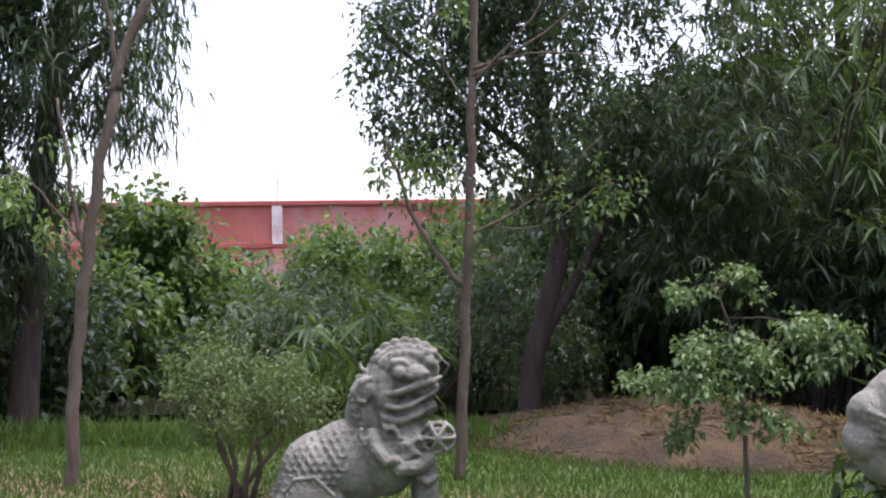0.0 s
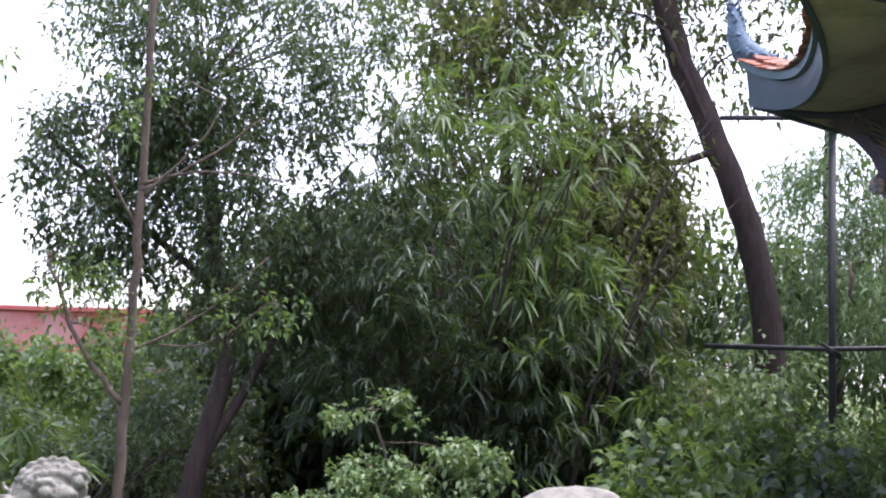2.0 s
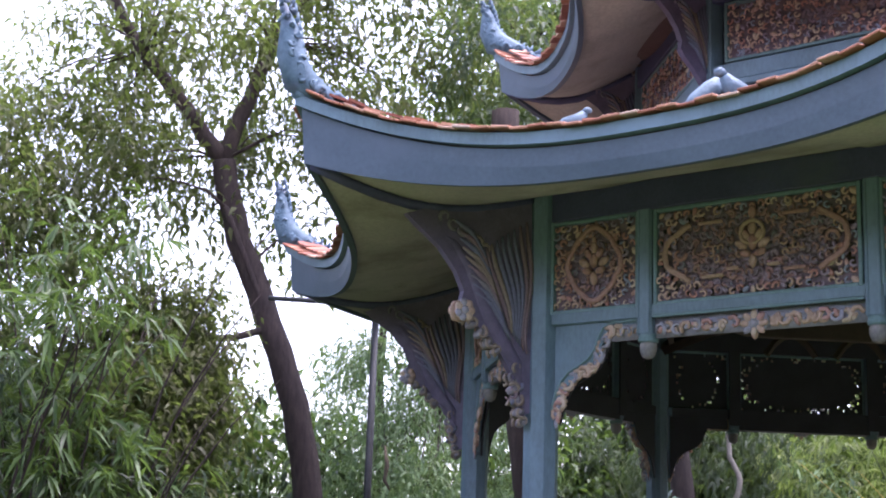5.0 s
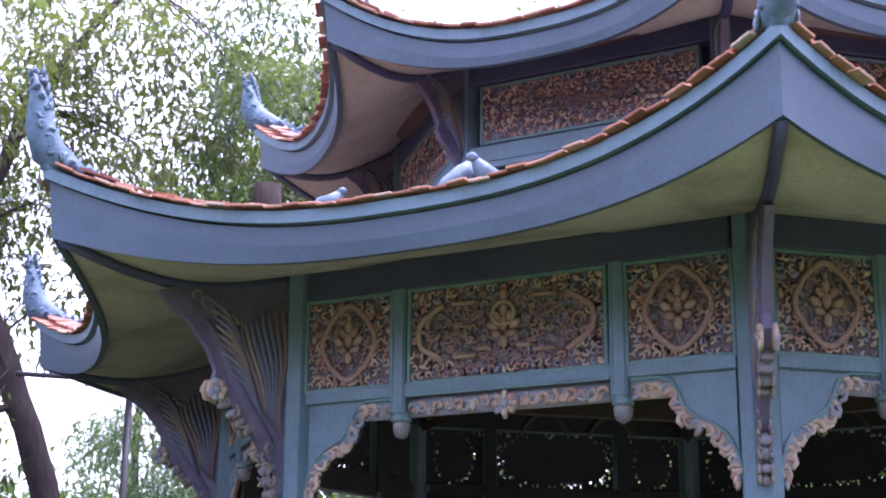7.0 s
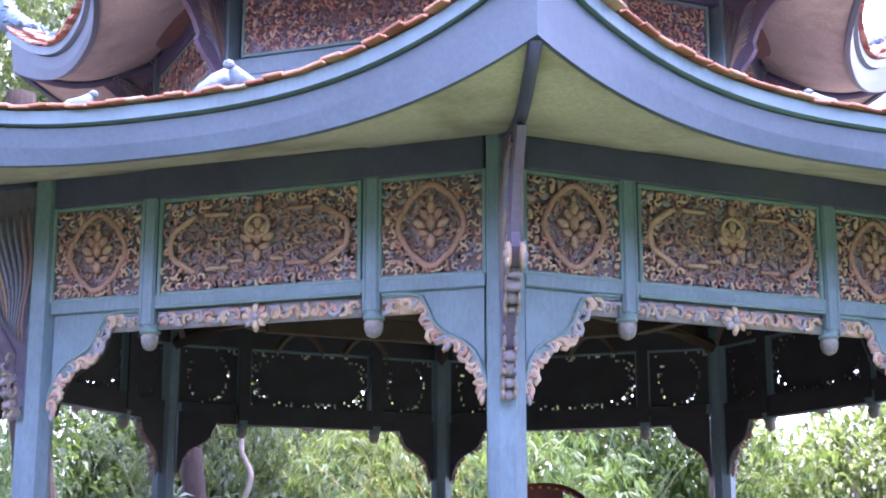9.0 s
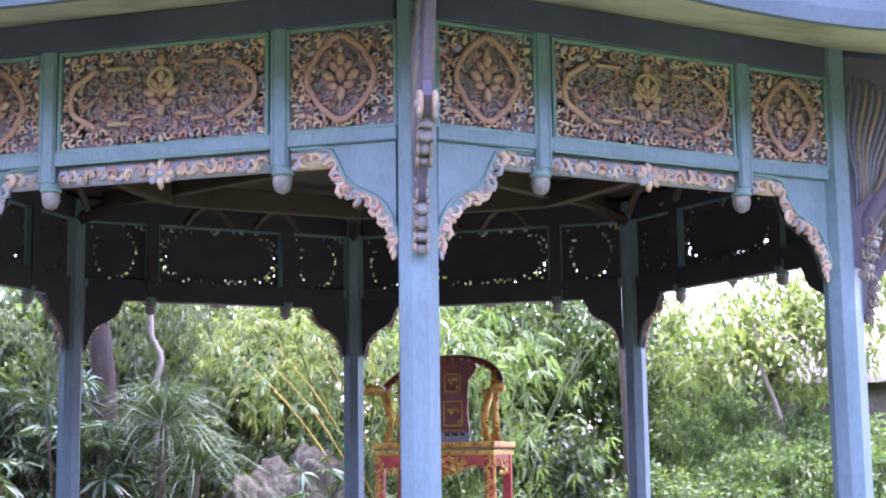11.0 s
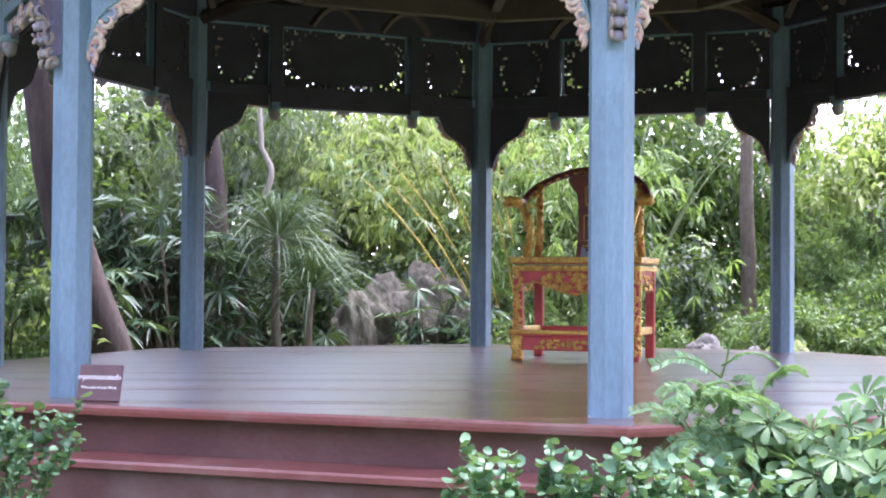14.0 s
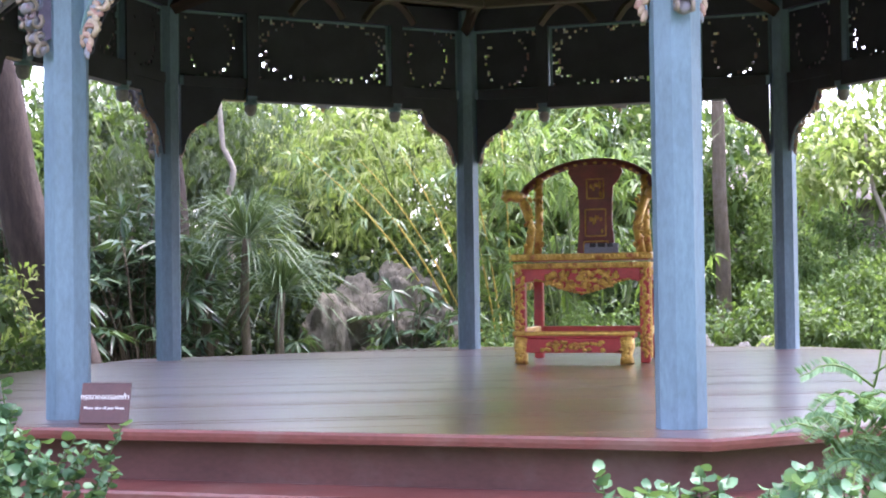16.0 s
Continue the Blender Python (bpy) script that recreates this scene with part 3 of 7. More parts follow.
    return g.mesh("carving", CARVE, True), fr.mesh("gilt_frame", CARVE_GOLD, True), back.mesh("panel_back", CARVE_BACK), field.mesh("panel_field", CARVE_FIELD, True), lining.mesh("panel_shade_lining", INNER_SHADE)


small_meshes = carved_panel(0.6, 0.55, 0.18, 0.215, 2.2, 3)
large_meshes = carved_panel(1.27, 0.55, 0.53, 0.225, 3.2, 5)

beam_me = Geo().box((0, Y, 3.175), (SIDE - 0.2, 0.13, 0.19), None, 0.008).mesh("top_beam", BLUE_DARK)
rail_me = Geo().box((0, Y, 2.455), (SIDE - 0.2, 0.1, 0.085), None, 0.006).mesh("lower_rail", BLUE)


def frame_mesh(w, h):
    g = Geo()
    for s in (-1, 1):
        g.box((s * (w / 2 + 0.012), 0, 0), (0.024, 0.07, h + 0.048), None, 0.005)
        g.box((0, 0, s * (h / 2 + 0.012)), (w, 0.066, 0.024), None, 0.005)
    return g.mesh("panel_frame", TEAL)


small_frame, large_frame = frame_mesh(0.6, 0.55), frame_mesh(1.27, 0.55)


def post_mesh():
    g = Geo()
    g.box((0, 0, 2.7), (0.105, 0.125, 0.79), None, 0.012)
    for s in (-1, 1):
        g.box((s * 0.035, -0.062, 2.7), (0.018, 0.012, 0.76), None, 0.004)
    return g.mesh("frieze_post", BLUE)


post_me = post_mesh()
drop_me = Geo().lathe([(0.012, 2.165), (0.04, 2.18), (0.054, 2.215), (0.056, 2.25), (0.047, 2.262), (0.06, 2.27), (0.06, 2.285), (0.052, 2.295), (0.058, 2.305), (0.05, 2.31)], n=16)
drop_me.v = [(x * (0.8 if k % 2 and 2.17 < z < 2.26 else 1.0), y * (0.8 if k % 2 and 2.17 < z < 2.26 else 1.0), z) for k, (x, y, z) in enumerate(drop_me.v)]
drop_me = drop_me.mesh("pendant", BUD, True)
ring_drop = Geo().lathe([(0.05, 2.262), (0.062, 2.268), (0.062, 2.286), (0.053, 2.294), (0.061, 2.302), (0.056, 2.318)], n=16).mesh("ring", TEAL, True)


def spandrel_mesh(s):
    """The board between rail and column, cut to the arch."""
    out = [(s * x, z + 0.055 * (1 - (x - 0.99) / 0.4) + 0.01) for x, z in ARCH]
    outline = [(s * 0.78, 2.415), (s * 0.78, 2.385), (s * 0.97, 2.385)] + out + [(s * 1.385, 1.8), (s * 1.385, 2.415)]
    g = Geo()
    g.plate(outline if s > 0 else outline[::-1], -0.02, 0.02)
    return fix_normals(g.mesh("spandrel", BLUE))


def edge_mesh():
    """Teal bead that follows the carved edge."""
    g = Geo()
    for s in (-1, 1):
        pts = [(s * 0.78, -0.028, 2.405), (s * 0.95, -0.028, 2.405)] + [(s * (x + 0.035), -0.028, z + 0.068) for x, z in ARCH]
        g.tube(pts, 0.011, 5)
    g.tube([(-0.66, -0.05, 2.416), (0.66, -0.05, 2.416)], 0.011, 5)
    return g.mesh("teal_bead", TEAL)


def trim_mesh():
    """Row of leaf scrolls under the rail and down the arches."""
    r = random.Random(11)
    g = Geo()
    path = []
    x = -0.635
    while x < 0.64:
        path.append((x, 2.352, 0.0))
        x += 0.062
    for s in (-1, 1):
        x = 0.8
        while x < 0.99:
            path.append((s * x, 2.352, 0.0))
            x += 0.06
        for i in range(len(ARCH) - 1):
            for t in (0.0, 0.5):
                ax = ARCH[i][0] + (ARCH[i + 1][0] - ARCH[i][0]) * t
                az = ARCH[i][1] + (ARCH[i + 1][1] - ARCH[i][1]) * t
                path.append((s * (ax + 0.012), az + 0.034, 0.8))
    g.box((0, 0.006, 2.35), (1.34, 0.03, 0.12))
    for s in (-1, 1):
        g.box((s * 0.88, 0.006, 2.35), (0.22, 0.03, 0.12))
    for x, z, _ in path:
        z -= 0.012
        q = r.choice((-1, 1))
        scroll(g, (x, z), r.uniform(0.04, 0.05), r.uniform(0, 6.28), q, -0.022, 0.36, 6)
        lobe(g, (x + r.uniform(-0.02, 0.02), z + r.uniform(-0.02, 0.02)), r.uniform(0.016, 0.024), r.uniform(0, 3.14), -0.012)
        lobe(g, (x + r.uniform(-0.03, 0.03), z + 0.015), 0.02, r.uniform(0, 3.14), -0.002, 1.6)
    for s in (-1, 1):
        for i, (dx, dz) in enumerate(((1.372, 1.79), (1.36, 1.82), (1.35, 1.85))):
            lobe(g, (s * dx, dz), 0.017, 1.3 * s if s > 0 else 1.8, -0.02, 1.9)
    return g.mesh("carved_trim", TRIM, True)


def boss_mesh():
    g = Geo()
    g.egg((0, -0.03, 2.325), (0.095, 0.022, 0.06), 14)
    g.egg((0, -0.05, 2.325), (0.026, 0.018, 0.026), 10)
    for i in range(8):
        w = i * math.pi / 4
        lobe(g, (0.058 * math.cos(w), 2.325 + 0.05 * math.sin(w)), 0.022, w, -0.045, 1.6)
    lobe(g, (0, 2.262), 0.022, 1.57, -0.035, 1.5)
    lobe(g, (0, 2.4), 0.02, 1.57, -0.035, 1.5)
    return g.mesh("flower_boss", TRIM, True)


sp_l, sp_r, edge_me, trim_me, boss_me = spandrel_mesh(-1), spandrel_mesh(1), edge_mesh(), trim_mesh(), boss_mesh()
for k in range(8):
    fm = face_m(k)
    on = fm @ pose(0, Y, 0)
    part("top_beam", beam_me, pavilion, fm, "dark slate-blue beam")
    part("lower_rail", rail_me, pavilion, fm)
    for s in (-1, 1):
        part("frieze_post", post_me, pavilion, fm @ pose(s * 0.722, Y, 0))
        bud = part("pendant", drop_me, pavilion, fm @ pose(s * 0.722, Y, 0), "pale carved lotus-bud pendant")
        part("ring", ring_drop, bud, None, "teal ring")
        part("spandrel", sp_l if s < 0 else sp_r, pavilion, on)
    part("teal_bead", edge_me, pavilion, on, "teal beading")
    tagged(part("carved_trim", trim_me, pavilion, on, "cream and pink carved leaf scrolls"), kind="stuff")
    part("flower_boss", boss_me, pavilion, on, "cream carved flower boss")
    for x, meshes, fr in ((-1.085, small_meshes, small_frame), (0, large_meshes, large_frame), (1.085, small_meshes, small_frame)):
        pm = fm @ pose(x, Y - 0.02, 2.78)
        p = part("carved_panel", meshes[0], pavilion, pm, "pierced carved panel in faded red, tan and mauve")
        tagged(p, kind="stuff")
        tagged(part("panel_back", meshes[2], p), kind="stuff")
        tagged(part("panel_shade_lining", meshes[4], p, None, "added dark backing for inner shade"), kind="stuff")
        tagged(part("gilt_frame", meshes[1], p, None, "tan carved wreath and lotus"), kind="stuff")
        tagged(part("panel_field", meshes[3], p, None, "mauve and blue carved leaves"), kind="stuff")
        part("panel_frame", fr, p, None, "teal panel frame")


# corner brackets
def bracket():
    """Carved bracket in the radial plane: plate, body, feathers and a flower. x outwards from the column's middle."""
    out = [(0.1, 1.86), (0.15, 1.84), (0.19, 1.9), (0.17, 2.0), (0.24, 2.1), (0.33, 2.22), (0.45, 2.34), (0.56, 2.42), (0.62, 2.5), (0.6, 2.58), (0.66, 2.7), (0.78, 2.84),
           (0.95, 2.96), (1.02, 3.02), (0.8, 3.1), (0.5, 3.17), (0.11, 3.22)]
    plate = Geo().plate(out, -0.024, 0.024)
    body = Geo()
    pts = [(0.16, 0, 2.02), (0.2, 0, 2.16), (0.3, 0, 2.28), (0.4, 0, 2.42), (0.48, 0, 2.58), (0.56, 0, 2.74), (0.68, 0, 2.88), (0.88, 0, 2.98)]
    body.tube(pts, [0.03, 0.05, 0.062, 0.066, 0.06, 0.05, 0.04, 0.02], 8, 0.75)
    feathers = Geo()
    for s in (-1, 1):
        for i in range(9):
            x0, z0 = 0.36 + 0.02 * i, 2.42 + 0.055 * i
            feathers.tube([(x0 + 0.16, s * 0.03, z0 + 0.16), (x0 + 0.05, s * 0.036, z0 + 0.1), (x0 - 0.04, s * 0.034, z0 - 0.02), (x0 - 0.1, s * 0.03, z0 - 0.12)], [0.008, 0.02, 0.02, 0.01], 5)
        for i in range(8):
            run = []
            for j in range(9):
                z = 3.08 - 0.03 * i - (0.85 - 0.05 * i) * j / 8
                run.append((0.13 + 0.05 * i * (0.3 + 0.7 * (z - 2.2) / 0.85) + 0.022 * math.sin((z - 2.2) * 9 + 0.35 * i), s * 0.03, z))
            feathers.tube(run, [0.007, 0.013, 0.016, 0.017, 0.017, 0.016, 0.015, 0.012, 0.006], 5)
        for i in range(6):
            scroll(feathers, (0.45 + 0.06 * i, 2.86 + 0.035 * i), 0.045, i * 1.1, s, s * 0.03, 0.3)
        for i in range(5):
            scroll(feathers, (0.2 + 0.035 * (i % 2), 1.9 + 0.06 * i), 0.04, i * 1.3, 1, s * 0.028, 0.34)
    flower = Geo()
    flower.egg((0, 0, 0), (0.026, 0.022, 0.026), 10)
    flower.egg((0, 0.012, 0), (0.07, 0.014, 0.07), 14)
    for i in range(7):
        w = i * 2 * math.pi / 7
        flower.egg((0.047 * math.cos(w), 0.004, 0.047 * math.sin(w)), (0.028, 0.014, 0.028), 8)
    curls = []
    for i, (x, z) in enumerate(((0.53, 2.38), (0.47, 2.33), (0.41, 2.28), (0.35, 2.23), (0.22, 2.0), (0.2, 1.93), (0.17, 1.86), (0.15, 1.8))):
        curl = Geo().blob((x, 0, z), (0.045, 0.045, 0.03), 8, Euler((0, 0.6 + 0.4 * (i % 3), 0)).to_matrix().to_4x4())
        scroll(curl, (x, z), 0.045, i * 1.7, 1, -0.034, 0.3)
        scroll(curl, (x, z), 0.045, i * 1.7, 1, 0.034, 0.3)
        curls.append(curl.mesh("curl", BRACKET, True))
    return (fix_normals(plate.mesh("bracket", PURPLE)), body.mesh("bracket_body", PURPLE, True), feathers.mesh("feathers", BRACKET, True),
            flower.mesh("flower", TRIM, True), curls)


bm_ = bracket()
for k in range(8):
    b = part("bracket", bm_[0], pavilion, corner_m(k) @ pose(RC, 0, 0), "carved mauve and tan corner bracket")
    part("bracket_body", bm_[1], b)
    tagged(part("feathers", bm_[2], b), kind="stuff")
    for y_ in (-0.045, 0.045):
        part("flower", bm_[3], b, pose(0.6, y_, 2.46, 0, 0, 0 if y_ < 0 else 180), "cream carved flower")
    for me in bm_[4]:
        part("curl", me, b, None, "blue and tan carved curl")


# roofs
def roof(ap, zmid, rise, soffit_ap, soffit_z, top_ap, top_z, fascia, tier, bow):
    """One tier: fascia boards, soffit, slope, hips, tiles and horns at the corners."""
    half = ap * T8
    n = 40

    def eave(s):
        # upward sweep towards the corners; in plan each side bows inwards between them
        e = abs(s) ** 2.7
        return Vector((s * half * (1 + 0.015 * e), -ap * (1 + 0.015 * e) + bow * (1 - abs(s) ** 2.2), zmid + rise * e))

    st = [-1 + 2 * i / n for i in range(n + 1)]
    strip, board, sof, slope = Geo(), Geo(), Geo(), Geo()

    def pulled(s, d, dz):
        p = eave(s)
        k = (ap - d) / ap
        return Vector((p.x * k, p.y * k, p.z + dz))

    deep = lambda s: fascia * (0.82 + 0.46 * abs(s) ** 2.4)
    strip.grid([[pulled(s, 0.1, 0.0) for s in st], [pulled(s, 0.0, 0.0) for s in st], [pulled(s, 0.004, -0.07) for s in st], [pulled(s, 0.06, -0.075) for s in st]])
    board.grid([[pulled(s, 0.045, -0.085) for s in st], [pulled(s, 0.055, -0.19) for s in st], [pulled(s, 0.075, -deep(s)) for s in st], [pulled(s, 0.12, -deep(s)) for s in st], [pulled(s, 0.12, -deep(s) + 0.06) for s in st]])
    rows = []
    for i in range(9):
        t = i / 8
        row = []
        for s in st:
            a = pulled(s, 0.11, -deep(s) + 0.03)
            b = Vector((s * soffit_ap * T8, -soffit_ap, soffit_z))
            p = a.lerp(b, t)
            sag = 0.07 + 0.15 * abs(s) ** 3
            p.z -= sag * math.sin(math.pi * t) * (0.4 if abs(s) < 0.5 else 0.7)
            row.append(p)
        rows.append(row)
    sof.grid(rows)
    rows = []
    for i in range(11):
        t = i / 10
        row = []
        for s in st:
            a = pulled(s, 0.0, 0.012)
            b = Vector((s * top_ap * T8, -top_ap, top_z))
            p = a.lerp(b, t)
            p.z = zmid + 0.012 + (b.z - zmid) * t ** 2.2 + (a.z - zmid) * (1 - t) ** 3.2
            row.append(p)
        rows.append(row)
    slope.grid(rows)
    meshes = (("fascia_strip", strip.mesh("fascia_strip", BLUE), "light blue eave strip"), ("fascia_board", board.mesh("fascia_board", BLUE_MID), ""),
              ("soffit", sof.mesh("soffit", SOFFIT, True), "grey-green boarded soffit"), ("roof_slope", slope.mesh("roof_slope", ROOFBED, True), "weathered terracotta tile slope"))
    for k in range(8):
        for name, me, label in meshes:
            part(name, me, pavilion, face_m(k), label)
    # hip rafter under the soffit, hip ridge and horn
    c = eave(1)
    rc, zc = math.hypot(c.x, c.y), c.z
    ri = soffit_ap / math.cos(radians(22.5))
    rt = top_ap / math.cos(radians(22.5))
    raf = Geo()
    pts = []
    for i in range(8):
        t = i / 7
        r = rc - 0.13 + (ri - rc + 0.13) * t
        z = zc - deep(1) + 0.02 + (soffit_z - zc + deep(1) - 0.02) * t - 0.22 * 0.7 * math.sin(math.pi * t) - 0.02
        pts.append((r, 0, z))
    raf.tube(pts, 0.035, 6)
    ridge = Geo()
    pts = []
    for i in range(9):
        t = i / 8
        pts.append((rc + (rt - rc) * t, 0, zmid + 0.02 + (top_z - zmid) * t ** 2.2 + (zc - zmid) * (1 - t) ** 3.2))
    ridge.tube(pts, [0.05] * 9, 6)
    horn = Geo()
    h = 0.56 if tier == 0 else 0.46
    hp = [(rc - 0.36, 0, zc - 0.08), (rc - 0.16, 0, zc + 0.01), (rc - 0.02, 0, zc + h * 0.16), (rc + 0.04, 0, zc + h * 0.42), (rc + 0.06, 0, zc + h * 0.72), (rc + 0.1, 0, zc + h * 1.0)]
    horn.tube(hp, [0.05, 0.09, 0.115, 0.095, 0.06, 0.008], 8, 0.8)
    for i in range(16):
        t = i / 15
        j = min(4, int(t * 5))
        q = Vector(hp[j]).lerp(Vector(hp[j + 1]), t * 5 - j)
        for s in (-1, 1):
            horn.blob((q.x + 0.03 * math.sin(i * 2.1), s * (0.075 - 0.045 * t), q.z), (0.034 - 0.016 * t, 0.022, 0.028 - 0.01 * t), 5)
        horn.blob((q.x + 0.1 * (1 - t * 0.8), 0, q.z), (0.036 * (1 - t * 0.6), 0.026, 0.026), 5)
        horn.tube([(q.x - 0.05, 0, q.z - 0.01), (q.x - 0.12 * (1 - 0.5 * t), 0, q.z + 0.02), (q.x - 0.14 * (1 - 0.6 * t), 0, q.z + 0.06)], [0.03 * (1 - 0.4 * t), 0.022 * (1 - 0.4 * t), 0.005], 5)
        scroll(horn, (q.x + 0.02 * math.cos(i * 2.0), q.z), 0.05 * (1 - 0.6 * t), i * 1.9, 1 if i % 2 else -1, -0.102 + 0.056 * t, 0.42, 6)
        scroll(horn, (q.x + 0.02 * math.cos(i * 2.0), q.z), 0.05 * (1 - 0.6 * t), i * 1.9, 1 if i % 2 else -1, 0.102 - 0.056 * t, 0.42, 6)
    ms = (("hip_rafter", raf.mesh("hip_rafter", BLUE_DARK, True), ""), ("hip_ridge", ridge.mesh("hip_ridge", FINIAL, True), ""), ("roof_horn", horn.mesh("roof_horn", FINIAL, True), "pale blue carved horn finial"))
    for k in range(8):
        for name, me, label in ms:
            part(name, me, pavilion, corner_m(k), label)
    return eave, half


eave_low, half_low = roof(5.2, 3.25, 0.4, AP + 0.07, 3.265, 2.45, 4.12, 0.33, 0, 0.33)
eave_up, half_up = roof(3.5, 4.9, 0.43, 2.42, 5.06, 0.12, 6.4, 0.29, 1, 0.24)
part("roof_knob", Geo().lathe([(0.16, 6.3), (0.2, 6.42), (0.1, 6.52), (0.14, 6.62), (0.05, 6.78), (0.01, 6.95)], n=12).mesh("roof_knob", FINIAL, True), pavilion)

# upper drum
drum = Geo().lathe([(2.33 / math.cos(radians(22.5)) - 0.12, 4.0), (2.33 / math.cos(radians(22.5)) - 0.12, 5.1)], n=8)
part("upper_wall", drum.mesh("upper_wall", BLUE_DARK), pavilion, pose(0, 0, 0, 0, 0, 22.5))
up_panel = carved_panel(1.62, 0.4, 0.3, 0.06, 3.5, 21)
up_frame = frame_mesh(1.62, 0.4)
up_rail = Geo().box((0, 0, 4.36), (1.93, 0.12, 0.13), None, 0.008).box((0, 0.0, 4.26), (1.93, 0.2, 0.05), None, 0.008).mesh("upper_rail", BLUE)
up_beam = Geo().box((0, 0, 4.98), (1.93, 0.13, 0.17), None, 0.008).mesh("upper_beam", BLUE_DARK)
up_post = Geo().box((0, 0, 4.6), (0.13, 0.13, 0.98), None, 0.01).mesh("upper_post", BLUE)
for k in range(8):
    fm = face_m(k) @ pose(0, -2.33, 0)
    part("upper_rail", up_rail, pavilion, fm)
    part("upper_beam", up_beam, pavilion, fm)
    p = part("carved_panel", up_panel[0], pavilion, fm @ pose(0, -0.02, 4.66), "carved upper panel in faded red and green")
    tagged(part("panel_back", up_panel[2], p), kind="stuff")
    tagged(part("panel_field", up_panel[3], p, None, "mauve and blue carved leaves"), kind="stuff")
    part("panel_frame", up_frame, p, None, "teal panel frame")
    part("upper_post", up_post, pavilion, corner_m(k) @ pose(2.33 / math.cos(radians(22.5)), 0, 0))
    b = part("bracket", bm_[0], pavilion, corner_m(k) @ pose(2.43, 0, 2.72) @ Matrix.Diagonal((0.62, 1, 0.72, 1)), "carved tan upper bracket")
    tagged(part("feathers", bm_[2], b), kind="stuff")

# inside of the roof: boarded ceiling, arched braces, ring beam
g = Geo().lathe([(RC - 0.1, 3.31), (RC - 0.1, 3.35), (2.4, 3.5), (0.02, 3.52)], n=8)
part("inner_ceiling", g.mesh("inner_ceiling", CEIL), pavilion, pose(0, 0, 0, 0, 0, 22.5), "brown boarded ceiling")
brace = Geo()
pts = [(RC - 0.12 - 2.6 * i / 8, 0, 3.08 + 0.2 * math.sin(math.pi * i / 16) + 0.05 * i / 8) for i in range(9)]
brace.tube(pts, [0.07] * 9, 4, 0.8)
brace.box((1.75, 0, 3.2), (3.4, 0.09, 0.16), None, 0.01)
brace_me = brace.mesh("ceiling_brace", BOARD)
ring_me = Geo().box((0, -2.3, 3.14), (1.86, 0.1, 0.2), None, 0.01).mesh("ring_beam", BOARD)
# added boards, coloured dark for the backlit inner side of the frieze
shade_board_mes = [Geo().box(q, sz).mesh("shade_board", INNER_SHADE) for q, sz in (((0, Y + 0.076, 3.175), (SIDE - 0.24, 0.016, 0.2)), ((0, Y + 0.062, 2.4), (1.36, 0.016, 0.2)),
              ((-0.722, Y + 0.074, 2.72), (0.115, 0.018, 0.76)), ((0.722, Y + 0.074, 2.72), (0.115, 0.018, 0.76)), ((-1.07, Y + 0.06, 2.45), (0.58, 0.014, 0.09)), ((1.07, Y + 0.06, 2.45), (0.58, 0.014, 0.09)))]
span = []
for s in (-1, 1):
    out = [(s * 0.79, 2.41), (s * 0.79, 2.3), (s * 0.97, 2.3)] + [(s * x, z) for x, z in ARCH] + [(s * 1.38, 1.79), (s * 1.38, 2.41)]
    span.append(fix_normals(Geo().plate(out, 0.03, 0.045).mesh("spandrel_shade", INNER_SHADE)))
curve_me = Geo()
for s in (-1, 1):
    pts = [(s * (0.1 + 0.5 * i / 6), -2.95, 3.18 - 0.2 * (i / 6 - 0.5) ** 2 * 4 * (1 if i != 3 else 0.9) + 0.0) for i in range(7)]
    curve_me.tube(pts, 0.035, 4)
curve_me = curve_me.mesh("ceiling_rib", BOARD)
# pale lens plates added in place of arched openings to a lighter ceiling
lens = [(0.42 * math.cos(math.pi * i / 10), 0.11 * math.sin(math.pi * i / 10)) for i in range(11)] + [(-0.21, -0.03), (0.0, -0.04), (0.21, -0.03)]
lens_me = fix_normals(Geo().plate(lens, -0.012, 0.02).mesh("opening_plate", LENS))
for k in range(8):
    part("ceiling_brace", brace_me, pavilion, corner_m(k))
    part("ring_beam", ring_me, pavilion, face_m(k))
    part("ceiling_rib", curve_me, pavilion, face_m(k))
    for me in shade_board_mes:
        part("shade_board", me, pavilion, face_m(k), "added dark board for inner shade")
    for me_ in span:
        part("spandrel_shade", me_, pavilion, face_m(k) @ pose(0, Y, 0))
    for s in (-1, 1):
        part("opening_plate", lens_me, pavilion, face_m(k) @ pose(s * 0.48, -2.36, 3.12), "pale brown plate standing for a ceiling opening")

# eave tiles: two staggered courses
tile_me = Geo().box((0, 0, 0), (0.115, 0.17, 0.016), None, 0.004).mesh("tile", TILE)


def tile_m(eave, ap, s, half, course, r):
    p, q = eave(s), eave(min(1, s + 0.02))
    tilt = math.degrees(math.atan2(q.z - p.z, q.x - p.x)) if s < 0.98 else math.degrees(math.atan2(p.z - eave(0.97).z, p.x - eave(0.97).x))
    a, b = eave(max(-1, s - 0.02)), eave(min(1, s + 0.02))
    turn = math.degrees(math.atan2(b.y - a.y, b.x - a.x))
    k = (ap - 0.035 - 0.1 * course + r.uniform(-0.02, 0.012)) / ap
    return pose(p.x * k, p.y * k, p.z + 0.018 + 0.022 * course + r.uniform(0, 0.01), 7 + r.uniform(-4, 4), -tilt + r.uniform(-4, 4), turn + r.uniform(-7, 7))


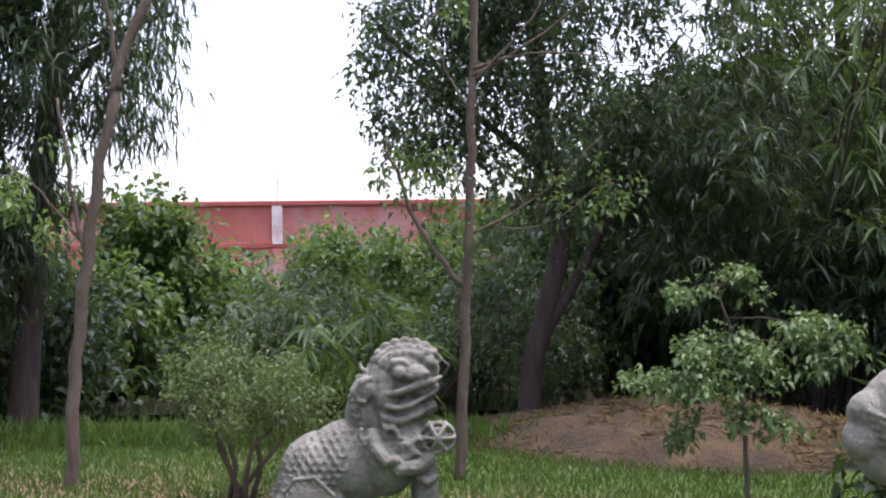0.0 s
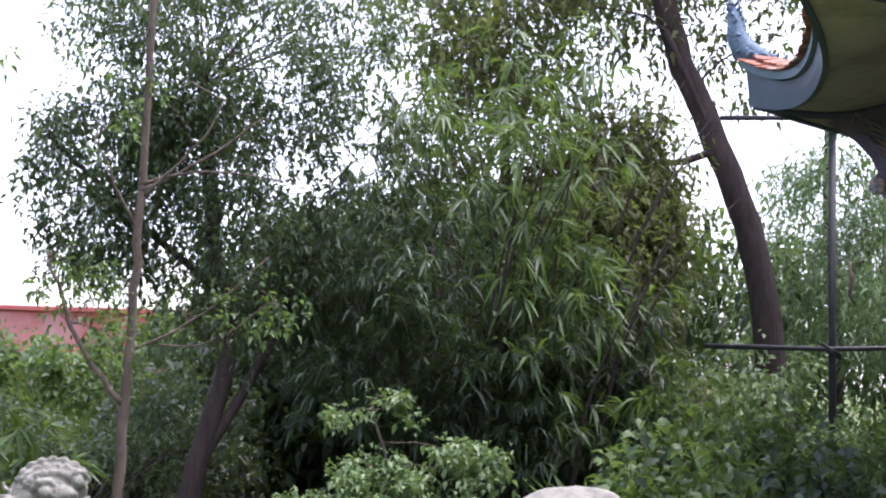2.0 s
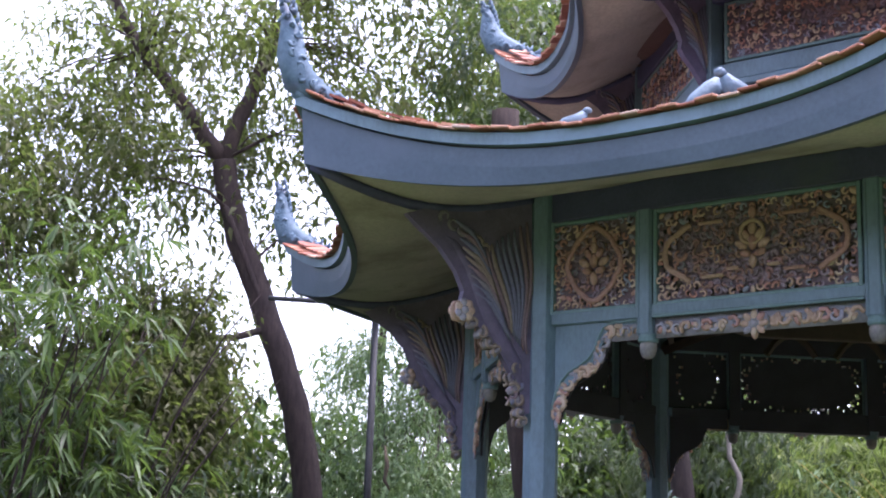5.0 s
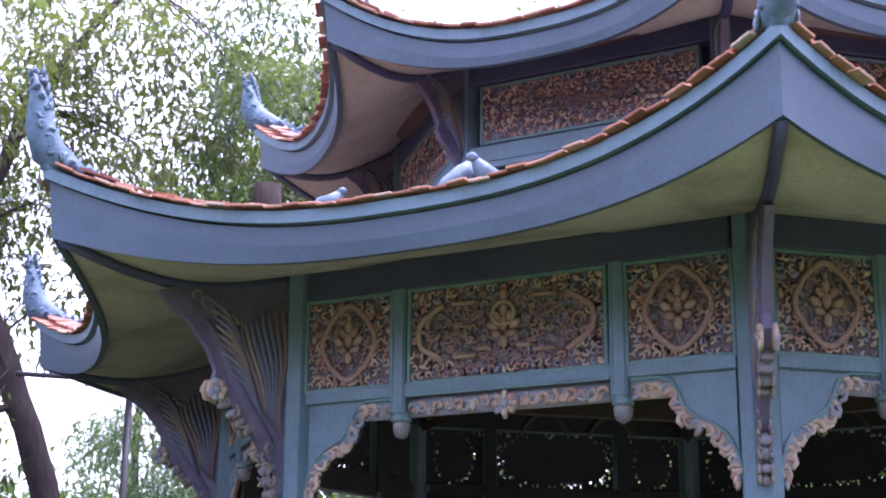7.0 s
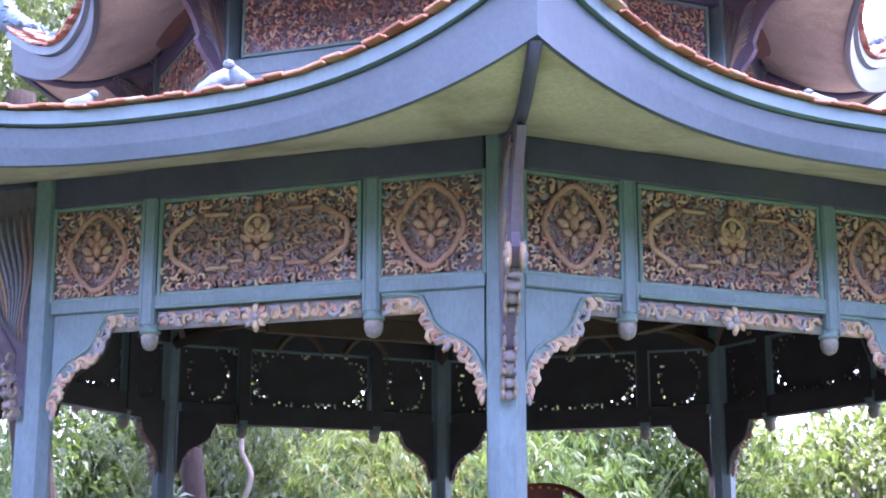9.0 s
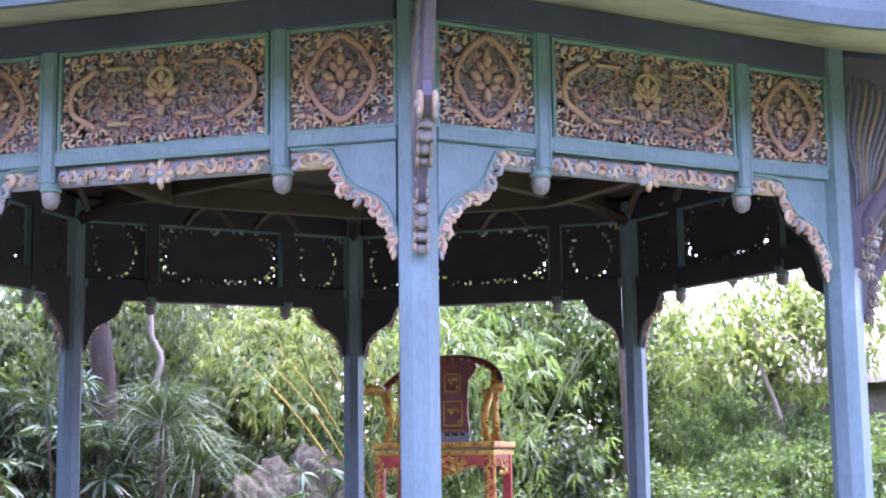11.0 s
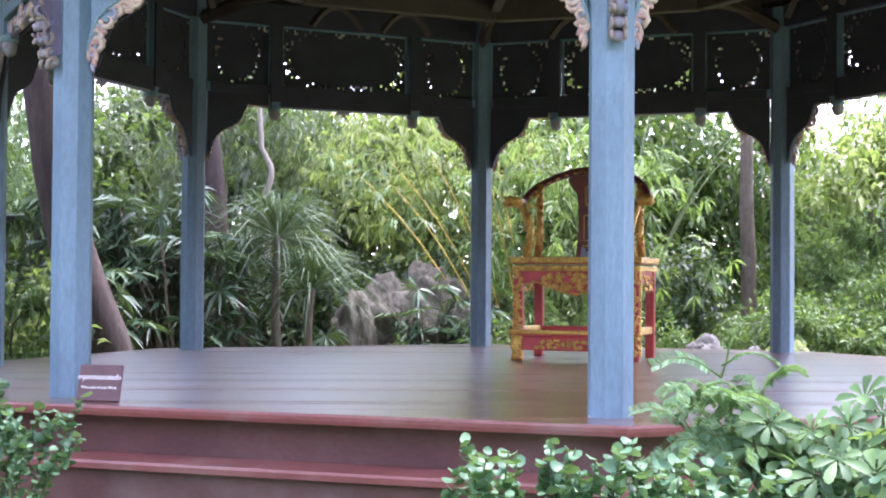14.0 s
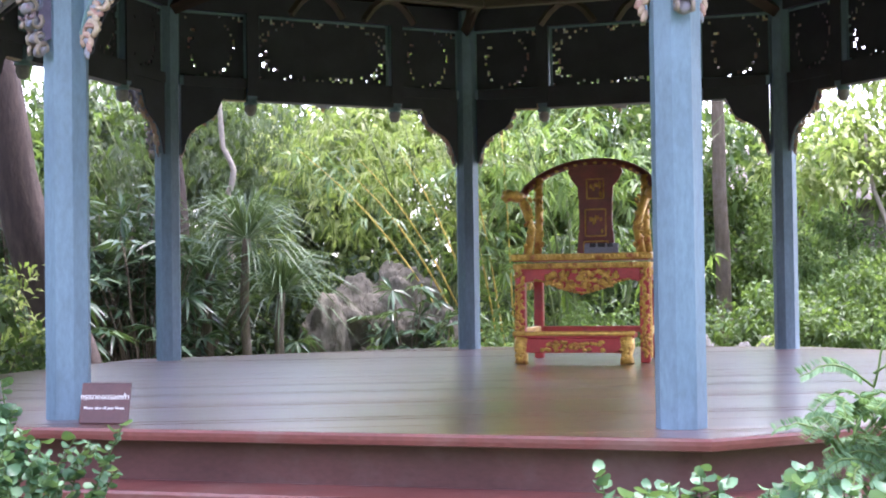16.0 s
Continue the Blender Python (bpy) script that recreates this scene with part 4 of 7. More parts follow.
def eave_tiles(eave, ap, half, faces, as_parts):
    r = random.Random(31)
    n = int(2 * half / 0.118)
    g = Geo()
    for k in range(8):
        for course in (0, 1):
            for i in range(n):
                s = -0.985 + 1.97 * (i + 0.5 + 0.5 * course) / (n + 0.5)
                m = face_m(k) @ tile_m(eave, ap, s, half, course, r)
                if as_parts and k in faces and course == 0:
                    part("tile", tile_me, pavilion, m)
                else:
                    g.box(m.translation, (0.112, 0.17, 0.016), m.to_3x3().to_4x4())
    tagged(part("roof_tiles", g.mesh("roof_tiles", TILES), pavilion, None, "weathered terracotta eave tiles"), kind="stuff")


eave_tiles(eave_low, 5.2, half_low, (7, 0, 6, 1), True)
eave_tiles(eave_up, 3.5, half_up, (), False)

# plain smooth lumps on the eave, standing in for pigeons


def ornament(m, sc, lean):
    g = Geo()
    g.tube([(-0.12 * sc, 0, 0.0), (-0.04 * sc, 0, 0.06 * sc), (0.05 * sc, 0, 0.14 * sc + lean), (0.09 * sc, 0, 0.2 * sc + lean)], [0.02 * sc, 0.055 * sc, 0.06 * sc, 0.03 * sc], 8)
    g.blob((0.11 * sc, 0, 0.22 * sc + lean), (0.036 * sc, 0.03 * sc, 0.03 * sc), 8)
    tagged(new("pigeon_lump", g.mesh("pigeon_lump", FINIAL, True)), "smooth pale blue-grey lump standing in for a perched pigeon", "ornament", "ornaments on the roof edge").matrix_basis = m


def eave_spot(k, s, back, up=0.0):
    p = eave_low(s)
    q = (5.2 - back) / 5.2
    return face_m(k) @ Vector((p.x * q, p.y * q, p.z + back * 0.12 + up))


for s, back, turn, sc, lean in ((0.1, 0.25, 30, 1.0, 0.0), (0.2, 0.3, 200, 1.0, -0.03), (-0.28, 0.2, 20, 0.8, -0.04)):
    p = eave_spot(7, s, back)
    ornament(pose(p.x, p.y, p.z, 0, 0, turn), sc, lean)
p = eave_spot(0, -0.05, 0.2)
ornament(pose(p.x, p.y, p.z, 0, 0, 160), 0.8, -0.04)


# ---- deck ----
def octagon(ap, z):
    r = ap / math.cos(radians(22.5))
    return [(r * math.cos(radians(-90 + 45 * k)), r * math.sin(radians(-90 + 45 * k)), z) for k in range(8)]


deck = thing("floor", "varnished red-brown plank deck with a red painted edge and a lower step", "floor", kind="structure")


def ring(g, loops):
    o = len(g.v)
    for lp in loops:
        g.v += lp
    for i in range(len(loops) - 1):
        for k in range(8):
            g.f.append((o + i * 8 + k, o + i * 8 + (k + 1) % 8, o + i * 8 + 8 + (k + 1) % 8, o + i * 8 + 8 + k))
    return g


DA = 4.05
lip = ring(Geo(), [octagon(DA - 0.18, -0.03), octagon(DA - 0.011, -0.028), octagon(DA - 0.011, -0.002), octagon(DA - 0.004, -0.002), octagon(DA + 0.004, -0.012), octagon(DA + 0.004, -0.03), octagon(DA, -0.05), octagon(DA - 0.03, -0.056), octagon(DA - 0.2, -0.058)])
part("deck_edge", lip.mesh("deck_edge", LIP, False), deck, None, "red painted deck edge")
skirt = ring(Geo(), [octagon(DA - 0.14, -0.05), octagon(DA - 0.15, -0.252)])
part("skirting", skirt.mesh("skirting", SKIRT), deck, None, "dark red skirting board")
step = ring(Geo(), [octagon(DA - 0.3, -0.248), octagon(DA + 0.19, -0.25), octagon(DA + 0.2, -0.262), octagon(DA + 0.2, -0.29), octagon(DA + 0.16, -0.3)])
part("step", step.mesh("step", LIP), deck, None, "red painted step")
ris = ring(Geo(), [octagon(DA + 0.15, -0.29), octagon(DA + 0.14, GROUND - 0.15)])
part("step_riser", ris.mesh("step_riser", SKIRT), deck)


def planks():
    """Boards across the octagon, cut to its sides."""
    w = 0.118
    lim = (DA - 0.012) / math.cos(radians(22.5))
    r = random.Random(4)

    def reach(y):
        y = min(abs(y), lim)
        return lim - 0.41421 * y if y < 0.70711 * lim else (lim - y) * 2.41421

    y = -lim
    while y < lim - 0.01:
        y1 = min(y + w, lim)
        a, b = y + 0.0008, y1 - 0.0008
        z = r.uniform(-0.0005, 0.0005)
        xa, xb = reach(a), reach(b)
        e = (b - a) * r.gauss(0, 0.003)
        top = [(-xa, a, z - e), (xa, a, z - e), (xb, b, z + e), (-xb, b, z + e)]
        low = [(p[0], p[1], z - 0.026) for p in top]
        g = Geo().add(top + low, [(0, 1, 2, 3), (4, 7, 6, 5), (0, 4, 5, 1), (1, 5, 6, 2), (2, 6, 7, 3), (3, 7, 4, 0)])
        part("plank", g.mesh("plank", PLANK), deck)
        y = y1


planks()


# ---- throne ----
def throne():
    t = thing("throne", "large red and gold carved armchair on the deck", "chair", pose(0.7, 1.48, 0.002, 0, 0, -22.5))
    W, D, S = 1.06, 0.7, 0.86
    hx, hy = W / 2, D / 2

    def p(name, g, m, label="", parent=t, smooth=False):
        return part(name, g.mesh(name, m, smooth), parent, None, label)

    seat = p("seat", Geo().box((0, 0, S - 0.035), (W + 0.04, D + 0.04, 0.05), None, 0.012), RED, "red lacquer seat with gilt edge")
    g = Geo()
    for s in (-1, 1):
        g.box((0, s * (hy + 0.022), S - 0.03), (W + 0.06, 0.014, 0.05), None, 0.006)
        g.box((s * (hx + 0.022), 0, S - 0.03), (0.014, D + 0.06, 0.05), None, 0.006)
        g.box((0, s * (hy + 0.012), S - 0.1), (W + 0.02, 0.014, 0.045), None, 0.006)
        g.box((s * (hx + 0.012), 0, S - 0.1), (0.014, D + 0.02, 0.045), None, 0.006)
    for i in range(30):
        g.blob((-hx + W * (i + 0.5) / 30, -hy - 0.03, S - 0.03), (0.013, 0.009, 0.016), 5)
        g.blob((-hx + W * (i + 0.5) / 30, -hy - 0.02, S - 0.1), (0.013, 0.009, 0.014), 5)
    p("seat_band", g, GOLD, "gilded band", seat)
    for sx in (-1, 1):
        for sy in (-1, 1):
            front = sy < 0
            leg = p("leg", Geo().box((sx * (hx - 0.035), sy * (hy - 0.035), S / 2 - 0.04), (0.075, 0.075, S - 0.08), None, 0.008), RED)
            g = Geo()
            if front:
                r = random.Random(int(9 + sx))
                for i in range(64):
                    z = 0.05 + 0.7 * i / 64
                    for ax in (0, 1):
                        x = sx * (hx - 0.035) + (r.uniform(-0.028, 0.028) if ax == 0 else sx * 0.038)
                        y = -hy + 0.035 - (0.038 if ax == 0 else r.uniform(-0.028, 0.028))
                        g.blob((x, y, z), (0.017, 0.013, 0.017), 5)
                p("leg_carving", g, GOLD, "gilded leaf carving", leg, True)
    # apron
    def apron(name, z, h, x0, parent_label, n):
        out = [(-x0, z), (x0, z), (x0, z - h * 0.55)]
        for i in range(13):
            s = 1 - i / 6
            out.append((s * x0 * 0.82, z - h * (0.72 + 0.28 * math.cos(s * math.pi * 0.9) + 0.06 * math.cos(s * 14))))
        out.append((-x0, z - h * 0.55))
        a = part(name, fix_normals(Geo().plate(out[::-1], -hy + 0.01, -hy + 0.03).mesh(name, RED)), t, None, parent_label)
        g = Geo()
        r = random.Random(n)
        for i in range(n):
            s = r.uniform(-0.62, 0.62)
            g.blob((s * x0, -hy + 0.004, z - h * r.uniform(0.12, 0.9 - 0.35 * abs(s))), (r.uniform(0.014, 0.03), 0.014, r.uniform(0.012, 0.024)), 6)
        for i in range(22):
            s = -1 + 2 * i / 21
            g.blob((s * x0 * 0.8, -hy + 0.006, z - h * (0.7 + 0.26 * math.cos(s * math.pi * 0.9))), (0.022, 0.012, 0.01), 5)
        tagged(part("apron_carving", g.mesh("apron_carving", GOLD, True), a, None, "gilded carving"), kind="stuff")

    apron("apron", S - 0.12, 0.2, hx - 0.07, "red apron with gilded carving", 120)
    for sx in (-1, 1):
        ap_ = p("side_apron", Geo().box((sx * (hx - 0.02), 0, S - 0.17), (0.02, D - 0.15, 0.1), None, 0.004), RED)
        g = Geo()
        r = random.Random(2)
        for i in range(26):
            g.blob((sx * (hx - 0.005), r.uniform(-0.24, 0.24), S - 0.15 - r.uniform(0, 0.16) * 0.8), (0.012, 0.026, 0.02), 5)
        tagged(p("apron_carving", g, GOLD, "gilded carving", ap_, True), kind="stuff")
        p("stretcher", Geo().box((sx * (hx - 0.035), 0, 0.24), (0.05, D - 0.14, 0.06), None, 0.006), GOLD)
    p("back_stretcher", Geo().box((0, hy - 0.035, 0.24), (W - 0.14, 0.05, 0.05), None, 0.006), RED)
    # footrest with clawed feet
    fr = p("footrest", Geo().box((-0.03, -hy - 0.1, 0.215), (W - 0.12, 0.2, 0.04), None, 0.008), RED, "red footrest on gilded feet")
    g = Geo().box((-0.03, -hy - 0.2, 0.235), (W - 0.1, 0.02, 0.035), None, 0.006)
    for i in range(40):
        r = random.Random(i)
        g.blob((-0.03 + r.uniform(-0.25, 0.25), -hy - 0.205, 0.13 + r.uniform(-0.03, 0.04)), (0.022, 0.012, 0.016), 5)
    p("footrest_carving", g, GOLD, "gilded carving", fr, True)
    p("footrest_apron", Geo().box((-0.03, -hy - 0.19, 0.14), (W - 0.3, 0.02, 0.11), None, 0.006), RED, "", fr)
    for sx in (-1, 1):
        g = Geo()
        x = -0.03 + sx * (W / 2 - 0.12)
        g.tube([(x, -hy - 0.17, 0.2), (x + sx * 0.01, -hy - 0.185, 0.13), (x, -hy - 0.175, 0.07), (x + sx * 0.006, -hy - 0.19, 0.0)], [0.06, 0.055, 0.045, 0.055], 8)
        for i in range(8):
            g.blob((x + 0.035 * math.cos(i * 2.4), -hy - 0.225, 0.02 + 0.022 * i), (0.02, 0.014, 0.016), 5)
        p("claw_foot", g, GOLD, "gilded claw foot", fr, True)
    # horseshoe rail
    pts, rad = [], []
    for i in range(25):
        a = math.pi * (-0.12 + 1.24 * i / 24)
        q = math.sin(max(0, min(math.pi, a)))
        x, y = 0.54 * math.cos(a) * (1.0 if q > 0 else 1.04), -0.08 + 0.42 * math.sin(a)
        z = 1.32 + 0.31 * max(0, q) ** 1.1
        pts.append((x, y, z))
        rad.append(0.034)
    rail = part("back_rail", Geo().tube(pts, rad, 8).mesh("back_rail", DARKRED, True), t, None, "brown-red curved back rail")
    g = Geo()
    for i in range(3, 22):
        x, y, z = pts[i]
        g.blob((x * 0.97, y - 0.02, z - 0.012), (0.026, 0.024, 0.014), 5)
    for e, s in ((0, 1), (24, -1)):
        x, y, z = pts[e]
        g.tube([(x, y + 0.02, z), (x + s * 0.02, y - 0.06, z - 0.005), (x + s * 0.07, y - 0.11, z + 0.01), (x + s * 0.12, y - 0.12, z - 0.03)], [0.036, 0.045, 0.05, 0.03], 8)
        for i in range(7):
            g.blob((x + s * (0.02 + 0.014 * i), y - 0.08 - 0.006 * i, z + 0.03 - 0.012 * (i % 3)), (0.024, 0.022, 0.02), 5)
    tagged(part("rail_carving", g.mesh("rail_carving", GOLD, True), rail, None, "gilded rail ends"), kind="stuff")
    for sx in (-1, 1):
        for y, top, lean in ((-0.22, 1.31, 0.06), (0.12, 1.49, 0.0)):
            po = part("arm_post", Geo().tube([(sx * 0.46, y, S - 0.02), (sx * (0.44 - lean * 0.3), y, S + 0.2), (sx * (0.44 + lean), y - 0.02 * (y < 0), top)], [0.036, 0.032, 0.034], 8).mesh("arm_post", GOLD, True), t)
            g = Geo()
            r = random.Random(int(50 + y * 10))
            for i in range(30):
                z = S + (top - S) * (i + 0.5) / 30
                g.blob((sx * 0.44 + r.uniform(-0.03, 0.03), y + r.uniform(-0.034, -0.01), z), (0.017, 0.014, 0.018), 5)
            tagged(part("post_carving", g.mesh("post_carving", GOLD, True), po, None, "gilded carving"), kind="stuff")
    # splat
    out = []
    prof = [(0.16, S), (0.15, 0.98), (0.135, 1.12), (0.14, 1.3), (0.15, 1.42), (0.2, 1.48), (0.23, 1.54), (0.2, 1.6)]
    out = [(x, z) for x, z in prof] + [(-x, z) for x, z in reversed(prof)]
    sp = part("splat", fix_normals(Geo().plate(out, 0.29, 0.32).mesh("splat", DARKRED)), t, None, "red carved back splat")
    g = Geo()
    for z, h, w in ((0.92, 0.09, 0.2), (1.12, 0.22, 0.17), (1.4, 0.16, 0.14)):
        for s in (-1, 1):
            g.box((s * w / 2, 0.284, z), (0.012, 0.012, h), None, 0.003)
            g.box((0, 0.284, z + s * h / 2), (w, 0.012, 0.012), None, 0.003)
        for i in range(10):
            r = random.Random(i + int(z * 10))
            g.blob((r.uniform(-w / 3, w / 3), 0.285, z + r.uniform(-h / 3, h / 3)), (0.012, 0.008, 0.02), 5)
    part("splat_carving", g.mesh("splat_carving", GOLD, True), sp, None, "thin gilt mouldings")
    # plaque lying on the seat
    q = thing("plaque", "small grey plaque leaning on the throne seat", "plaque", pose(0.7, 1.48, 0.002, 0, 0, -22.5) @ pose(0.1, -0.02, S - 0.004, -18))
    part("plaque_board", Geo().box((0, 0, 0.045), (0.28, 0.016, 0.09), None, 0.02).mesh("plaque_board", PLAQUE), q)
    for i, (x, w) in enumerate(((-0.07, 0.05), (0.0, 0.06), (0.07, 0.045))):
        part("lettering", Geo().box((x, -0.01, 0.07), (w, 0.004, 0.03)).mesh("lettering", INK), q)


throne()


# ---- shoe sign ----
def text_part(body, size, m, material, parent, label):
    cu = bpy.data.curves.new("lettering", "FONT")
    cu.body, cu.size, cu.align_x, cu.extrude = body, size, "CENTER", 0.001
    ob = bpy.data.objects.new("lettering", cu)
    scene.collection.objects.link(ob)
    bpy.context.view_layer.update()
    me = bpy.data.meshes.new_from_object(ob.evaluated_get(bpy.context.evaluated_depsgraph_get()))
    bpy.data.objects.remove(ob)
    me.name = "lettering"
    me.materials.clear()
    me.materials.append(material)
    return part("lettering", me, parent, m, label)


def shoe_sign():
    s = thing("shoe_sign", "small maroon board with white hand lettering leaning on a column", "sign", pose(-2.56, -3.12, 0.0, -14, 0, -18))
    part("board", Geo().box((0, 0, 0.098), (0.25, 0.014, 0.196), None, 0.005).mesh("board", SIGN), s)
    text_part("กรุณาถอดรองเท้า", 0.035, pose(-0.002, -0.009, 0.116, 90), LETTER, s, "white Thai lettering")
    text_part("Please take off your Shoes", 0.0192, pose(0, -0.009, 0.068, 90), LETTER, s, "white English lettering")


shoe_sign()


# ---- stone statues ----
def stone_statue(name, label, g, m, voxel=0.016, curl=0.006):
    """Joins lumps into one carved stone mesh with a worn surface."""
    me = g.mesh(name, STONE)
    ob = bpy.data.objects.new(name, me)
    scene.collection.objects.link(ob)
    md = ob.modifiers.new("join", "REMESH")
    md.mode, md.voxel_size, md.use_smooth_shade = "VOXEL", voxel, True
    md = ob.modifiers.new("wear", "SMOOTH")
    md.factor, md.iterations = 0.5, 2
    bpy.context.view_layer.update()
    done = bpy.data.meshes.new_from_object(ob.evaluated_get(bpy.context.evaluated_depsgraph_get()))
    bpy.data.objects.remove(ob)
    co = np.zeros(len(done.vertices) * 3, dtype=np.float32)
    no = np.zeros(len(done.vertices) * 3, dtype=np.float32)
    done.vertices.foreach_get("co", co)
    done.vertices.foreach_get("normal", no)
    co, no = co.reshape(-1, 3), no.reshape(-1, 3)
    d = np.array([noise.noise(Vector(p) * 9) * curl * 1.4 + noise.noise(Vector(p) * 30) * curl * 0.6 for p in co])
    done.vertices.foreach_set("co", (co + no * d[:, None]).astype(np.float32).ravel())
    done.polygons.foreach_set("use_smooth", [True] * len(done.polygons))
    done.materials.clear()
    done.materials.append(STONE)
    done.update()
    ob = tagged(new(name, done), label, "statue")
    ob.matrix_basis = m
    return ob


def lion_lumps():
    """Seated lion seen from its flank: scaled back, broad head with a wide mouth, mane curls, pierced ball."""
    g = Geo()
    body = (((-0.3, 0, -0.48), (0.2, 0.2, 0.26)), ((-0.24, 0, -0.34), (0.22, 0.19, 0.22)), ((-0.09, 0, -0.28), (0.24, 0.195, 0.22)), ((0.07, -0.02, -0.24), (0.2, 0.18, 0.22)),
            ((0.05, 0, -0.04), (0.17, 0.165, 0.18)), ((0.19, -0.05, -0.19), (0.15, 0.14, 0.14)), ((-0.28, -0.13, -0.52), (0.17, 0.1, 0.19)), ((-0.28, 0.13, -0.52), (0.17, 0.1, 0.19)))
    for c, r in body:
        g.egg(c, r, 28)
    for c, r in (((-0.02, 0, -0.68), (0.5, 0.26, 0.06)), ((-0.12, -0.17, -0.62), (0.2, 0.08, 0.06)), ((-0.12, 0.17, -0.62), (0.2, 0.08, 0.06)),
                 ((0.3, -0.1, -0.44), (0.062, 0.07, 0.26)), ((0.28, 0.12, -0.44), (0.07, 0.07, 0.24)), ((0.33, -0.1, -0.62), (0.1, 0.09, 0.06)), ((0.33, 0.12, -0.62), (0.1, 0.08, 0.06)),
                 # skull, cheeks, jaw
                 ((0.19, 0, 0.19), (0.18, 0.165, 0.155)), ((0.1, 0, 0.12), (0.13, 0.165, 0.15)), ((0.22, -0.03, 0.1), (0.15, 0.14, 0.08)), ((0.2, -0.04, 0.0), (0.155, 0.13, 0.075)), ((0.09, -0.13, 0.05), (0.075, 0.06, 0.09)),
                 # nose and eyes
                 ((0.255, -0.13, 0.175), (0.07, 0.075, 0.048)), ((0.225, -0.18, 0.16), (0.026, 0.026, 0.022)), ((0.295, -0.17, 0.178), (0.026, 0.026, 0.022)),
                 ((0.165, -0.165, 0.185), (0.037, 0.037, 0.037)), ((0.318, -0.135, 0.235), (0.034, 0.036, 0.034))):
        g.egg(c, r, 20)
    # brows, lips, beard
    g.tube([(0.105, -0.145, 0.19), (0.135, -0.165, 0.235), (0.18, -0.165, 0.24), (0.215, -0.155, 0.215)], [0.012, 0.02, 0.02, 0.012], 8)
    g.tube([(0.28, -0.14, 0.25), (0.31, -0.14, 0.285), (0.345, -0.11, 0.28), (0.365, -0.08, 0.25)], [0.012, 0.018, 0.018, 0.012], 8)
    g.tube([(0.08, -0.15, 0.1), (0.11, -0.18, 0.075), (0.17, -0.19, 0.085), (0.22, -0.19, 0.105), (0.28, -0.18, 0.125), (0.335, -0.15, 0.135), (0.38, -0.09, 0.155)], [0.01, 0.017, 0.02, 0.021, 0.021, 0.018, 0.012], 8)
    g.tube([(0.075, -0.15, 0.06), (0.1, -0.18, 0.015), (0.16, -0.195, 0.005), (0.22, -0.19, 0.02), (0.28, -0.175, 0.05), (0.33, -0.145, 0.075), (0.36, -0.09, 0.095)], [0.01, 0.015, 0.017, 0.017, 0.016, 0.015, 0.01], 8)
    g.tube([(0.05, -0.15, 0.0), (0.09, -0.175, -0.045), (0.17, -0.18, -0.06), (0.25, -0.165, -0.03), (0.32, -0.135, 0.01)], [0.014, 0.02, 0.022, 0.02, 0.012], 8)
    for i in range(7):
        g.tube([(0.08 + 0.036 * i, -0.165 + 0.006 * i, -0.05 + 0.014 * i), (0.095 + 0.035 * i, -0.185 + 0.008 * i, -0.1 + 0.016 * i), (0.075 + 0.036 * i, -0.17 + 0.008 * i, -0.145 + 0.018 * i)], [0.015, 0.019, 0.009], 7)
    # drooping ear
    g.egg((-0.01, -0.15, 0.1), (0.05, 0.03, 0.06), 14)
    g.tube([(0.03, -0.155, 0.16), (-0.025, -0.17, 0.14), (-0.06, -0.165, 0.085), (-0.045, -0.165, 0.045), (0.0, -0.165, 0.035)], [0.014, 0.02, 0.02, 0.016, 0.012], 8)
    # rows of curls over the brow and down the nape
    for row in range(3):
        for i in range(9):
            a = 2.9 - 2.6 * i / 8 - 0.13 * (row % 2)
            k = 0.93 - 0.13 * row
            x, z = 0.2 + 0.175 * k * math.cos(a), 0.205 + (0.14 - 0.02 * row) * k * math.sin(a)
            y = -0.06 - 0.03 * row
            g.egg((x, y, z), (0.03, 0.026, 0.026), 12)
            scroll(g, (x, z), 0.024, a, 1 if i % 2 else -1, y - 0.018, 0.26, 8)
    for i in range(10):
        t = i / 9
        scroll(g, (0.0 - 0.06 * math.sin(3 * t), 0.22 - 0.3 * t), 0.036, 2.6 + i, 1, -0.13 - 0.03 * math.sin(3.1 * t), 0.34, 7)
    # breast locks, arm and collar
    for i in range(8):
        x, z = 0.0 + 0.038 * i, -0.13 - 0.045 * (i % 3)
        scroll(g, (x, z), 0.045 + 0.008 * (i % 2), 2.0 + 1.3 * i, -1 if i % 3 else 1, -0.185 - 0.006 * (i % 2), 0.34, 8)
    g.tube([(0.02, -0.17, -0.1), (0.05, -0.2, -0.2), (0.1, -0.215, -0.26), (0.17, -0.21, -0.25)], [0.022, 0.034, 0.036, 0.02], 8)
    g.tube([(0.1, -0.16, -0.22), (0.17, -0.19, -0.3), (0.26, -0.18, -0.29), (0.33, -0.16, -0.235)], [0.04, 0.045, 0.045, 0.034], 8)
    g.tube([(0.25, -0.16, -0.34), (0.3, -0.185, -0.37), (0.35, -0.16, -0.34)], [0.02, 0.026, 0.02], 8)
    # overlapping scales on back and flank
    for row in range(13):
        for i in range(12):
            u = -0.49 + 0.046 * i + 0.023 * (row % 2)
            w = -0.08 - 0.035 * row
            d = [r[1] ** 2 * (1 - ((u - c[0]) / r[0]) ** 2 - ((w - c[2]) / r[2]) ** 2) for c, r in body[:4]]
            if max(d) < 0.0012 or u > 0.0 - 0.02 * row:
                continue
            y = -math.sqrt(max(d)) - 0.001
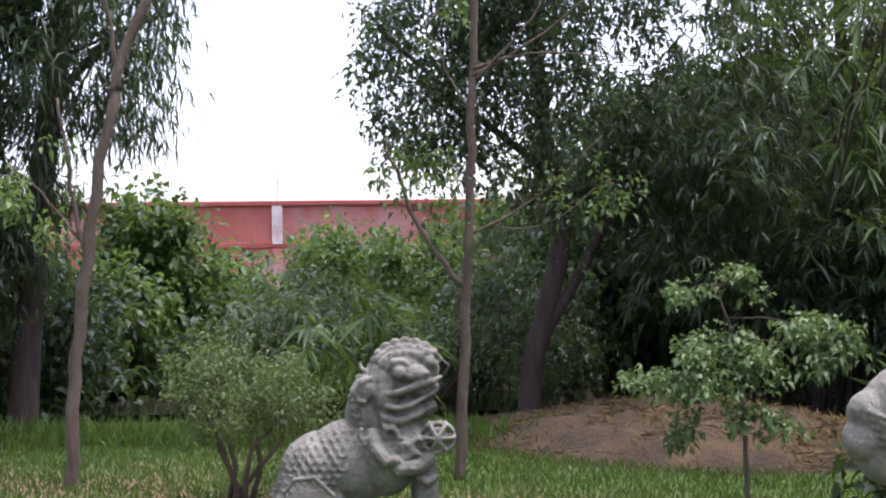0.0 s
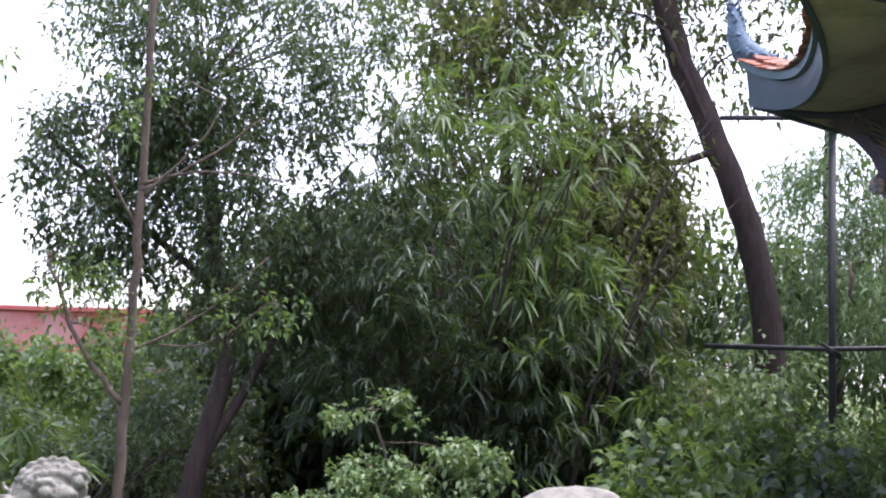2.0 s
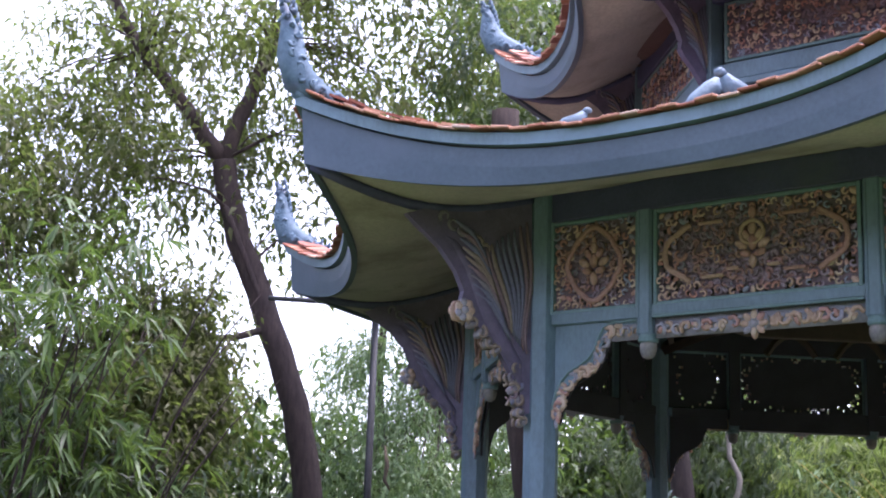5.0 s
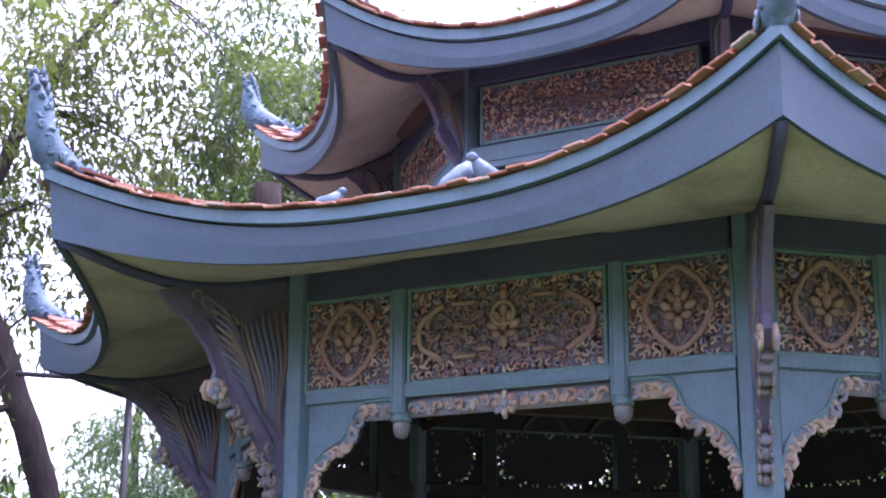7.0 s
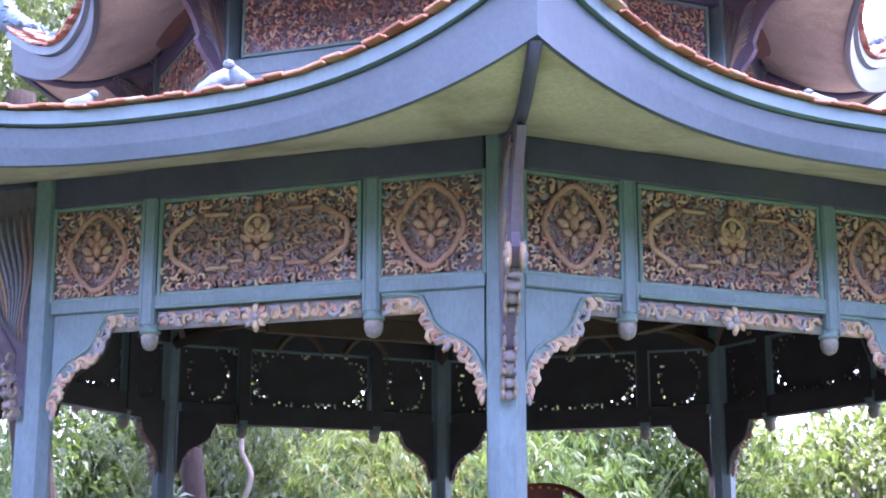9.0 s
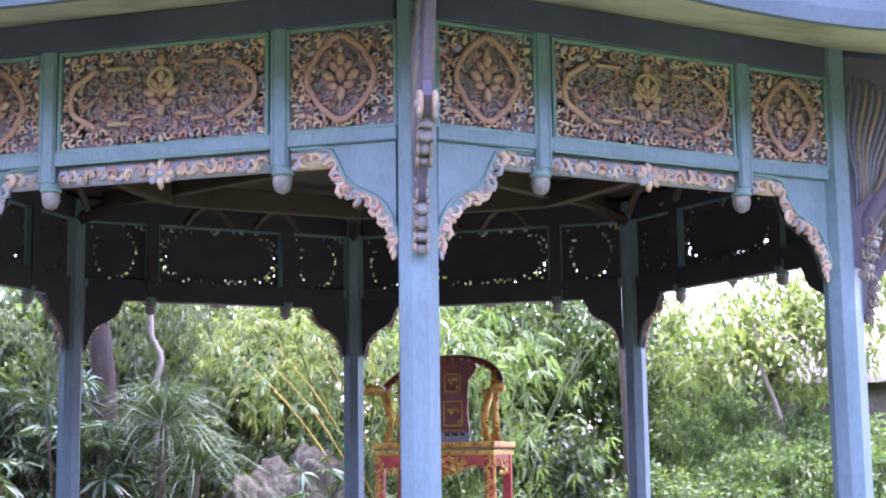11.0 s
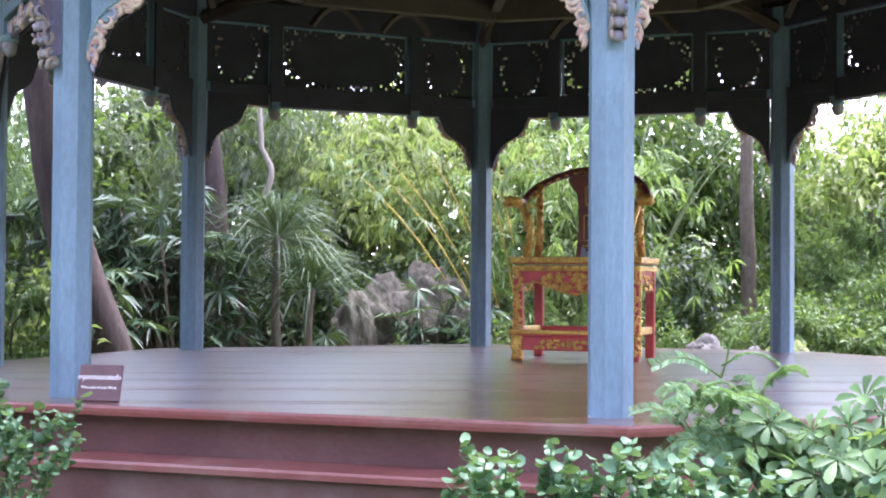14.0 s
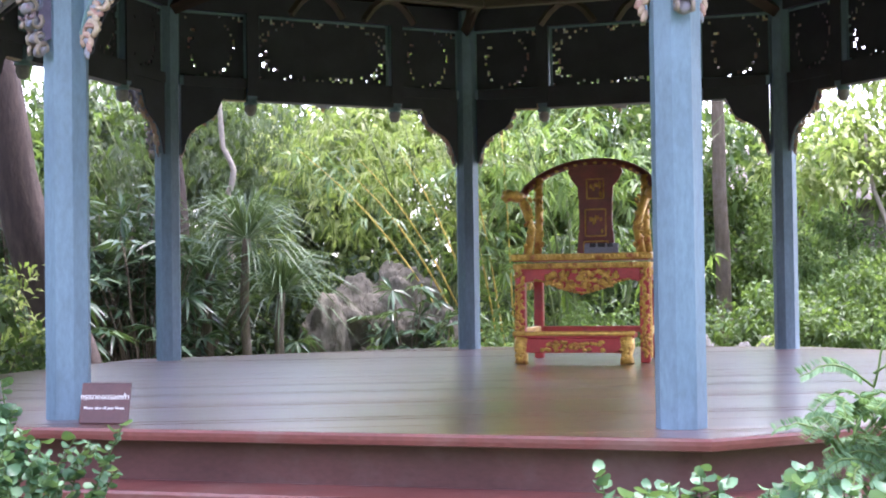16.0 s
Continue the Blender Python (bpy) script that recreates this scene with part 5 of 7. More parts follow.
            g.tube([(u - 0.023, y, w + 0.016), (u - 0.016, y - 0.004, w - 0.006), (u, y - 0.006, w - 0.016), (u + 0.016, y - 0.004, w - 0.006), (u + 0.023, y, w + 0.016)], [0.004, 0.0065, 0.0075, 0.0065, 0.004], 5)
    # haunch line
    g.tube([(-0.42, -0.19, -0.42), (-0.36, -0.225, -0.34), (-0.26, -0.235, -0.33), (-0.17, -0.22, -0.42), (-0.15, -0.2, -0.52)], [0.008, 0.014, 0.016, 0.014, 0.008], 7)
    # pierced ball held by the paw
    c = Vector((0.357, -0.14, -0.145))
    for i in range(6):
        a = i * math.pi / 6
        pts = []
        for j in range(17):
            w = 2 * math.pi * j / 16
            q = Vector((math.cos(w) * 0.085, math.sin(w) * 0.085 * math.cos(a), math.sin(w) * 0.085 * math.sin(a)))
            if i % 2:
                q = Vector((q.z, q.x, q.y))
            pts.append(c + q)
        g.tube(pts, 0.011, 6, 1.0, False)
    g.egg(c, (0.05, 0.05, 0.05), 12)
    return g


def second_lumps():
    """Rounded back of a beast with combed ridges that end in curls."""
    g = Geo()
    for c, r in (((0.0, 0, 0.0), (0.33, 0.26, 0.29)), ((0.17, 0.02, -0.02), (0.32, 0.27, 0.27)), ((0.07, 0.01, 0.005), (0.37, 0.27, 0.29)), ((-0.24, -0.05, 0.04), (0.12, 0.16, 0.11)), ((-0.27, -0.06, -0.08), (0.11, 0.15, 0.12)), ((-0.16, -0.04, -0.16), (0.16, 0.16, 0.14)),
                 ((0.2, 0, -0.32), (0.32, 0.27, 0.36)), ((0.0, 0.05, -0.42), (0.2, 0.2, 0.28)), ((-0.05, -0.24, -0.02), (0.075, 0.05, 0.065)), ((0.12, -0.26, 0.02), (0.075, 0.05, 0.065)),
                 ((0.3, -0.22, 0.0), (0.07, 0.06, 0.09)), ((0.1, 0, -0.62), (0.5, 0.3, 0.06))):
        g.egg(c, (r[0] * 0.98, r[1] * 0.97, r[2] * 0.98), 28)
    for i in range(15):
        k = i / 14
        x0, z0 = -0.2 + 0.34 * k, 0.2 + 0.04 * math.sin(3.14 * k)
        x1, z1 = (-0.08, 0.0) if i < 8 else (0.1, 0.04)
        s = (i % 8) / 8
        path = []
        for j in range(9):
            t = j / 8
            x = x0 + (x1 - 0.05 + 0.1 * s - x0) * t ** 1.6 + 0.05 * math.sin(math.pi * t)
            z = z0 + (z1 - 0.03 + 0.03 * s - z0) * t
            path.append((x, -0.014 - 0.27 * math.sqrt(max(0.05, 1 - ((x - 0.07) / 0.37) ** 2 - ((z - 0.005) / 0.29) ** 2)), z))
        g.tube(path, [0.006] + [0.013] * 7 + [0.009], 6)
    for cx, cz in ((-0.05, -0.02), (0.12, 0.02), (0.28, 0.0)):
        scroll(g, (cx, cz), 0.06, 1.0, 1, -0.28, 0.24, 10)
    for i in range(6):
        g.tube([(-0.33 + 0.012 * i, -0.14, 0.07 - 0.035 * i), (-0.25 + 0.02 * i, -0.2, 0.06 - 0.038 * i), (-0.17 + 0.02 * i, -0.22, 0.03 - 0.04 * i)], [0.01, 0.012, 0.008], 6)
    return g


stone_statue("stone_lion", "weathered grey stone guardian lion holding a pierced ball, on the lawn", lion_lumps(), pose(-6.88, -6.99, 0.02, 0, 0, 45), 0.0065, 0.0018)
stone_statue("stone_beast", "weathered grey stone beast with a ridged mane, beside shrubs", second_lumps(), pose(-4.42, -5.8, 0, 0, 0, 27), 0.009, 0.005)


# ---- soil mound, rocks ----
def mound():
    g = Geo()
    rows = []
    for i in range(61):
        row = []
        for j in range(61):
            x, y = -11.2 + 5.8 * i / 60, -4.6 + 4.6 * j / 60
            d = math.hypot((x + 8.3) / 2.6, (y + 2.2) / 1.75)
            h = 0.46 * max(0, 1 - d) ** 0.8 if d < 1 else 0
            h += (0.12 * noise.noise(Vector((x * 1.3, y * 1.3, 3))) + 0.05 * noise.noise(Vector((x * 4, y * 4, 3))) + 0.02 * noise.noise(Vector((x * 11, y * 11, 3)))) * min(1, h * 5)
            row.append((x, y, GROUND - 0.06 + h))
        rows.append(row)
    tagged(new("soil_mound", g.grid(rows).mesh("soil_mound", SOIL, True)), "low mound of brown soil with dry clippings", "mound", kind="structure")


mound()


def rock(m, size, seed, material, label, group=""):
    bm = bmesh.new()
    bmesh.ops.create_icosphere(bm, subdivisions=5, radius=1)
    for v in bm.verts:
        q = v.co * 1.3 + Vector((seed * 7.1, 0, 0))
        k = 1 + 0.35 * noise.noise(q) + 0.3 * (0.35 - abs(noise.noise(q * 2.3))) + 0.16 * (0.3 - abs(noise.noise(q * 5.5))) + 0.05 * noise.noise(q * 13)
        v.co = Vector((v.co.x * size[0], v.co.y * size[1], v.co.z * size[2])) * k
    me = bpy.data.meshes.new("rock")
    bm.to_mesh(me)
    bm.free()
    me.materials.append(material)
    me.polygons.foreach_set("use_smooth", [True] * len(me.polygons))
    ob = tagged(new("rock", me), label, "rock", group)
    ob.matrix_basis = m


for i, (x, y, z, sx, sy, sz) in enumerate(((-0.95, 8.6, -0.15, 0.5, 0.4, 0.75), (-0.35, 8.75, 0.0, 0.62, 0.42, 0.85), (-1.3, 8.2, -0.35, 0.3, 0.3, 0.78), (0.05, 8.55, -0.35, 0.5, 0.35, 0.7), (-0.7, 8.25, -0.55, 0.3, 0.28, 0.42))):
    rock(pose(x, y, z, 0, 0, 40 * i), (sx, sy, sz), i + 1, ROCKM, "large brown weathered garden rock among plants", "rockery behind the deck")
for i, (x, y, z, s) in enumerate(((2.75, 5.6, -0.4, 0.3), (3.35, 6.0, -0.45, 0.27), (3.0, 5.5, -0.55, 0.18), (3.9, 6.4, -0.4, 0.28))):
    rock(pose(x, y, z, 0, 0, 70 * i), (s, s * 0.8, s * 1.25), i + 9, ROCKW, "pale grey garden rock beside a hedge", "pale rocks behind the deck")

# ---- pipe frame with a lamp ----
def pipe_frame():
    t = thing("pipe_frame", "black pipe frame with a white lamp shade", "pipe frame")
    part("post", Geo().tube([(-5.62, 2.2, GROUND - 0.2), (-5.6, 2.2, 1.2), (-5.58, 2.19, 3.44)], [0.042, 0.04, 0.038], 8).mesh("post", POLE, True), t)
    part("rail", Geo().tube([(-6.75, 1.7, 1.19), (-5.6, 2.14, 1.17), (-4.35, 2.55, 1.2)], [0.026, 0.026, 0.024], 8).mesh("rail", POLE, True), t)
    part("rail", Geo().tube([(-6.6, 1.77, 3.5), (-5.5, 2.15, 3.47)], 0.026, 8).mesh("rail", POLE, True), t)
    g = Geo()
    for i in range(4):
        g.tube([(-5.68, 2.12, 1.22 - 0.02 * i), (-5.6, 2.1, 1.18 - 0.01 * i), (-5.5, 2.15, 1.11 - 0.015 * i)], 0.014, 5)
    part("lashing", g.mesh("lashing", POLE, True), t, None, "black cord lashing")
    part("lamp_shade", Geo().lathe([(0.15, 3.42), (0.15, 3.45), (0.09, 3.53), (0.03, 3.57)], (-5.6, 2.18, 0), 14).mesh("lamp_shade", WHITE, True), t, None, "white enamel lamp shade")
    part("hook", Geo().tube([(-5.43, 2.2, 2.05), (-5.4, 2.2, 1.85), (-5.42, 2.2, 1.7), (-5.36, 2.2, 1.6)], [0.008, 0.026, 0.02, 0.008], 6).mesh("hook", BARK, True), t, None, "dry hanging pod")


pipe_frame()


# ---- hut roof far behind ----
def hut():
    t = thing("hut", "hut with a weathered grey thatched roof behind trees", "hut", pose(8.9, 18.5, 0.35, 0, 0, -12))
    g = Geo()
    g.grid([[(x, -2.2, 1.75 + 0.03 * math.sin(x * 5)) for x in np.linspace(-3, 5, 20)], [(x, -2.15, 1.88) for x in np.linspace(-3, 5, 20)], [(x * 0.9 + 0.2, -0.9, 2.55) for x in np.linspace(-3, 5, 20)], [(x * 0.8 + 0.4, 0.2, 3.1) for x in np.linspace(-3, 5, 20)],
            [(x, 2.4, 1.75) for x in np.linspace(-3, 5, 20)]])
    part("thatched_roof", g.mesh("thatched_roof", THATCH, True), t)
    part("wall", Geo().box((1, 0, 0.3), (6.4, 3.2, 2.9)).mesh("wall", ROCKM), t)


hut()


# ---- trees and plants ----
def limb(name, pts, r0, r1, material, parent, label="", n=8, flare=1.0):
    k = len(pts)
    rad = [r0 + (r1 - r0) * i / (k - 1) for i in range(k)]
    rad[0] *= flare
    return part(name, Geo().tube(pts, rad, n).mesh(name, material, True), parent, None, label)


def smooth_path(pts, sub=4, wob=0.0, seed=0):
    """A rounded path through the given points."""
    r = random.Random(seed)
    pts = [Vector(p) for p in pts]
    out = []
    for i in range(len(pts) - 1):
        p0, p1, p2, p3 = pts[max(i - 1, 0)], pts[i], pts[i + 1], pts[min(i + 2, len(pts) - 1)]
        for j in range(sub):
            t = j / sub
            q = 0.5 * (2 * p1 + (p2 - p0) * t + (2 * p0 - 5 * p1 + 4 * p2 - p3) * t * t + (3 * p1 - p0 - 3 * p2 + p3) * t ** 3)
            out.append(q + Vector((r.uniform(-wob, wob), r.uniform(-wob, wob), 0)))
    out.append(pts[-1])
    return out


def spots_in(balls, n):
    """n clump places shared out over ellipsoids (centre, radii, share)."""
    total = sum(b[2] for b in balls)
    out = []
    for c, r, w in balls:
        out.append(in_ball(max(1, int(n * w / total)), c, r, 0.35)[0])
    return np.concatenate(out)


def twigs(parent, start, spots, material, every=6, r=0.02, seed=1):
    """Thin branches from the limbs out to some of the clumps."""
    g = Geo()
    start = [Vector(s) for s in start]
    for i, s in enumerate(spots[::every]):
        s = Vector(s)
        a = min(start, key=lambda q: (q - s).length)
        g.tube(bend(a, s, 0.12 * (s - a).length, 0.06, 5, i + seed), [r, r * 0.8, r * 0.6, r * 0.45, r * 0.2], 4, 1.0, False)
    tagged(part("branches", g.mesh("branches", material, True), parent), kind="stuff")


def tree(name, label, trunk, r0, r1, limbs, balls, nspots, per, leaf, bark, leaves, spread=0.35, twig_r=0.02, twig_every=5, group="", wob=0.02, hang=0.2, droop=0.3):
    t = thing(name, label, "tree", None, group)
    tp = smooth_path(trunk, 5, wob, len(label))
    limb("trunk", tp, r0, r1, bark, t, "", 10, 1.25)
    ends = [tp[-1], tp[len(tp) * 3 // 4]]
    for pts, a, b in limbs:
        lp = smooth_path(pts, 4, wob, len(pts))
        limb("limb", lp, a, b, bark, t, "", 7)
        ends += [lp[-1], lp[len(lp) // 2]]
    sp = spots_in(balls, nspots)
    twigs(t, ends, sp, bark, twig_every, twig_r)
    size, width = leaf
    foliage("crown", crown(sp, per, size, width, spread, droop, hang), leaves, t)
    return t


def bush(name, label, balls, nspots, per, leaf, leaves, spread=0.25, stem=None, category="bush", group="", hang=0.1, droop=0.25, bark=None, few=12):
    t = thing(name, label, category, None, group)
    sp = spots_in(balls, nspots)
    c = np.mean(sp, 0)
    base = stem or (c[0], c[1], GROUND)
    for i, s in enumerate(sp[:: max(1, len(sp) // few)]):
        g = Geo().tube(bend((base[0] + 0.08 * math.sin(i * 2), base[1] + 0.08 * math.cos(i * 2), GROUND - 0.05), s, 0.1, 0.05, 5, i), [0.02, 0.017, 0.013, 0.01, 0.004], 5)
        part("stem", g.mesh("stem", bark or BARK_DARK, True), t)
    size, width = leaf
    foliage("leaves", crown(sp, per, size, width, spread, droop, hang), leaves, t)
    return t


# the big forked tree over the roofs
tree("forked_tree", "tall tree with a dark leaning trunk and small leaves",
     [(-6.62, 4.04, GROUND - 0.1), (-6.72, 4.02, -0.07), (-6.9, 3.95, 1.5), (-7.18, 3.85, 2.92), (-7.78, 3.61, 4.54), (-8.0, 3.5, 5.5)], 0.2, 0.14,
     [([(-8.0, 3.5, 5.5), (-8.5, 3.2, 6.2), (-9.3, 2.9, 7.4), (-9.8, 2.8, 9)], 0.11, 0.04), ([(-8.0, 3.5, 5.5), (-7.75, 3.75, 6.6), (-7.4, 3.95, 7.5), (-6.6, 4.3, 8.9)], 0.11, 0.04),
      ([(-7.4, 3.7, 3.5), (-7.9, 3.4, 3.35), (-8.5, 3.1, 3.6), (-9.2, 2.8, 4.0)], 0.05, 0.02), ([(-7.0, 3.9, 2.2), (-7.35, 3.7, 3.4), (-7.9, 3.4, 4.9)], 0.05, 0.04)],
     [((-8.3, 3.6, 6.8), (2.2, 1.8, 1.9), 5), ((-6.6, 5.2, 7.6), (2.4, 2.0, 2.0), 4), ((-9.6, 2.8, 5.2), (1.4, 1.2, 1.3), 2.5), ((-7.2, 4.2, 5.2), (1.3, 1.0, 1.0), 1.0)],
     270, 75, (0.125, 0.42), BARK_DARK, L_BROWN, 0.55, 0.02, 4)
tree("olive_tree", "tree with fine olive-brown leaves beside the bamboo",
     [(-9.4, 2.4, GROUND - 0.1), (-9.4, 2.4, 1.5), (-9.5, 2.5, 3.0), (-9.6, 2.5, 4.6)], 0.1, 0.05, [([(-9.45, 2.45, 2.2), (-9.0, 2.8, 3.0), (-8.5, 3.1, 3.5)], 0.04, 0.02)],
     [((-9.4, 2.0, 3.6), (1.3, 1.2, 1.3), 4), ((-8.0, 2.2, 2.9), (0.8, 0.8, 0.9), 4), ((-7.65, 2.1, 2.4), (0.5, 0.5, 0.8), 3), ((-7.8, 1.6, 1.9), (0.7, 0.6, 0.9), 4), ((-9.6, 1.6, 5.2), (1.4, 1.2, 1.0), 2)], 400, 75, (0.11, 0.4), BARK_DARK, L_BROWN, 0.42, 0.012, 4)
tree("feathery_tree", "light feathery tree behind the pipe frame",
     [(-7.4, 8.2, GROUND - 0.1), (-7.4, 8.2, 1.5), (-7.5, 8.2, 3.2), (-7.5, 8.2, 5.0)], 0.1, 0.05, [([(-7.4, 8.2, 2.2), (-6.5, 8.0, 3.0), (-5.6, 7.8, 3.5)], 0.04, 0.02)],
     [((-7.3, 7.9, 2.9), (1.5, 0.9, 1.2), 4), ((-6.6, 5.9, 3.0), (0.7, 0.6, 0.9), 3), ((-5.9, 7.6, 2.2), (1.2, 0.8, 1.3), 3), ((-8.3, 7.9, 1.6), (1.1, 0.8, 0.9), 2), ((-6.3, 5.4, 1.7), (0.9, 0.6, 0.6), 3)], 210, 55, (0.15, 0.2), BARK_DARK, L_PALE, 0.42, 0.012, 3, "", 0.02, 0.3)
tree("shade_tree", "leafy tree with brown-green foliage behind the pavilion",
     [(-3.2, 9.5, GROUND - 0.1), (-3.3, 9.5, 2), (-3.6, 9.4, 4.5), (-3.5, 9.4, 7)], 0.2, 0.1,
     [([(-3.6, 9.4, 4.5), (-4.6, 9.2, 6), (-6, 9, 7.6)], 0.09, 0.03), ([(-3.5, 9.4, 5), (-2.2, 9.5, 6.5), (-1, 9.6, 8)], 0.09, 0.03)],
     [((-4.6, 9.2, 8.2), (3.0, 1.6, 2.0), 5), ((-6.6, 8.6, 6.4), (1.5, 1.4, 1.6), 2), ((-1.5, 9.5, 8.6), (2.2, 1.5, 1.8), 2)], 280, 80, (0.16, 0.42), BARK_DARK, L_DULL, 0.6, 0.02, 4)
# tree with dark foliage left of the bamboo
tree("dark_tree", "dense dark-leaved tree with a slanting dark trunk",
     [(-9.95, -2.3, GROUND - 0.1), (-9.9, -2.25, 0.0), (-9.72, -2.1, 0.9), (-9.8, -2.2, 2.0), (-9.9, -2.3, 3.4)], 0.11, 0.06,
     [([(-9.9, -2.25, 0.0), (-9.5, -1.9, 0.9), (-9.2, -1.7, 1.8)], 0.06, 0.03), ([(-9.8, -2.2, 1.6), (-10.4, -2.8, 2.3), (-10.9, -3.2, 2.9)], 0.04, 0.02)],
     [((-9.7, -2.1, 2.2), (1.0, 1.0, 1.4), 6), ((-10.5, -2.9, 2.5), (0.7, 0.7, 1.0), 3.6), ((-9.6, -2.1, 4.0), (1.5, 1.5, 1.3), 8), ((-10.3, -2.7, 3.4), (0.7, 0.7, 0.8), 1.5)],
     420, 90, (0.07, 0.45), BARK_DARK, L_GREY, 0.3, 0.012, 5)
# slender tree beside the lion
tree("slender_tree", "slender young tree with pale bare twigs and few leaves",
     [(-8.31, -4.87, GROUND - 0.1), (-8.28, -4.84, 0.2), (-8.24, -4.8, 1.2), (-8.21, -4.77, 2.1), (-8.2, -4.76, 3.6)], 0.041, 0.024,
     [([(-8.26, -4.82, 0.6), (-8.42, -4.98, 0.85), (-8.6, -5.16, 1.4), (-8.65, -5.2, 1.6)], 0.024, 0.008), ([(-8.22, -4.78, 2.05), (-7.95, -4.53, 2.25), (-7.6, -4.23, 2.6)], 0.02, 0.005),
      ([(-8.22, -4.78, 2.1), (-7.9, -4.5, 2.2), (-7.45, -4.12, 2.15)], 0.014, 0.004), ([(-8.22, -4.78, 2.0), (-7.95, -4.56, 2.35), (-7.8, -4.42, 2.7)], 0.014, 0.004),
      ([(-8.26, -4.82, 0.95), (-7.95, -4.55, 1.15), (-7.55, -4.2, 1.62)], 0.012, 0.004), ([(-8.1, -4.68, 1.0), (-7.85, -4.46, 1.02), (-7.55, -4.2, 1.3)], 0.008, 0.003), ([(-8.23, -4.79, 1.8), (-8.35, -4.9, 2.1), (-8.45, -5.0, 2.4)], 0.012, 0.004)],
     [((-7.6, -4.25, 1.35), (0.35, 0.35, 0.25), 2), ((-8.55, -5.1, 1.5), (0.35, 0.35, 0.4), 2), ((-8.3, -4.85, 1.2), (0.4, 0.4, 0.3), 2), ((-8.4, -4.95, 2.6), (0.5, 0.5, 0.5), 1.5)],
     40, 22, (0.06, 0.5), BARK, L_MID, 0.14, 0.005, 2)
# trees at the left
tree("leaning_tree", "young tree with a leaning grey-brown trunk",
     [(-9.92, -6.92, GROUND - 0.1), (-9.9, -6.88, 0.0), (-9.85, -6.82, 0.82), (-9.76, -6.68, 1.85), (-9.74, -6.64, 2.05), (-9.6, -6.44, 2.7), (-9.45, -6.3, 3.5)], 0.047, 0.03,
     [([(-9.85, -6.82, 0.82), (-9.9, -6.9, 1.3), (-9.95, -6.97, 1.9)], 0.02, 0.008), ([(-9.85, -6.82, 0.9), (-10.0, -7.0, 1.2), (-10.15, -7.2, 1.45)], 0.014, 0.005), ([(-9.74, -6.64, 2.05), (-9.75, -6.7, 2.5), (-9.85, -6.8, 2.9)], 0.02, 0.008)],
     [((-10.0, -7.05, 1.3), (0.3, 0.3, 0.5), 3), ((-9.75, -5.1, 3.1), (0.35, 0.3, 0.12), 3)], 24, 22, (0.075, 0.45), BARK, L_BRIGHT, 0.12, 0.004, 2)
tree("weeping_tree", "dark tree with fine drooping leaves",
     [(-13.0, -5.6, GROUND - 0.1), (-12.9, -5.5, 1.0), (-12.7, -5.3, 3.0), (-12.6, -5.2, 4.5)], 0.14, 0.08, [([(-12.8, -5.4, 2.2), (-12.6, -4.8, 2.9), (-12.5, -4.3, 3.1)], 0.05, 0.015)],
     [((-13.0, -5.9, 2.4), (1.0, 1.0, 1.9), 6), ((-12.7, -4.75, 2.7), (0.75, 0.75, 0.9), 2.6), ((-12.4, -5.2, 3.9), (1.2, 1.2, 0.7), 2), ((-13.2, -6.3, 0.6), (0.8, 0.8, 1.0), 3)],
     210, 95, (0.15, 0.13), BARK_DARK, L_DARK, 0.33, 0.01, 4, "", 0.02, 0.8, 0.4)

tree("dark_tree", "tall tree with dense deep green foliage by the pond",
     [(-13.5, -6.6, GROUND - 0.1), (-13.4, -6.5, 1.0), (-13.2, -6.3, 2.5), (-13.1, -6.2, 4.0)], 0.12, 0.07, [([(-13.2, -6.3, 2.0), (-12.9, -5.8, 2.8), (-12.7, -5.5, 3.3)], 0.05, 0.02)],
     [((-13.0, -6.4, 2.3), (0.8, 0.8, 1.6), 4), ((-12.7, -5.7, 3.2), (0.9, 0.9, 0.7), 2), ((-13.2, -6.2, 0.9), (0.7, 0.7, 0.8), 2)], 150, 110, (0.1, 0.35), BARK_DARK, L_DARK, 0.3, 0.01, 5)

# bamboo clumps
def bamboo(label, base, count, height, lean, balls, nspots, per, leaf, leaves, culm=CULM, spread=0.3, group="", seed=0, hang=0.5):
    t = thing("bamboo", label, "bamboo", None, group)
    r = random.Random(seed)
    for i in range(count):
        a = r.uniform(0, 6.28)
        b = Vector((base[0] + 0.4 * math.cos(a), base[1] + 0.4 * math.sin(a), GROUND - 0.05))
        h = height * r.uniform(0.75, 1.1)
        d = Vector((math.cos(a) + lean[0], math.sin(a) * 0.6 + lean[1], 0)) * (0.35 * h * r.uniform(0.4, 1.1))
        pts = [b + d * (k / 6) ** 2 + Vector((0, 0, h * (k / 6) * (1 - 0.12 * (k / 6) ** 2))) for k in range(7)]
        part("culm", Geo().tube(pts, [0.022, 0.021, 0.019, 0.016, 0.012, 0.008, 0.003], 6).mesh("culm", culm, True), t)
    size, width = leaf
    sp = spots_in(balls, nspots)
    foliage("leaves", sprays(sp, max(1, per // 7), size, width, spread, 7, hang), leaves, t)
    return t


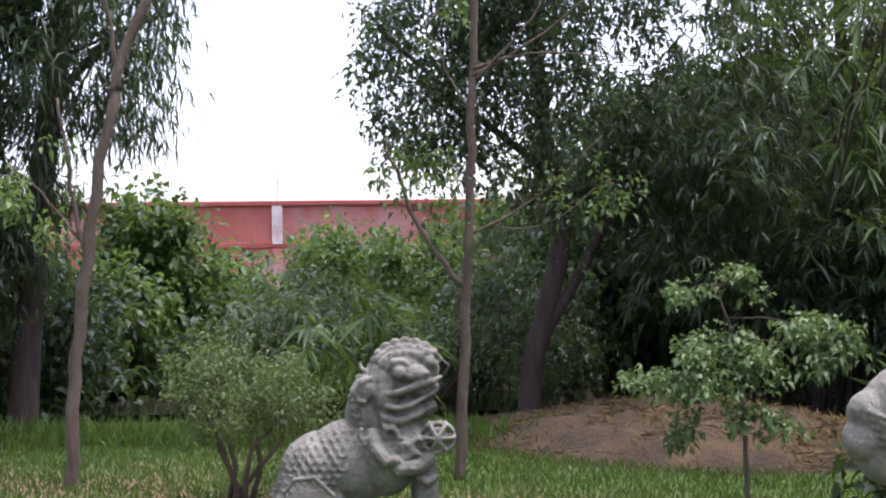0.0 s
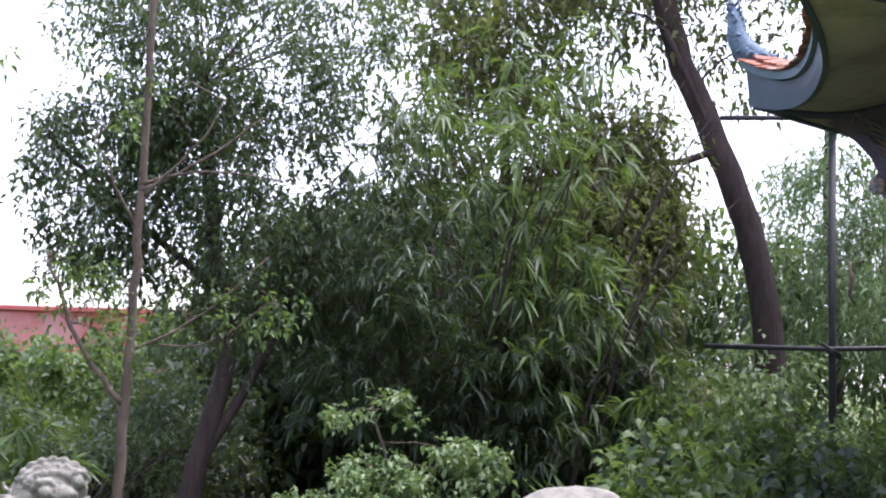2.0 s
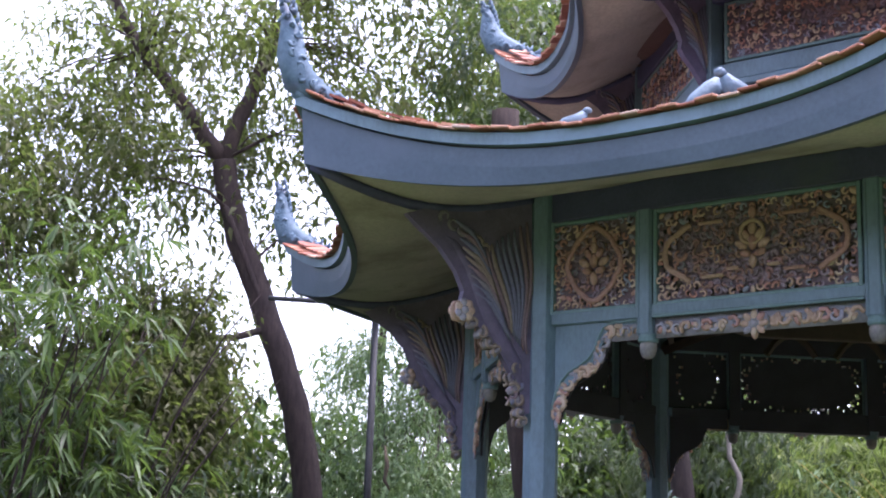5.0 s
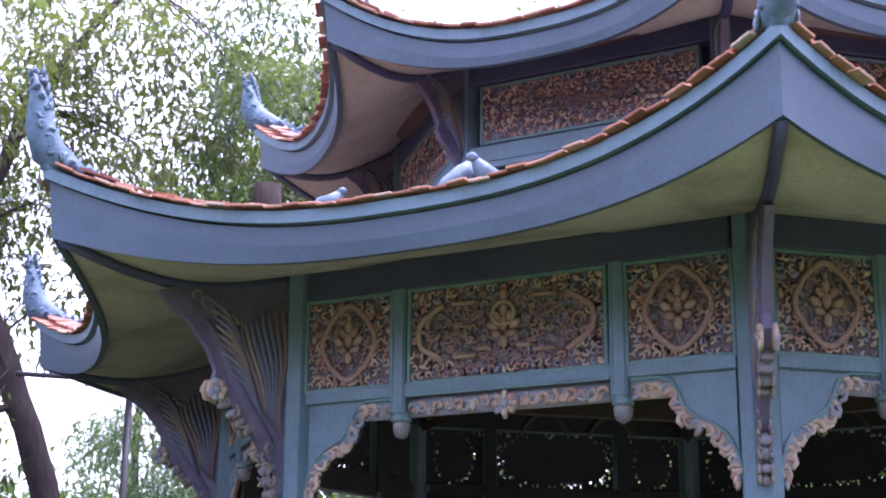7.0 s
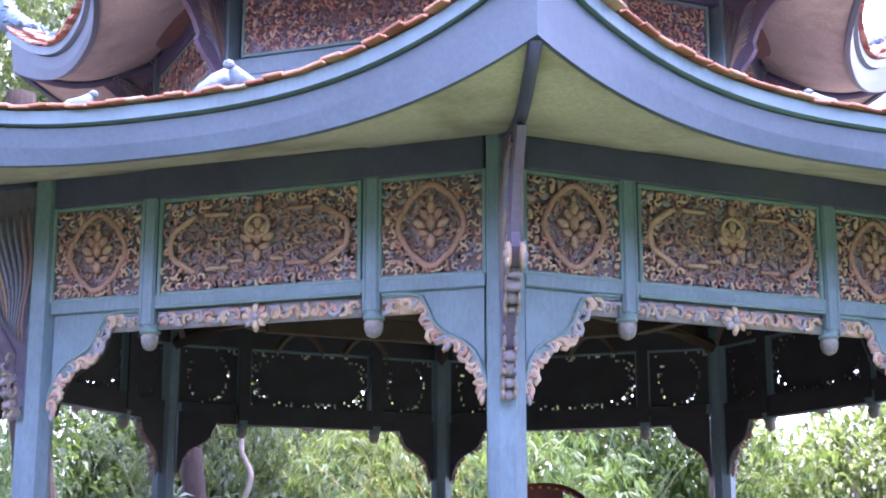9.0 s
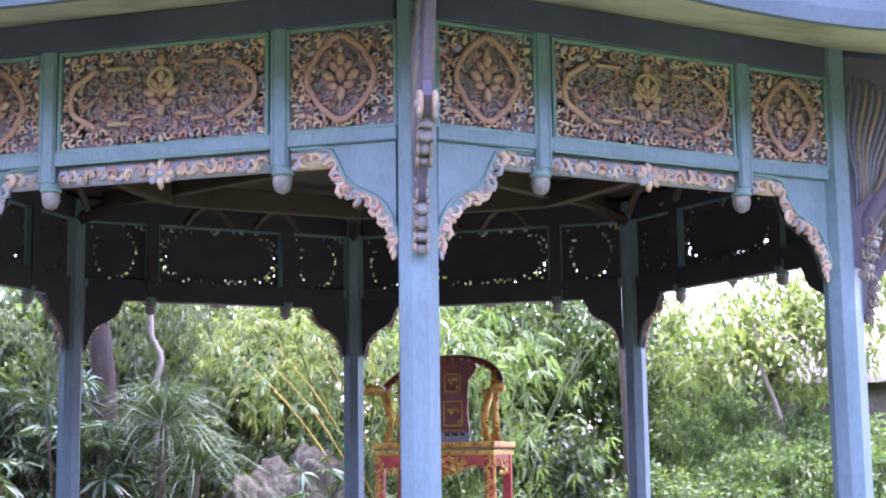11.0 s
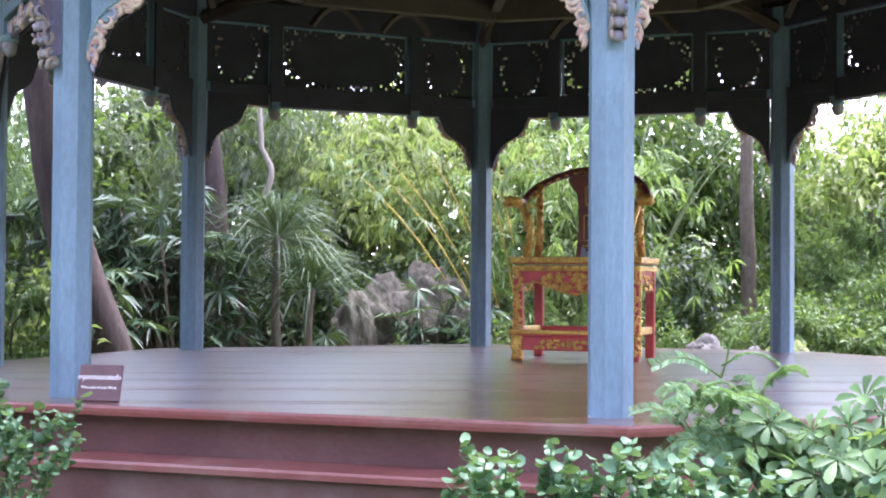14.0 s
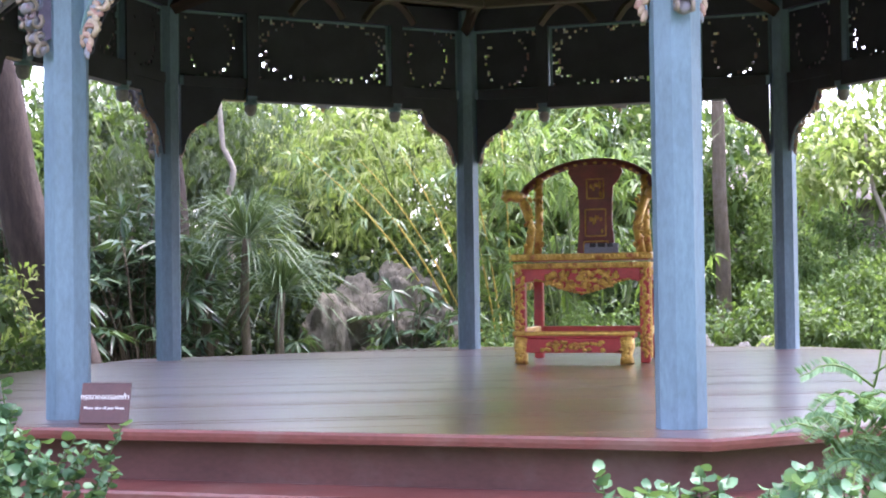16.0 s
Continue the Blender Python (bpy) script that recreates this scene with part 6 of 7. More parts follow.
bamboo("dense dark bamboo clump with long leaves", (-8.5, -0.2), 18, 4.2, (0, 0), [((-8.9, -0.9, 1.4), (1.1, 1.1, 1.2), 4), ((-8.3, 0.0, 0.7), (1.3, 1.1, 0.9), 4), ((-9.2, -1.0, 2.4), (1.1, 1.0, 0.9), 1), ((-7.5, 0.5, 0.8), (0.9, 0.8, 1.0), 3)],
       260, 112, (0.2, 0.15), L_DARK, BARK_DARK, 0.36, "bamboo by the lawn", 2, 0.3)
bamboo("bright green bamboo with arching leafy tops", (-8.0, 0.5), 12, 4.8, (0.1, 0), [((-7.7, 0.5, 2.1), (0.7, 0.6, 0.7), 2.4), ((-8.1, 0.1, 3.3), (1.3, 1.0, 0.9), 4), ((-7.4, 0.7, 1.3), (0.6, 0.5, 0.5), 1.3)],
       64, 35, (0.32, 0.12), L_MID, BARK_DARK, 0.4, "bamboo by the lawn", 3, 0.25)
bamboo("dark bamboo with broad drooping leaf sprays", (-7.6, 0.0), 10, 3.4, (0.1, 0), [((-7.5, -0.4, 1.2), (0.8, 0.7, 0.8), 3), ((-7.2, 0.4, 0.6), (0.9, 0.7, 0.6), 2), ((-7.6, -0.6, 2.7), (0.8, 0.7, 0.7), 1.4)],
       64, 28, (0.34, 0.12), L_MID, BARK_DARK, 0.34, "bamboo by the lawn", 12, 0.35)
bamboo("arching bamboo with light yellow-green leaves", (0.3, 10.2), 10, 4.6, (0, -0.4), [((-0.6, 9.4, 2.1), (1.3, 0.6, 0.9), 4), ((0.6, 9.6, 2.2), (1.2, 0.6, 0.9), 3)],
       90, 42, (0.26, 0.13), L_YELLOW, GREENC, 0.34, "bamboo behind the deck", 4, 0.35)
bamboo("drooping bamboo with broad green leaves", (2.2, 9.0), 8, 4.2, (0, -0.3), [((1.7, 8.2, 2.1), (1.2, 0.6, 0.8), 3), ((2.6, 8.6, 1.4), (1.2, 0.6, 0.9), 2), ((1.2, 8.6, 0.6), (1.2, 0.4, 0.7), 2)],
       80, 35, (0.3, 0.14), L_BRIGHT, GREENC, 0.34, "bamboo behind the deck", 5, 0.4)
bamboo("feathery grey-green bamboo with hanging leaves", (-3.4, 11.0), 14, 4.8, (0, -0.2), [((-3.2, 10.6, 2.4), (1.5, 0.7, 1.5), 4), ((-1.9, 10.6, 2.2), (0.9, 0.6, 1.5), 2), ((-4.8, 10.4, 2.0), (1.2, 0.7, 1.4), 2)],
       150, 49, (0.22, 0.1), L_GREY, GREENC, 0.4, "bamboo behind the deck", 6, 0.7)
bamboo("leafy bamboo spray beside the stone lion", (-9.2, -5.0), 3, 1.0, (-0.2, -0.3), [((-8.85, -5.4, 0.16), (0.6, 0.55, 0.26), 3)], 22, 14, (0.32, 0.16), L_MID, BARK_DARK, 0.22, "", 7, 0.3)

# trunks behind the deck
def bare_trunk(label, pts, r0, r1, bark):
    t = thing("tree", label, "tree", None, "trunks behind the deck")
    limb("trunk", smooth_path(pts, 5, 0.012, 3), r0, r1, bark, t, "", 10, 1.2)
    return t


bt = bare_trunk("dark leaning tree trunk behind the pavilion", [(-3.55, 4.5, GROUND - 0.1), (-3.85, 4.4, 0.0), (-4.25, 4.3, 1.2), (-4.52, 4.3, 2.7), (-4.75, 4.3, 4.2), (-4.8, 4.4, 6.2)], 0.26, 0.17, BARK_DARK)
foliage("crown", crown(spots_in([((-4.8, 4.6, 7.4), (1.6, 1.3, 1.2), 1)], 40), 70, 0.12, 0.42, 0.45), L_GREY, bt)
bt = bare_trunk("straight grey-brown trunk in a hedge", [(4.75, 11.2, GROUND - 0.1), (4.66, 11.1, 1.0), (4.6, 11.0, 2.4), (4.6, 11.0, 5.0)], 0.13, 0.09, BARK)
foliage("crown", crown(spots_in([((4.8, 11.3, 5.6), (2.0, 1.2, 1.4), 1)], 50), 70, 0.15, 0.42, 0.5), L_MID, bt)
bt = bare_trunk("thin pale trunk among bamboo", [(-2.6, 9.6, GROUND - 0.1), (-2.55, 9.6, 1.2), (-2.6, 9.6, 1.7), (-2.5, 9.6, 2.2), (-2.66, 9.65, 2.7), (-2.7, 9.7, 4.5)], 0.05, 0.032, BARK_PALE)
foliage("crown", crown(spots_in([((-3.1, 9.9, 5.2), (0.9, 0.8, 0.8), 1)], 20), 60, 0.13, 0.35, 0.4), L_GREY, bt)
bt = bare_trunk("thin young tree with yellow-green leaves", [(6.6, 9.3, GROUND - 0.1), (6.5, 9.2, 1.0), (6.2, 9.2, 2.0), (6.1, 9.1, 2.6)], 0.05, 0.02, BARK_PALE)
foliage("crown", crown(spots_in([((5.7, 9.2, 2.35), (1.3, 0.6, 0.6), 1), ((7.0, 9.6, 2.3), (1.3, 0.7, 0.8), 1.2), ((7.4, 9.9, 3.1), (1.9, 0.8, 0.7), 1.6)], 150), 32, 0.17, 0.4, 0.3), L_YELLOW, bt)

# palms: fans of narrow blades on stems
def fan_palm(label, c, n, height, blade, leaves, seed, spread=0.7):
    t = thing("fan_palm", label, "palm", None, "palms behind the deck")
    r = random.Random(seed)
    parts_ = []
    for i in range(n):
        a = r.uniform(0, 6.28)
        k = r.uniform(0.1, 1) ** 0.6 * spread
        tip = np.array((c[0] + k * math.cos(a), c[1] + k * math.sin(a) * 0.7, GROUND + height * r.uniform(0.3, 1.0)))
        g = Geo().tube(bend((c[0] + 0.25 * k * math.cos(a), c[1] + 0.25 * k * math.sin(a), GROUND - 0.05), tip, 0.15, 0.02, 5, i), [0.014, 0.012, 0.01, 0.008, 0.006], 4)
        part("stem", g.mesh("stem", BARK, True), t)
        m = 10
        w = np.linspace(-2.1, 2.1, m)
        out = np.array((math.cos(a) * 0.8, math.sin(a) * 0.6, r.uniform(-0.55, 0.25)))
        out /= np.linalg.norm(out)
        side = np.cross(out, unit(np.array((-math.cos(a), -math.sin(a), 0.35 + 0.5 * r.random()))[None])[0])
        side /= np.linalg.norm(side)
        way = out[None] * np.cos(w)[:, None] + side[None] * np.sin(w)[:, None] + rng.normal(0, 0.06, (m, 3))
        parts_.append(leaf_arrays(np.repeat(tip[None], m, 0), way, blade * 0.92 * rng.uniform(0.8, 1.1, m), 0.056, 0.3, 0.2))
    foliage("fronds", merge(parts_), leaves, t)


for i, (x, y, n, h, b) in enumerate(((-3.9, 7.6, 60, 2.5, 0.46), (-3.4, 7.0, 48, 1.9, 0.44), (-4.8, 7.4, 56, 2.4, 0.46), (-4.4, 6.2, 34, 1.5, 0.42), (-0.35, 8.3, 16, 1.0, 0.36), (-3.0, 7.7, 30, 1.7, 0.45), (-5.6, 7.6, 40, 2.3, 0.46))):
    fan_palm("clump of dark green fan palms with narrow drooping blades", (x, y), n, h, b, L_PALM, i + 3)

def fountain_plant(c, top, n, length, label):
    """Long thin blades arching from the head of a short trunk."""
    t = thing("fountain_plant", label, "plant", None, "palms behind the deck")
    limb("trunk", smooth_path([(c[0] + 0.05, c[1], GROUND - 0.05), (c[0] - 0.03, c[1], (GROUND + top) / 2), (c[0], c[1], top)], 4), 0.06, 0.05, BARK, t)
    a = rng.uniform(0, 6.28, n)
    up = rng.uniform(-0.3, 2.6, n)
    d0 = unit(np.stack([np.cos(a), np.sin(a), up], 1))
    base = np.array((c[0], c[1], top)) + d0 * 0.04
    ln = length * rng.uniform(0.7, 1.1, n)
    mid = base + d0 * ln[:, None] * 0.55
    d1 = unit(d0 * np.array((1, 1, 0.6)) + np.array((0, 0, -0.45)))
    v1, t1 = leaf_arrays(base, mid - base, ln * 0.62, 0.018, 0.1, 0.0)
    v2, t2 = leaf_arrays(base + d0 * ln[:, None] * 0.3, d1 * 0.6 + d0 * 0.5, ln * 0.75, 0.018, 0.1, 0.4)
    foliage("blades", merge([(v1, t1), (v2, t2)]), L_STRAP, t, "", "", "stuff")


for x, y, z, n, l in ((-2.25, 7.3, 1.2, 260, 1.05), (-1.85, 7.4, 0.55, 220, 0.95), (-2.7, 7.5, 0.8, 160, 0.9)):
    fountain_plant((x, y), z, n, l, "plant with long thin arching pale green blades")
t = thing("bamboo", "slanting golden bamboo culms with sparse leaves", "bamboo", None, "bamboo behind the deck")
r_ = random.Random(3)
tips = []
for i in range(7):
    b0, e0 = (0.7 + 0.08 * i, 8.5 + 0.05 * i, GROUND), (-1.5 + 0.42 * i + r_.uniform(-0.2, 0.2), 8.6 + r_.uniform(-0.2, 0.3), 2.4 + r_.uniform(-0.3, 0.4))
    pts = [Vector(b0).lerp(Vector(e0), k / 8) + Vector((0, 0, 0.5 * math.sin(math.pi * k / 8) * 0.7)) for k in range(9)]
    part("culm", Geo().tube(pts, [0.014, 0.014, 0.013, 0.012, 0.011, 0.009, 0.007, 0.005, 0.003], 6).mesh("culm", CULM, True), t)
    tips += [tuple(q) for q in pts[4:]]
foliage("leaves", sprays(np.array(tips), 3, 0.26, 0.15, 0.26, 6, 0.3), L_PALE, t)

for x, y, n, h in ((-0.3, 7.9, 14, 1.3), (-1.8, 7.75, 10, 0.7), (0.25, 7.8, 14, 1.0)):
    fan_palm("small palm in front of the rockery", (x, y), n, h, 0.34, L_PALM, int(n + h * 10), 0.4)

# hedges and low bushes
bush("hedge", "rounded green hedge of small leaves", [((4.6, 7.6, -0.1), (1.3, 0.6, 0.6), 3), ((6.0, 8.2, 0.1), (1.4, 0.7, 0.8), 3), ((7.6, 8.6, 0.3), (1.4, 0.8, 0.9), 2), ((6.4, 9.6, 0.9), (1.6, 0.6, 0.7), 2)], 280, 75, (0.11, 0.36), L_MID, 0.24, None, "hedge")
# deep green leaves added to give the dark, shaded gaps between the plants
bush("bush", "dark undergrowth added for the shaded gaps behind the rockery", [((-2.6, 9.2, 0.1), (1.3, 0.4, 0.8), 3), ((-0.2, 9.5, 0.2), (1.5, 0.4, 0.9), 3), ((2.6, 9.6, 0.2), (1.6, 0.4, 1.0), 3), ((-4.8, 8.8, 0.2), (1.2, 0.4, 1.0), 2)], 230, 70, (0.14, 0.4), L_DARK, 0.3)
bush("hedge", "dark green hedge of small leaves", [((1.2, 7.3, -0.3), (1.2, 0.5, 0.42), 3), ((-0.4, 7.8, -0.4), (0.6, 0.4, 0.34), 1.3), ((2.3, 7.6, -0.1), (0.7, 0.5, 0.5), 1.5)], 120, 70, (0.075, 0.42), L_MID, 0.2, None, "hedge")
bush("bush", "yellow-green bush with upright leaves", [((3.75, 5.95, -0.35), (0.3, 0.25, 0.35), 1)], 12, 22, (0.14, 0.35), L_YELLOW, 0.14)
bush("bush", "yellow-green bush in the sun", [((-4.6, 3.9, 0.1), (0.6, 0.6, 0.7), 1)], 26, 60, (0.13, 0.35), L_YELLOW, 0.22)
bush("bush", "leafy bush with bright green leaves", [((8.4, 11.0, 0.4), (2.0, 0.9, 0.8), 3), ((5.9, 11.8, 1.2), (1.0, 0.7, 1.1), 2)], 110, 70, (0.12, 0.42), L_BRIGHT, 0.33)
for i, (x, y, z, rx, rz, n, lm, sz) in enumerate(((-4.7, -3.6, -0.2, 0.5, 0.42, 34, L_MID, 0.12), (-4.2, -2.9, -0.1, 0.6, 0.5, 38, L_DARK, 0.12), (-5.2, -2.4, -0.1, 0.7, 0.55, 40, L_MID, 0.13), (-5.6, -1.0, 0.0, 0.8, 0.6, 44, L_MID, 0.12),
                                                  (-6.3, 0.6, 0.0, 0.9, 0.7, 48, L_MID, 0.11), (-5.2, 0.6, -0.1, 0.8, 0.6, 40, L_BRIGHT, 0.11), (-4.4, 2.0, 0.0, 0.9, 0.7, 50, L_MID, 0.11), (-6.4, 2.3, 0.3, 1.0, 0.9, 60, L_PALE, 0.1), (-5.1, -4.4, -0.42, 0.4, 0.26, 24, L_DARK, 0.12),
                                                  (-7.2, 1.6, 0.5, 0.8, 0.7, 40, L_BROWN, 0.09))):
    bush("bush", "low broad-leaved green garden bush" if lm != L_BROWN else "bush with dry brownish leaves", [((x, y, z), (rx, rx, rz), 1)], n, 46, (sz, 0.55), lm, 0.22, None, "bush", "bushes beside the pavilion")


def strap_plant(c, n, length, leaves, label):
    """A rosette of long upright straps."""
    t = thing("strap_plant", label, "plant")
    a = rng.uniform(0, 6.28, n)
    base = np.array((c[0], c[1], GROUND)) + np.stack([np.cos(a), np.sin(a), np.zeros(n)], 1) * 0.08
    way = np.stack([np.cos(a) * 0.8, np.sin(a) * 0.8, rng.uniform(0.7, 1.8, n)], 1)
    foliage("straps", leaf_arrays(base, way, length * rng.uniform(0.7, 1.1, n), 0.1, 0.2, 0.3), leaves, t, "", "", "stuff")


for x, y, l in ((-6.0, -1.6, 1.25), (-6.6, -1.1, 1.2), (-4.0, 1.2, 1.0), (-4.6, 1.0, 0.9), (-5.1, 1.6, 0.9)):
    strap_plant((x, y), 34, l, L_MID, "rosette of long green strap leaves")

# shrubs on the lawn
bush("shrub", "rounded small-leaved shrub on a thin trunk", [((-8.48, -6.58, -0.02), (0.42, 0.42, 0.28), 4), ((-8.62, -6.75, 0.1), (0.25, 0.25, 0.16), 1.5), ((-8.3, -6.4, -0.05), (0.3, 0.3, 0.2), 2)], 130, 50, (0.034, 0.5), L_DULL, 0.12, (-8.5, -6.6), "shrub", "", 0.0, 0.2, BARK, 5)
def layered_shrub(o, turn):
    """Thin crooked stem with flat tiers of small hanging leaves."""
    ax, ay = Vector((math.cos(turn), math.sin(turn), 0)), Vector((-math.sin(turn), math.cos(turn), 0))
    at = lambda u, v, z: Vector((o[0], o[1], z)) + ax * u + ay * v
    t = thing("shrub", "young shrub with flat tiers of pale green leaves", "shrub")
    stem = smooth_path([at(0.1, 0, GROUND - 0.05), at(0.09, 0, -0.35), at(0.07, 0.01, 0.0), at(0.03, 0, 0.3), at(-0.04, 0, 0.52), at(-0.06, 0, 0.66)], 4, 0.004, 3)
    limb("trunk", stem, 0.017, 0.005, BARK, t, "", 7, 1.3)
    spots = []
    for j, (u, v, z, w, dp, hh, n) in enumerate(((0.1, 0.0, 0.19, 0.26, 0.3, 0.06, 34), (-0.2, -0.1, 0.2, 0.14, 0.2, 0.1, 16), (0.5, 0.1, 0.34, 0.28, 0.2, 0.07, 30), (0.6, 0.0, 0.2, 0.2, 0.2, 0.07, 14), (-0.4, 0.0, 0.04, 0.24, 0.2, 0.07, 22), (-0.15, -0.1, 0.03, 0.24, 0.25, 0.09, 26),
                                            (-0.28, 0.0, -0.2, 0.1, 0.2, 0.13, 14), (0.2, -0.1, -0.16, 0.27, 0.2, 0.09, 26), (-0.22, 0.0, 0.57, 0.16, 0.1, 0.03, 9), (0.04, 0.0, 0.66, 0.12, 0.1, 0.045, 10), (0.16, 0.0, 0.56, 0.05, 0.05, 0.03, 4), (0.3, 0.0, 0.1, 0.3, 0.2, 0.05, 12), (-0.02, 0.0, 0.3, 0.2, 0.15, 0.06, 18))):
        pts = in_ball(n, at(u, v, z), (w, max(w * 0.7, dp * 0.6), hh), 0.35)[0]
        spots.append(pts)
        k = min(len(stem) - 1, max(3, int(len(stem) * (z + 0.55) / 1.25)))
        limb("limb", bend(stem[k], at(u, v, z), 0.03, 0.015, 6, j), 0.005, 0.002, BARK, t, "", 5)
    foliage("leaves", crown(np.concatenate(spots), 15, 0.046, 0.62, 0.075, 0.35, 0.1), L_TIER, t)


layered_shrub((-6.05, -4.96), math.radians(35))
# bushes by the water and under the wall
for label, balls, n, per, leaf, lm, sp in (
        ("dense bush covered with dark vines", [((-16.7, -1.6, 0.35), (1.0, 1.0, 1.2), 4), ((-15.4, -3.4, 0.0), (0.9, 0.9, 0.9), 3), ((-16.2, -2.2, 1.2), (0.6, 0.6, 0.5), 1)], 190, 75, (0.13, 0.6), L_MID, 0.3),
        ("low dark bush at the water's edge", [((-13.4, -1.8, -0.1), (1.5, 1.5, 0.55), 4), ((-12.0, -0.4, -0.1), (1.2, 1.2, 0.6), 3)], 150, 75, (0.11, 0.5), L_DARK, 0.28),
        ("leafy bush below the red wall", [((-17.0, 2.4, 0.5), (1.4, 1.6, 0.85), 4), ((-15.6, 3.8, 0.9), (1.5, 1.5, 0.9), 4), ((-18.6, 0.6, 0.2), (0.9, 0.9, 0.6), 1.5)], 210, 75, (0.14, 0.5), L_MID, 0.32),
        ("bush with light leaves beside the dark tree", [((-12.2, -2.9, 0.1), (0.9, 0.9, 0.6), 2), ((-10.9, -1.6, 0.2), (0.9, 0.9, 0.7), 2)], 90, 60, (0.09, 0.4), L_GREY, 0.26),
        ("dark bush under the weeping tree", [((-13.6, -5.2, -0.1), (0.9, 0.9, 0.6), 2), ((-14.6, -4.6, 0.3), (1.0, 1.0, 0.9), 2)], 100, 70, (0.12, 0.5), L_DARK, 0.28)):
    bush("bush", label, balls, n, per, leaf, lm, sp, None, "bush", "bushes by the pond")


# tall grass and lawn tufts
def blades(n, place, length, width, material, name, label):
    base = place(n)
    way = np.stack([rng.normal(0, 0.35, n), rng.normal(0, 0.35, n), np.ones(n)], 1)
    s = length * rng.uniform(0.5, 1.2, n)
    foliage(name, leaf_arrays(base, way, s, width, 0.2, 0.15), material, None, label, "grass", "stuff")


def lawn_place(n):
    x, y = rng.uniform(-12.5, -4.6, n), rng.uniform(-8.4, -3.4, n)
    keep = np.ones(n, bool)
    return np.stack([x, y, np.full(n, GROUND - 0.01)], 1)[keep]


blades(38000, lawn_place, 0.085, 0.012, GRASS, "lawn_grass", "short green lawn grass")
blades(5000, lambda n: np.stack([rng.normal(-15.6, 1.0, n), rng.normal(0.6, 0.9, n), np.full(n, GROUND)], 1), 1.2, 0.03, GRASS, "tall_grass", "tall wild grass by the pond")
def straw_place(n):
    a, k = rng.uniform(0, 6.28, n), rng.random(n) ** 0.6
    x, y = -8.3 + 2.5 * k * np.cos(a), -2.2 + 1.7 * k * np.sin(a)
    return np.stack([x, y, GROUND - 0.04 + 0.42 * np.maximum(0, 1 - k) ** 0.8], 1)


n_ = 9000
b_ = straw_place(n_)
foliage("straw", leaf_arrays(b_, np.stack([rng.normal(0, 1, n_), rng.normal(0, 1, n_), rng.uniform(-0.1, 0.5, n_)], 1), 0.14 * rng.uniform(0.4, 1.2, n_), 0.012, 0.1, 0.1), STRAW, None, "dry straw and clippings on the soil", "straw", "stuff")
blades(2600, lambda n: (lambda s: np.stack([-12.9 + 3.6 * s + rng.normal(0, 0.25, n), -6.4 + 3.2 * s + rng.normal(0, 0.25, n), np.full(n, GROUND)], 1))(rng.uniform(0, 1, n)), 0.3, 0.018, GRASS, "bank_grass", "ragged grass along the pond bank")

# far belt of woods, beyond the garden
def belt(pts, n, h, seed, leaves, name, label, size=0.34, per=60):
    pts = [np.array(p) for p in pts]
    sp = []
    for i in range(n):
        k = rng.integers(0, len(pts) - 1)
        t = rng.random()
        p = pts[k] * (1 - t) + pts[k + 1] * t
        hh = h * (0.75 + 0.4 * noise.noise(Vector((p[0] * 0.25, p[1] * 0.25, seed))))
        sp.append((p[0] + rng.normal(0, 0.7), p[1] + rng.normal(0, 0.7), GROUND + hh * rng.random() ** 0.8))
    foliage(name, crown(np.array(sp), per, size, 0.42, 0.75), leaves, None, label, "woods", "stuff")


belt([(-24, 5, 0), (-19, 10, 0), (-14, 13, 0), (-10, 14, 0)], 150, 1.7, 1, L_MID, "far_woods", "low woods under the far wall")
belt([(-13.5, 8, 0), (-10, 9.5, 0), (-7, 11.5, 0), (-4, 13.5, 0)], 360, 4.6, 2, L_MID, "far_woods", "green woods beyond the garden", 0.22)
belt([(-7, 13.4, 0), (-4, 13.6, 0), (-1.5, 13.4, 0)], 240, 6.4, 3, L_GREY, "far_woods", "grey-green woods behind the pavilion", 0.24)
belt([(-2, 13.2, 0), (1, 13.4, 0), (4.5, 13.8, 0)], 240, 6.4, 5, L_YELLOW, "far_woods", "light yellow-green woods behind the pavilion", 0.24)
belt([(2, 12.6, 0), (5, 13.4, 0), (7.0, 13.6, 0)], 150, 5.2, 6, L_MID, "far_woods", "green woods behind the pavilion", 0.22)
belt([(6, 13.4, 0), (10, 13.8, 0), (15, 13, 0)], 230, 2.5, 7, L_MID, "far_woods", "low green woods in front of the hut", 0.2)
belt([(-5, 15, 0), (1, 15.5, 0), (5, 16, 0)], 260, 7.2, 8, L_MID, "far_woods", "green woods behind the pavilion", 0.28)
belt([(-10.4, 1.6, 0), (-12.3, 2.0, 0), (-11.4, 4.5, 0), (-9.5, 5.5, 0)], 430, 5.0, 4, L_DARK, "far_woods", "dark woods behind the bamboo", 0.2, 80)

# Added unseen belt behind the camera: keeps low sky light off back columns.
belt([(-26, -17, 0), (-14, -22, 0), (0, -23, 0), (14, -21, 0), (22, -12, 0), (24, 2, 0)], 900, 9.0, 9, L_DARK, "far_woods", "unseen trees added behind the camera to cut low sky light", 0.5, 60)


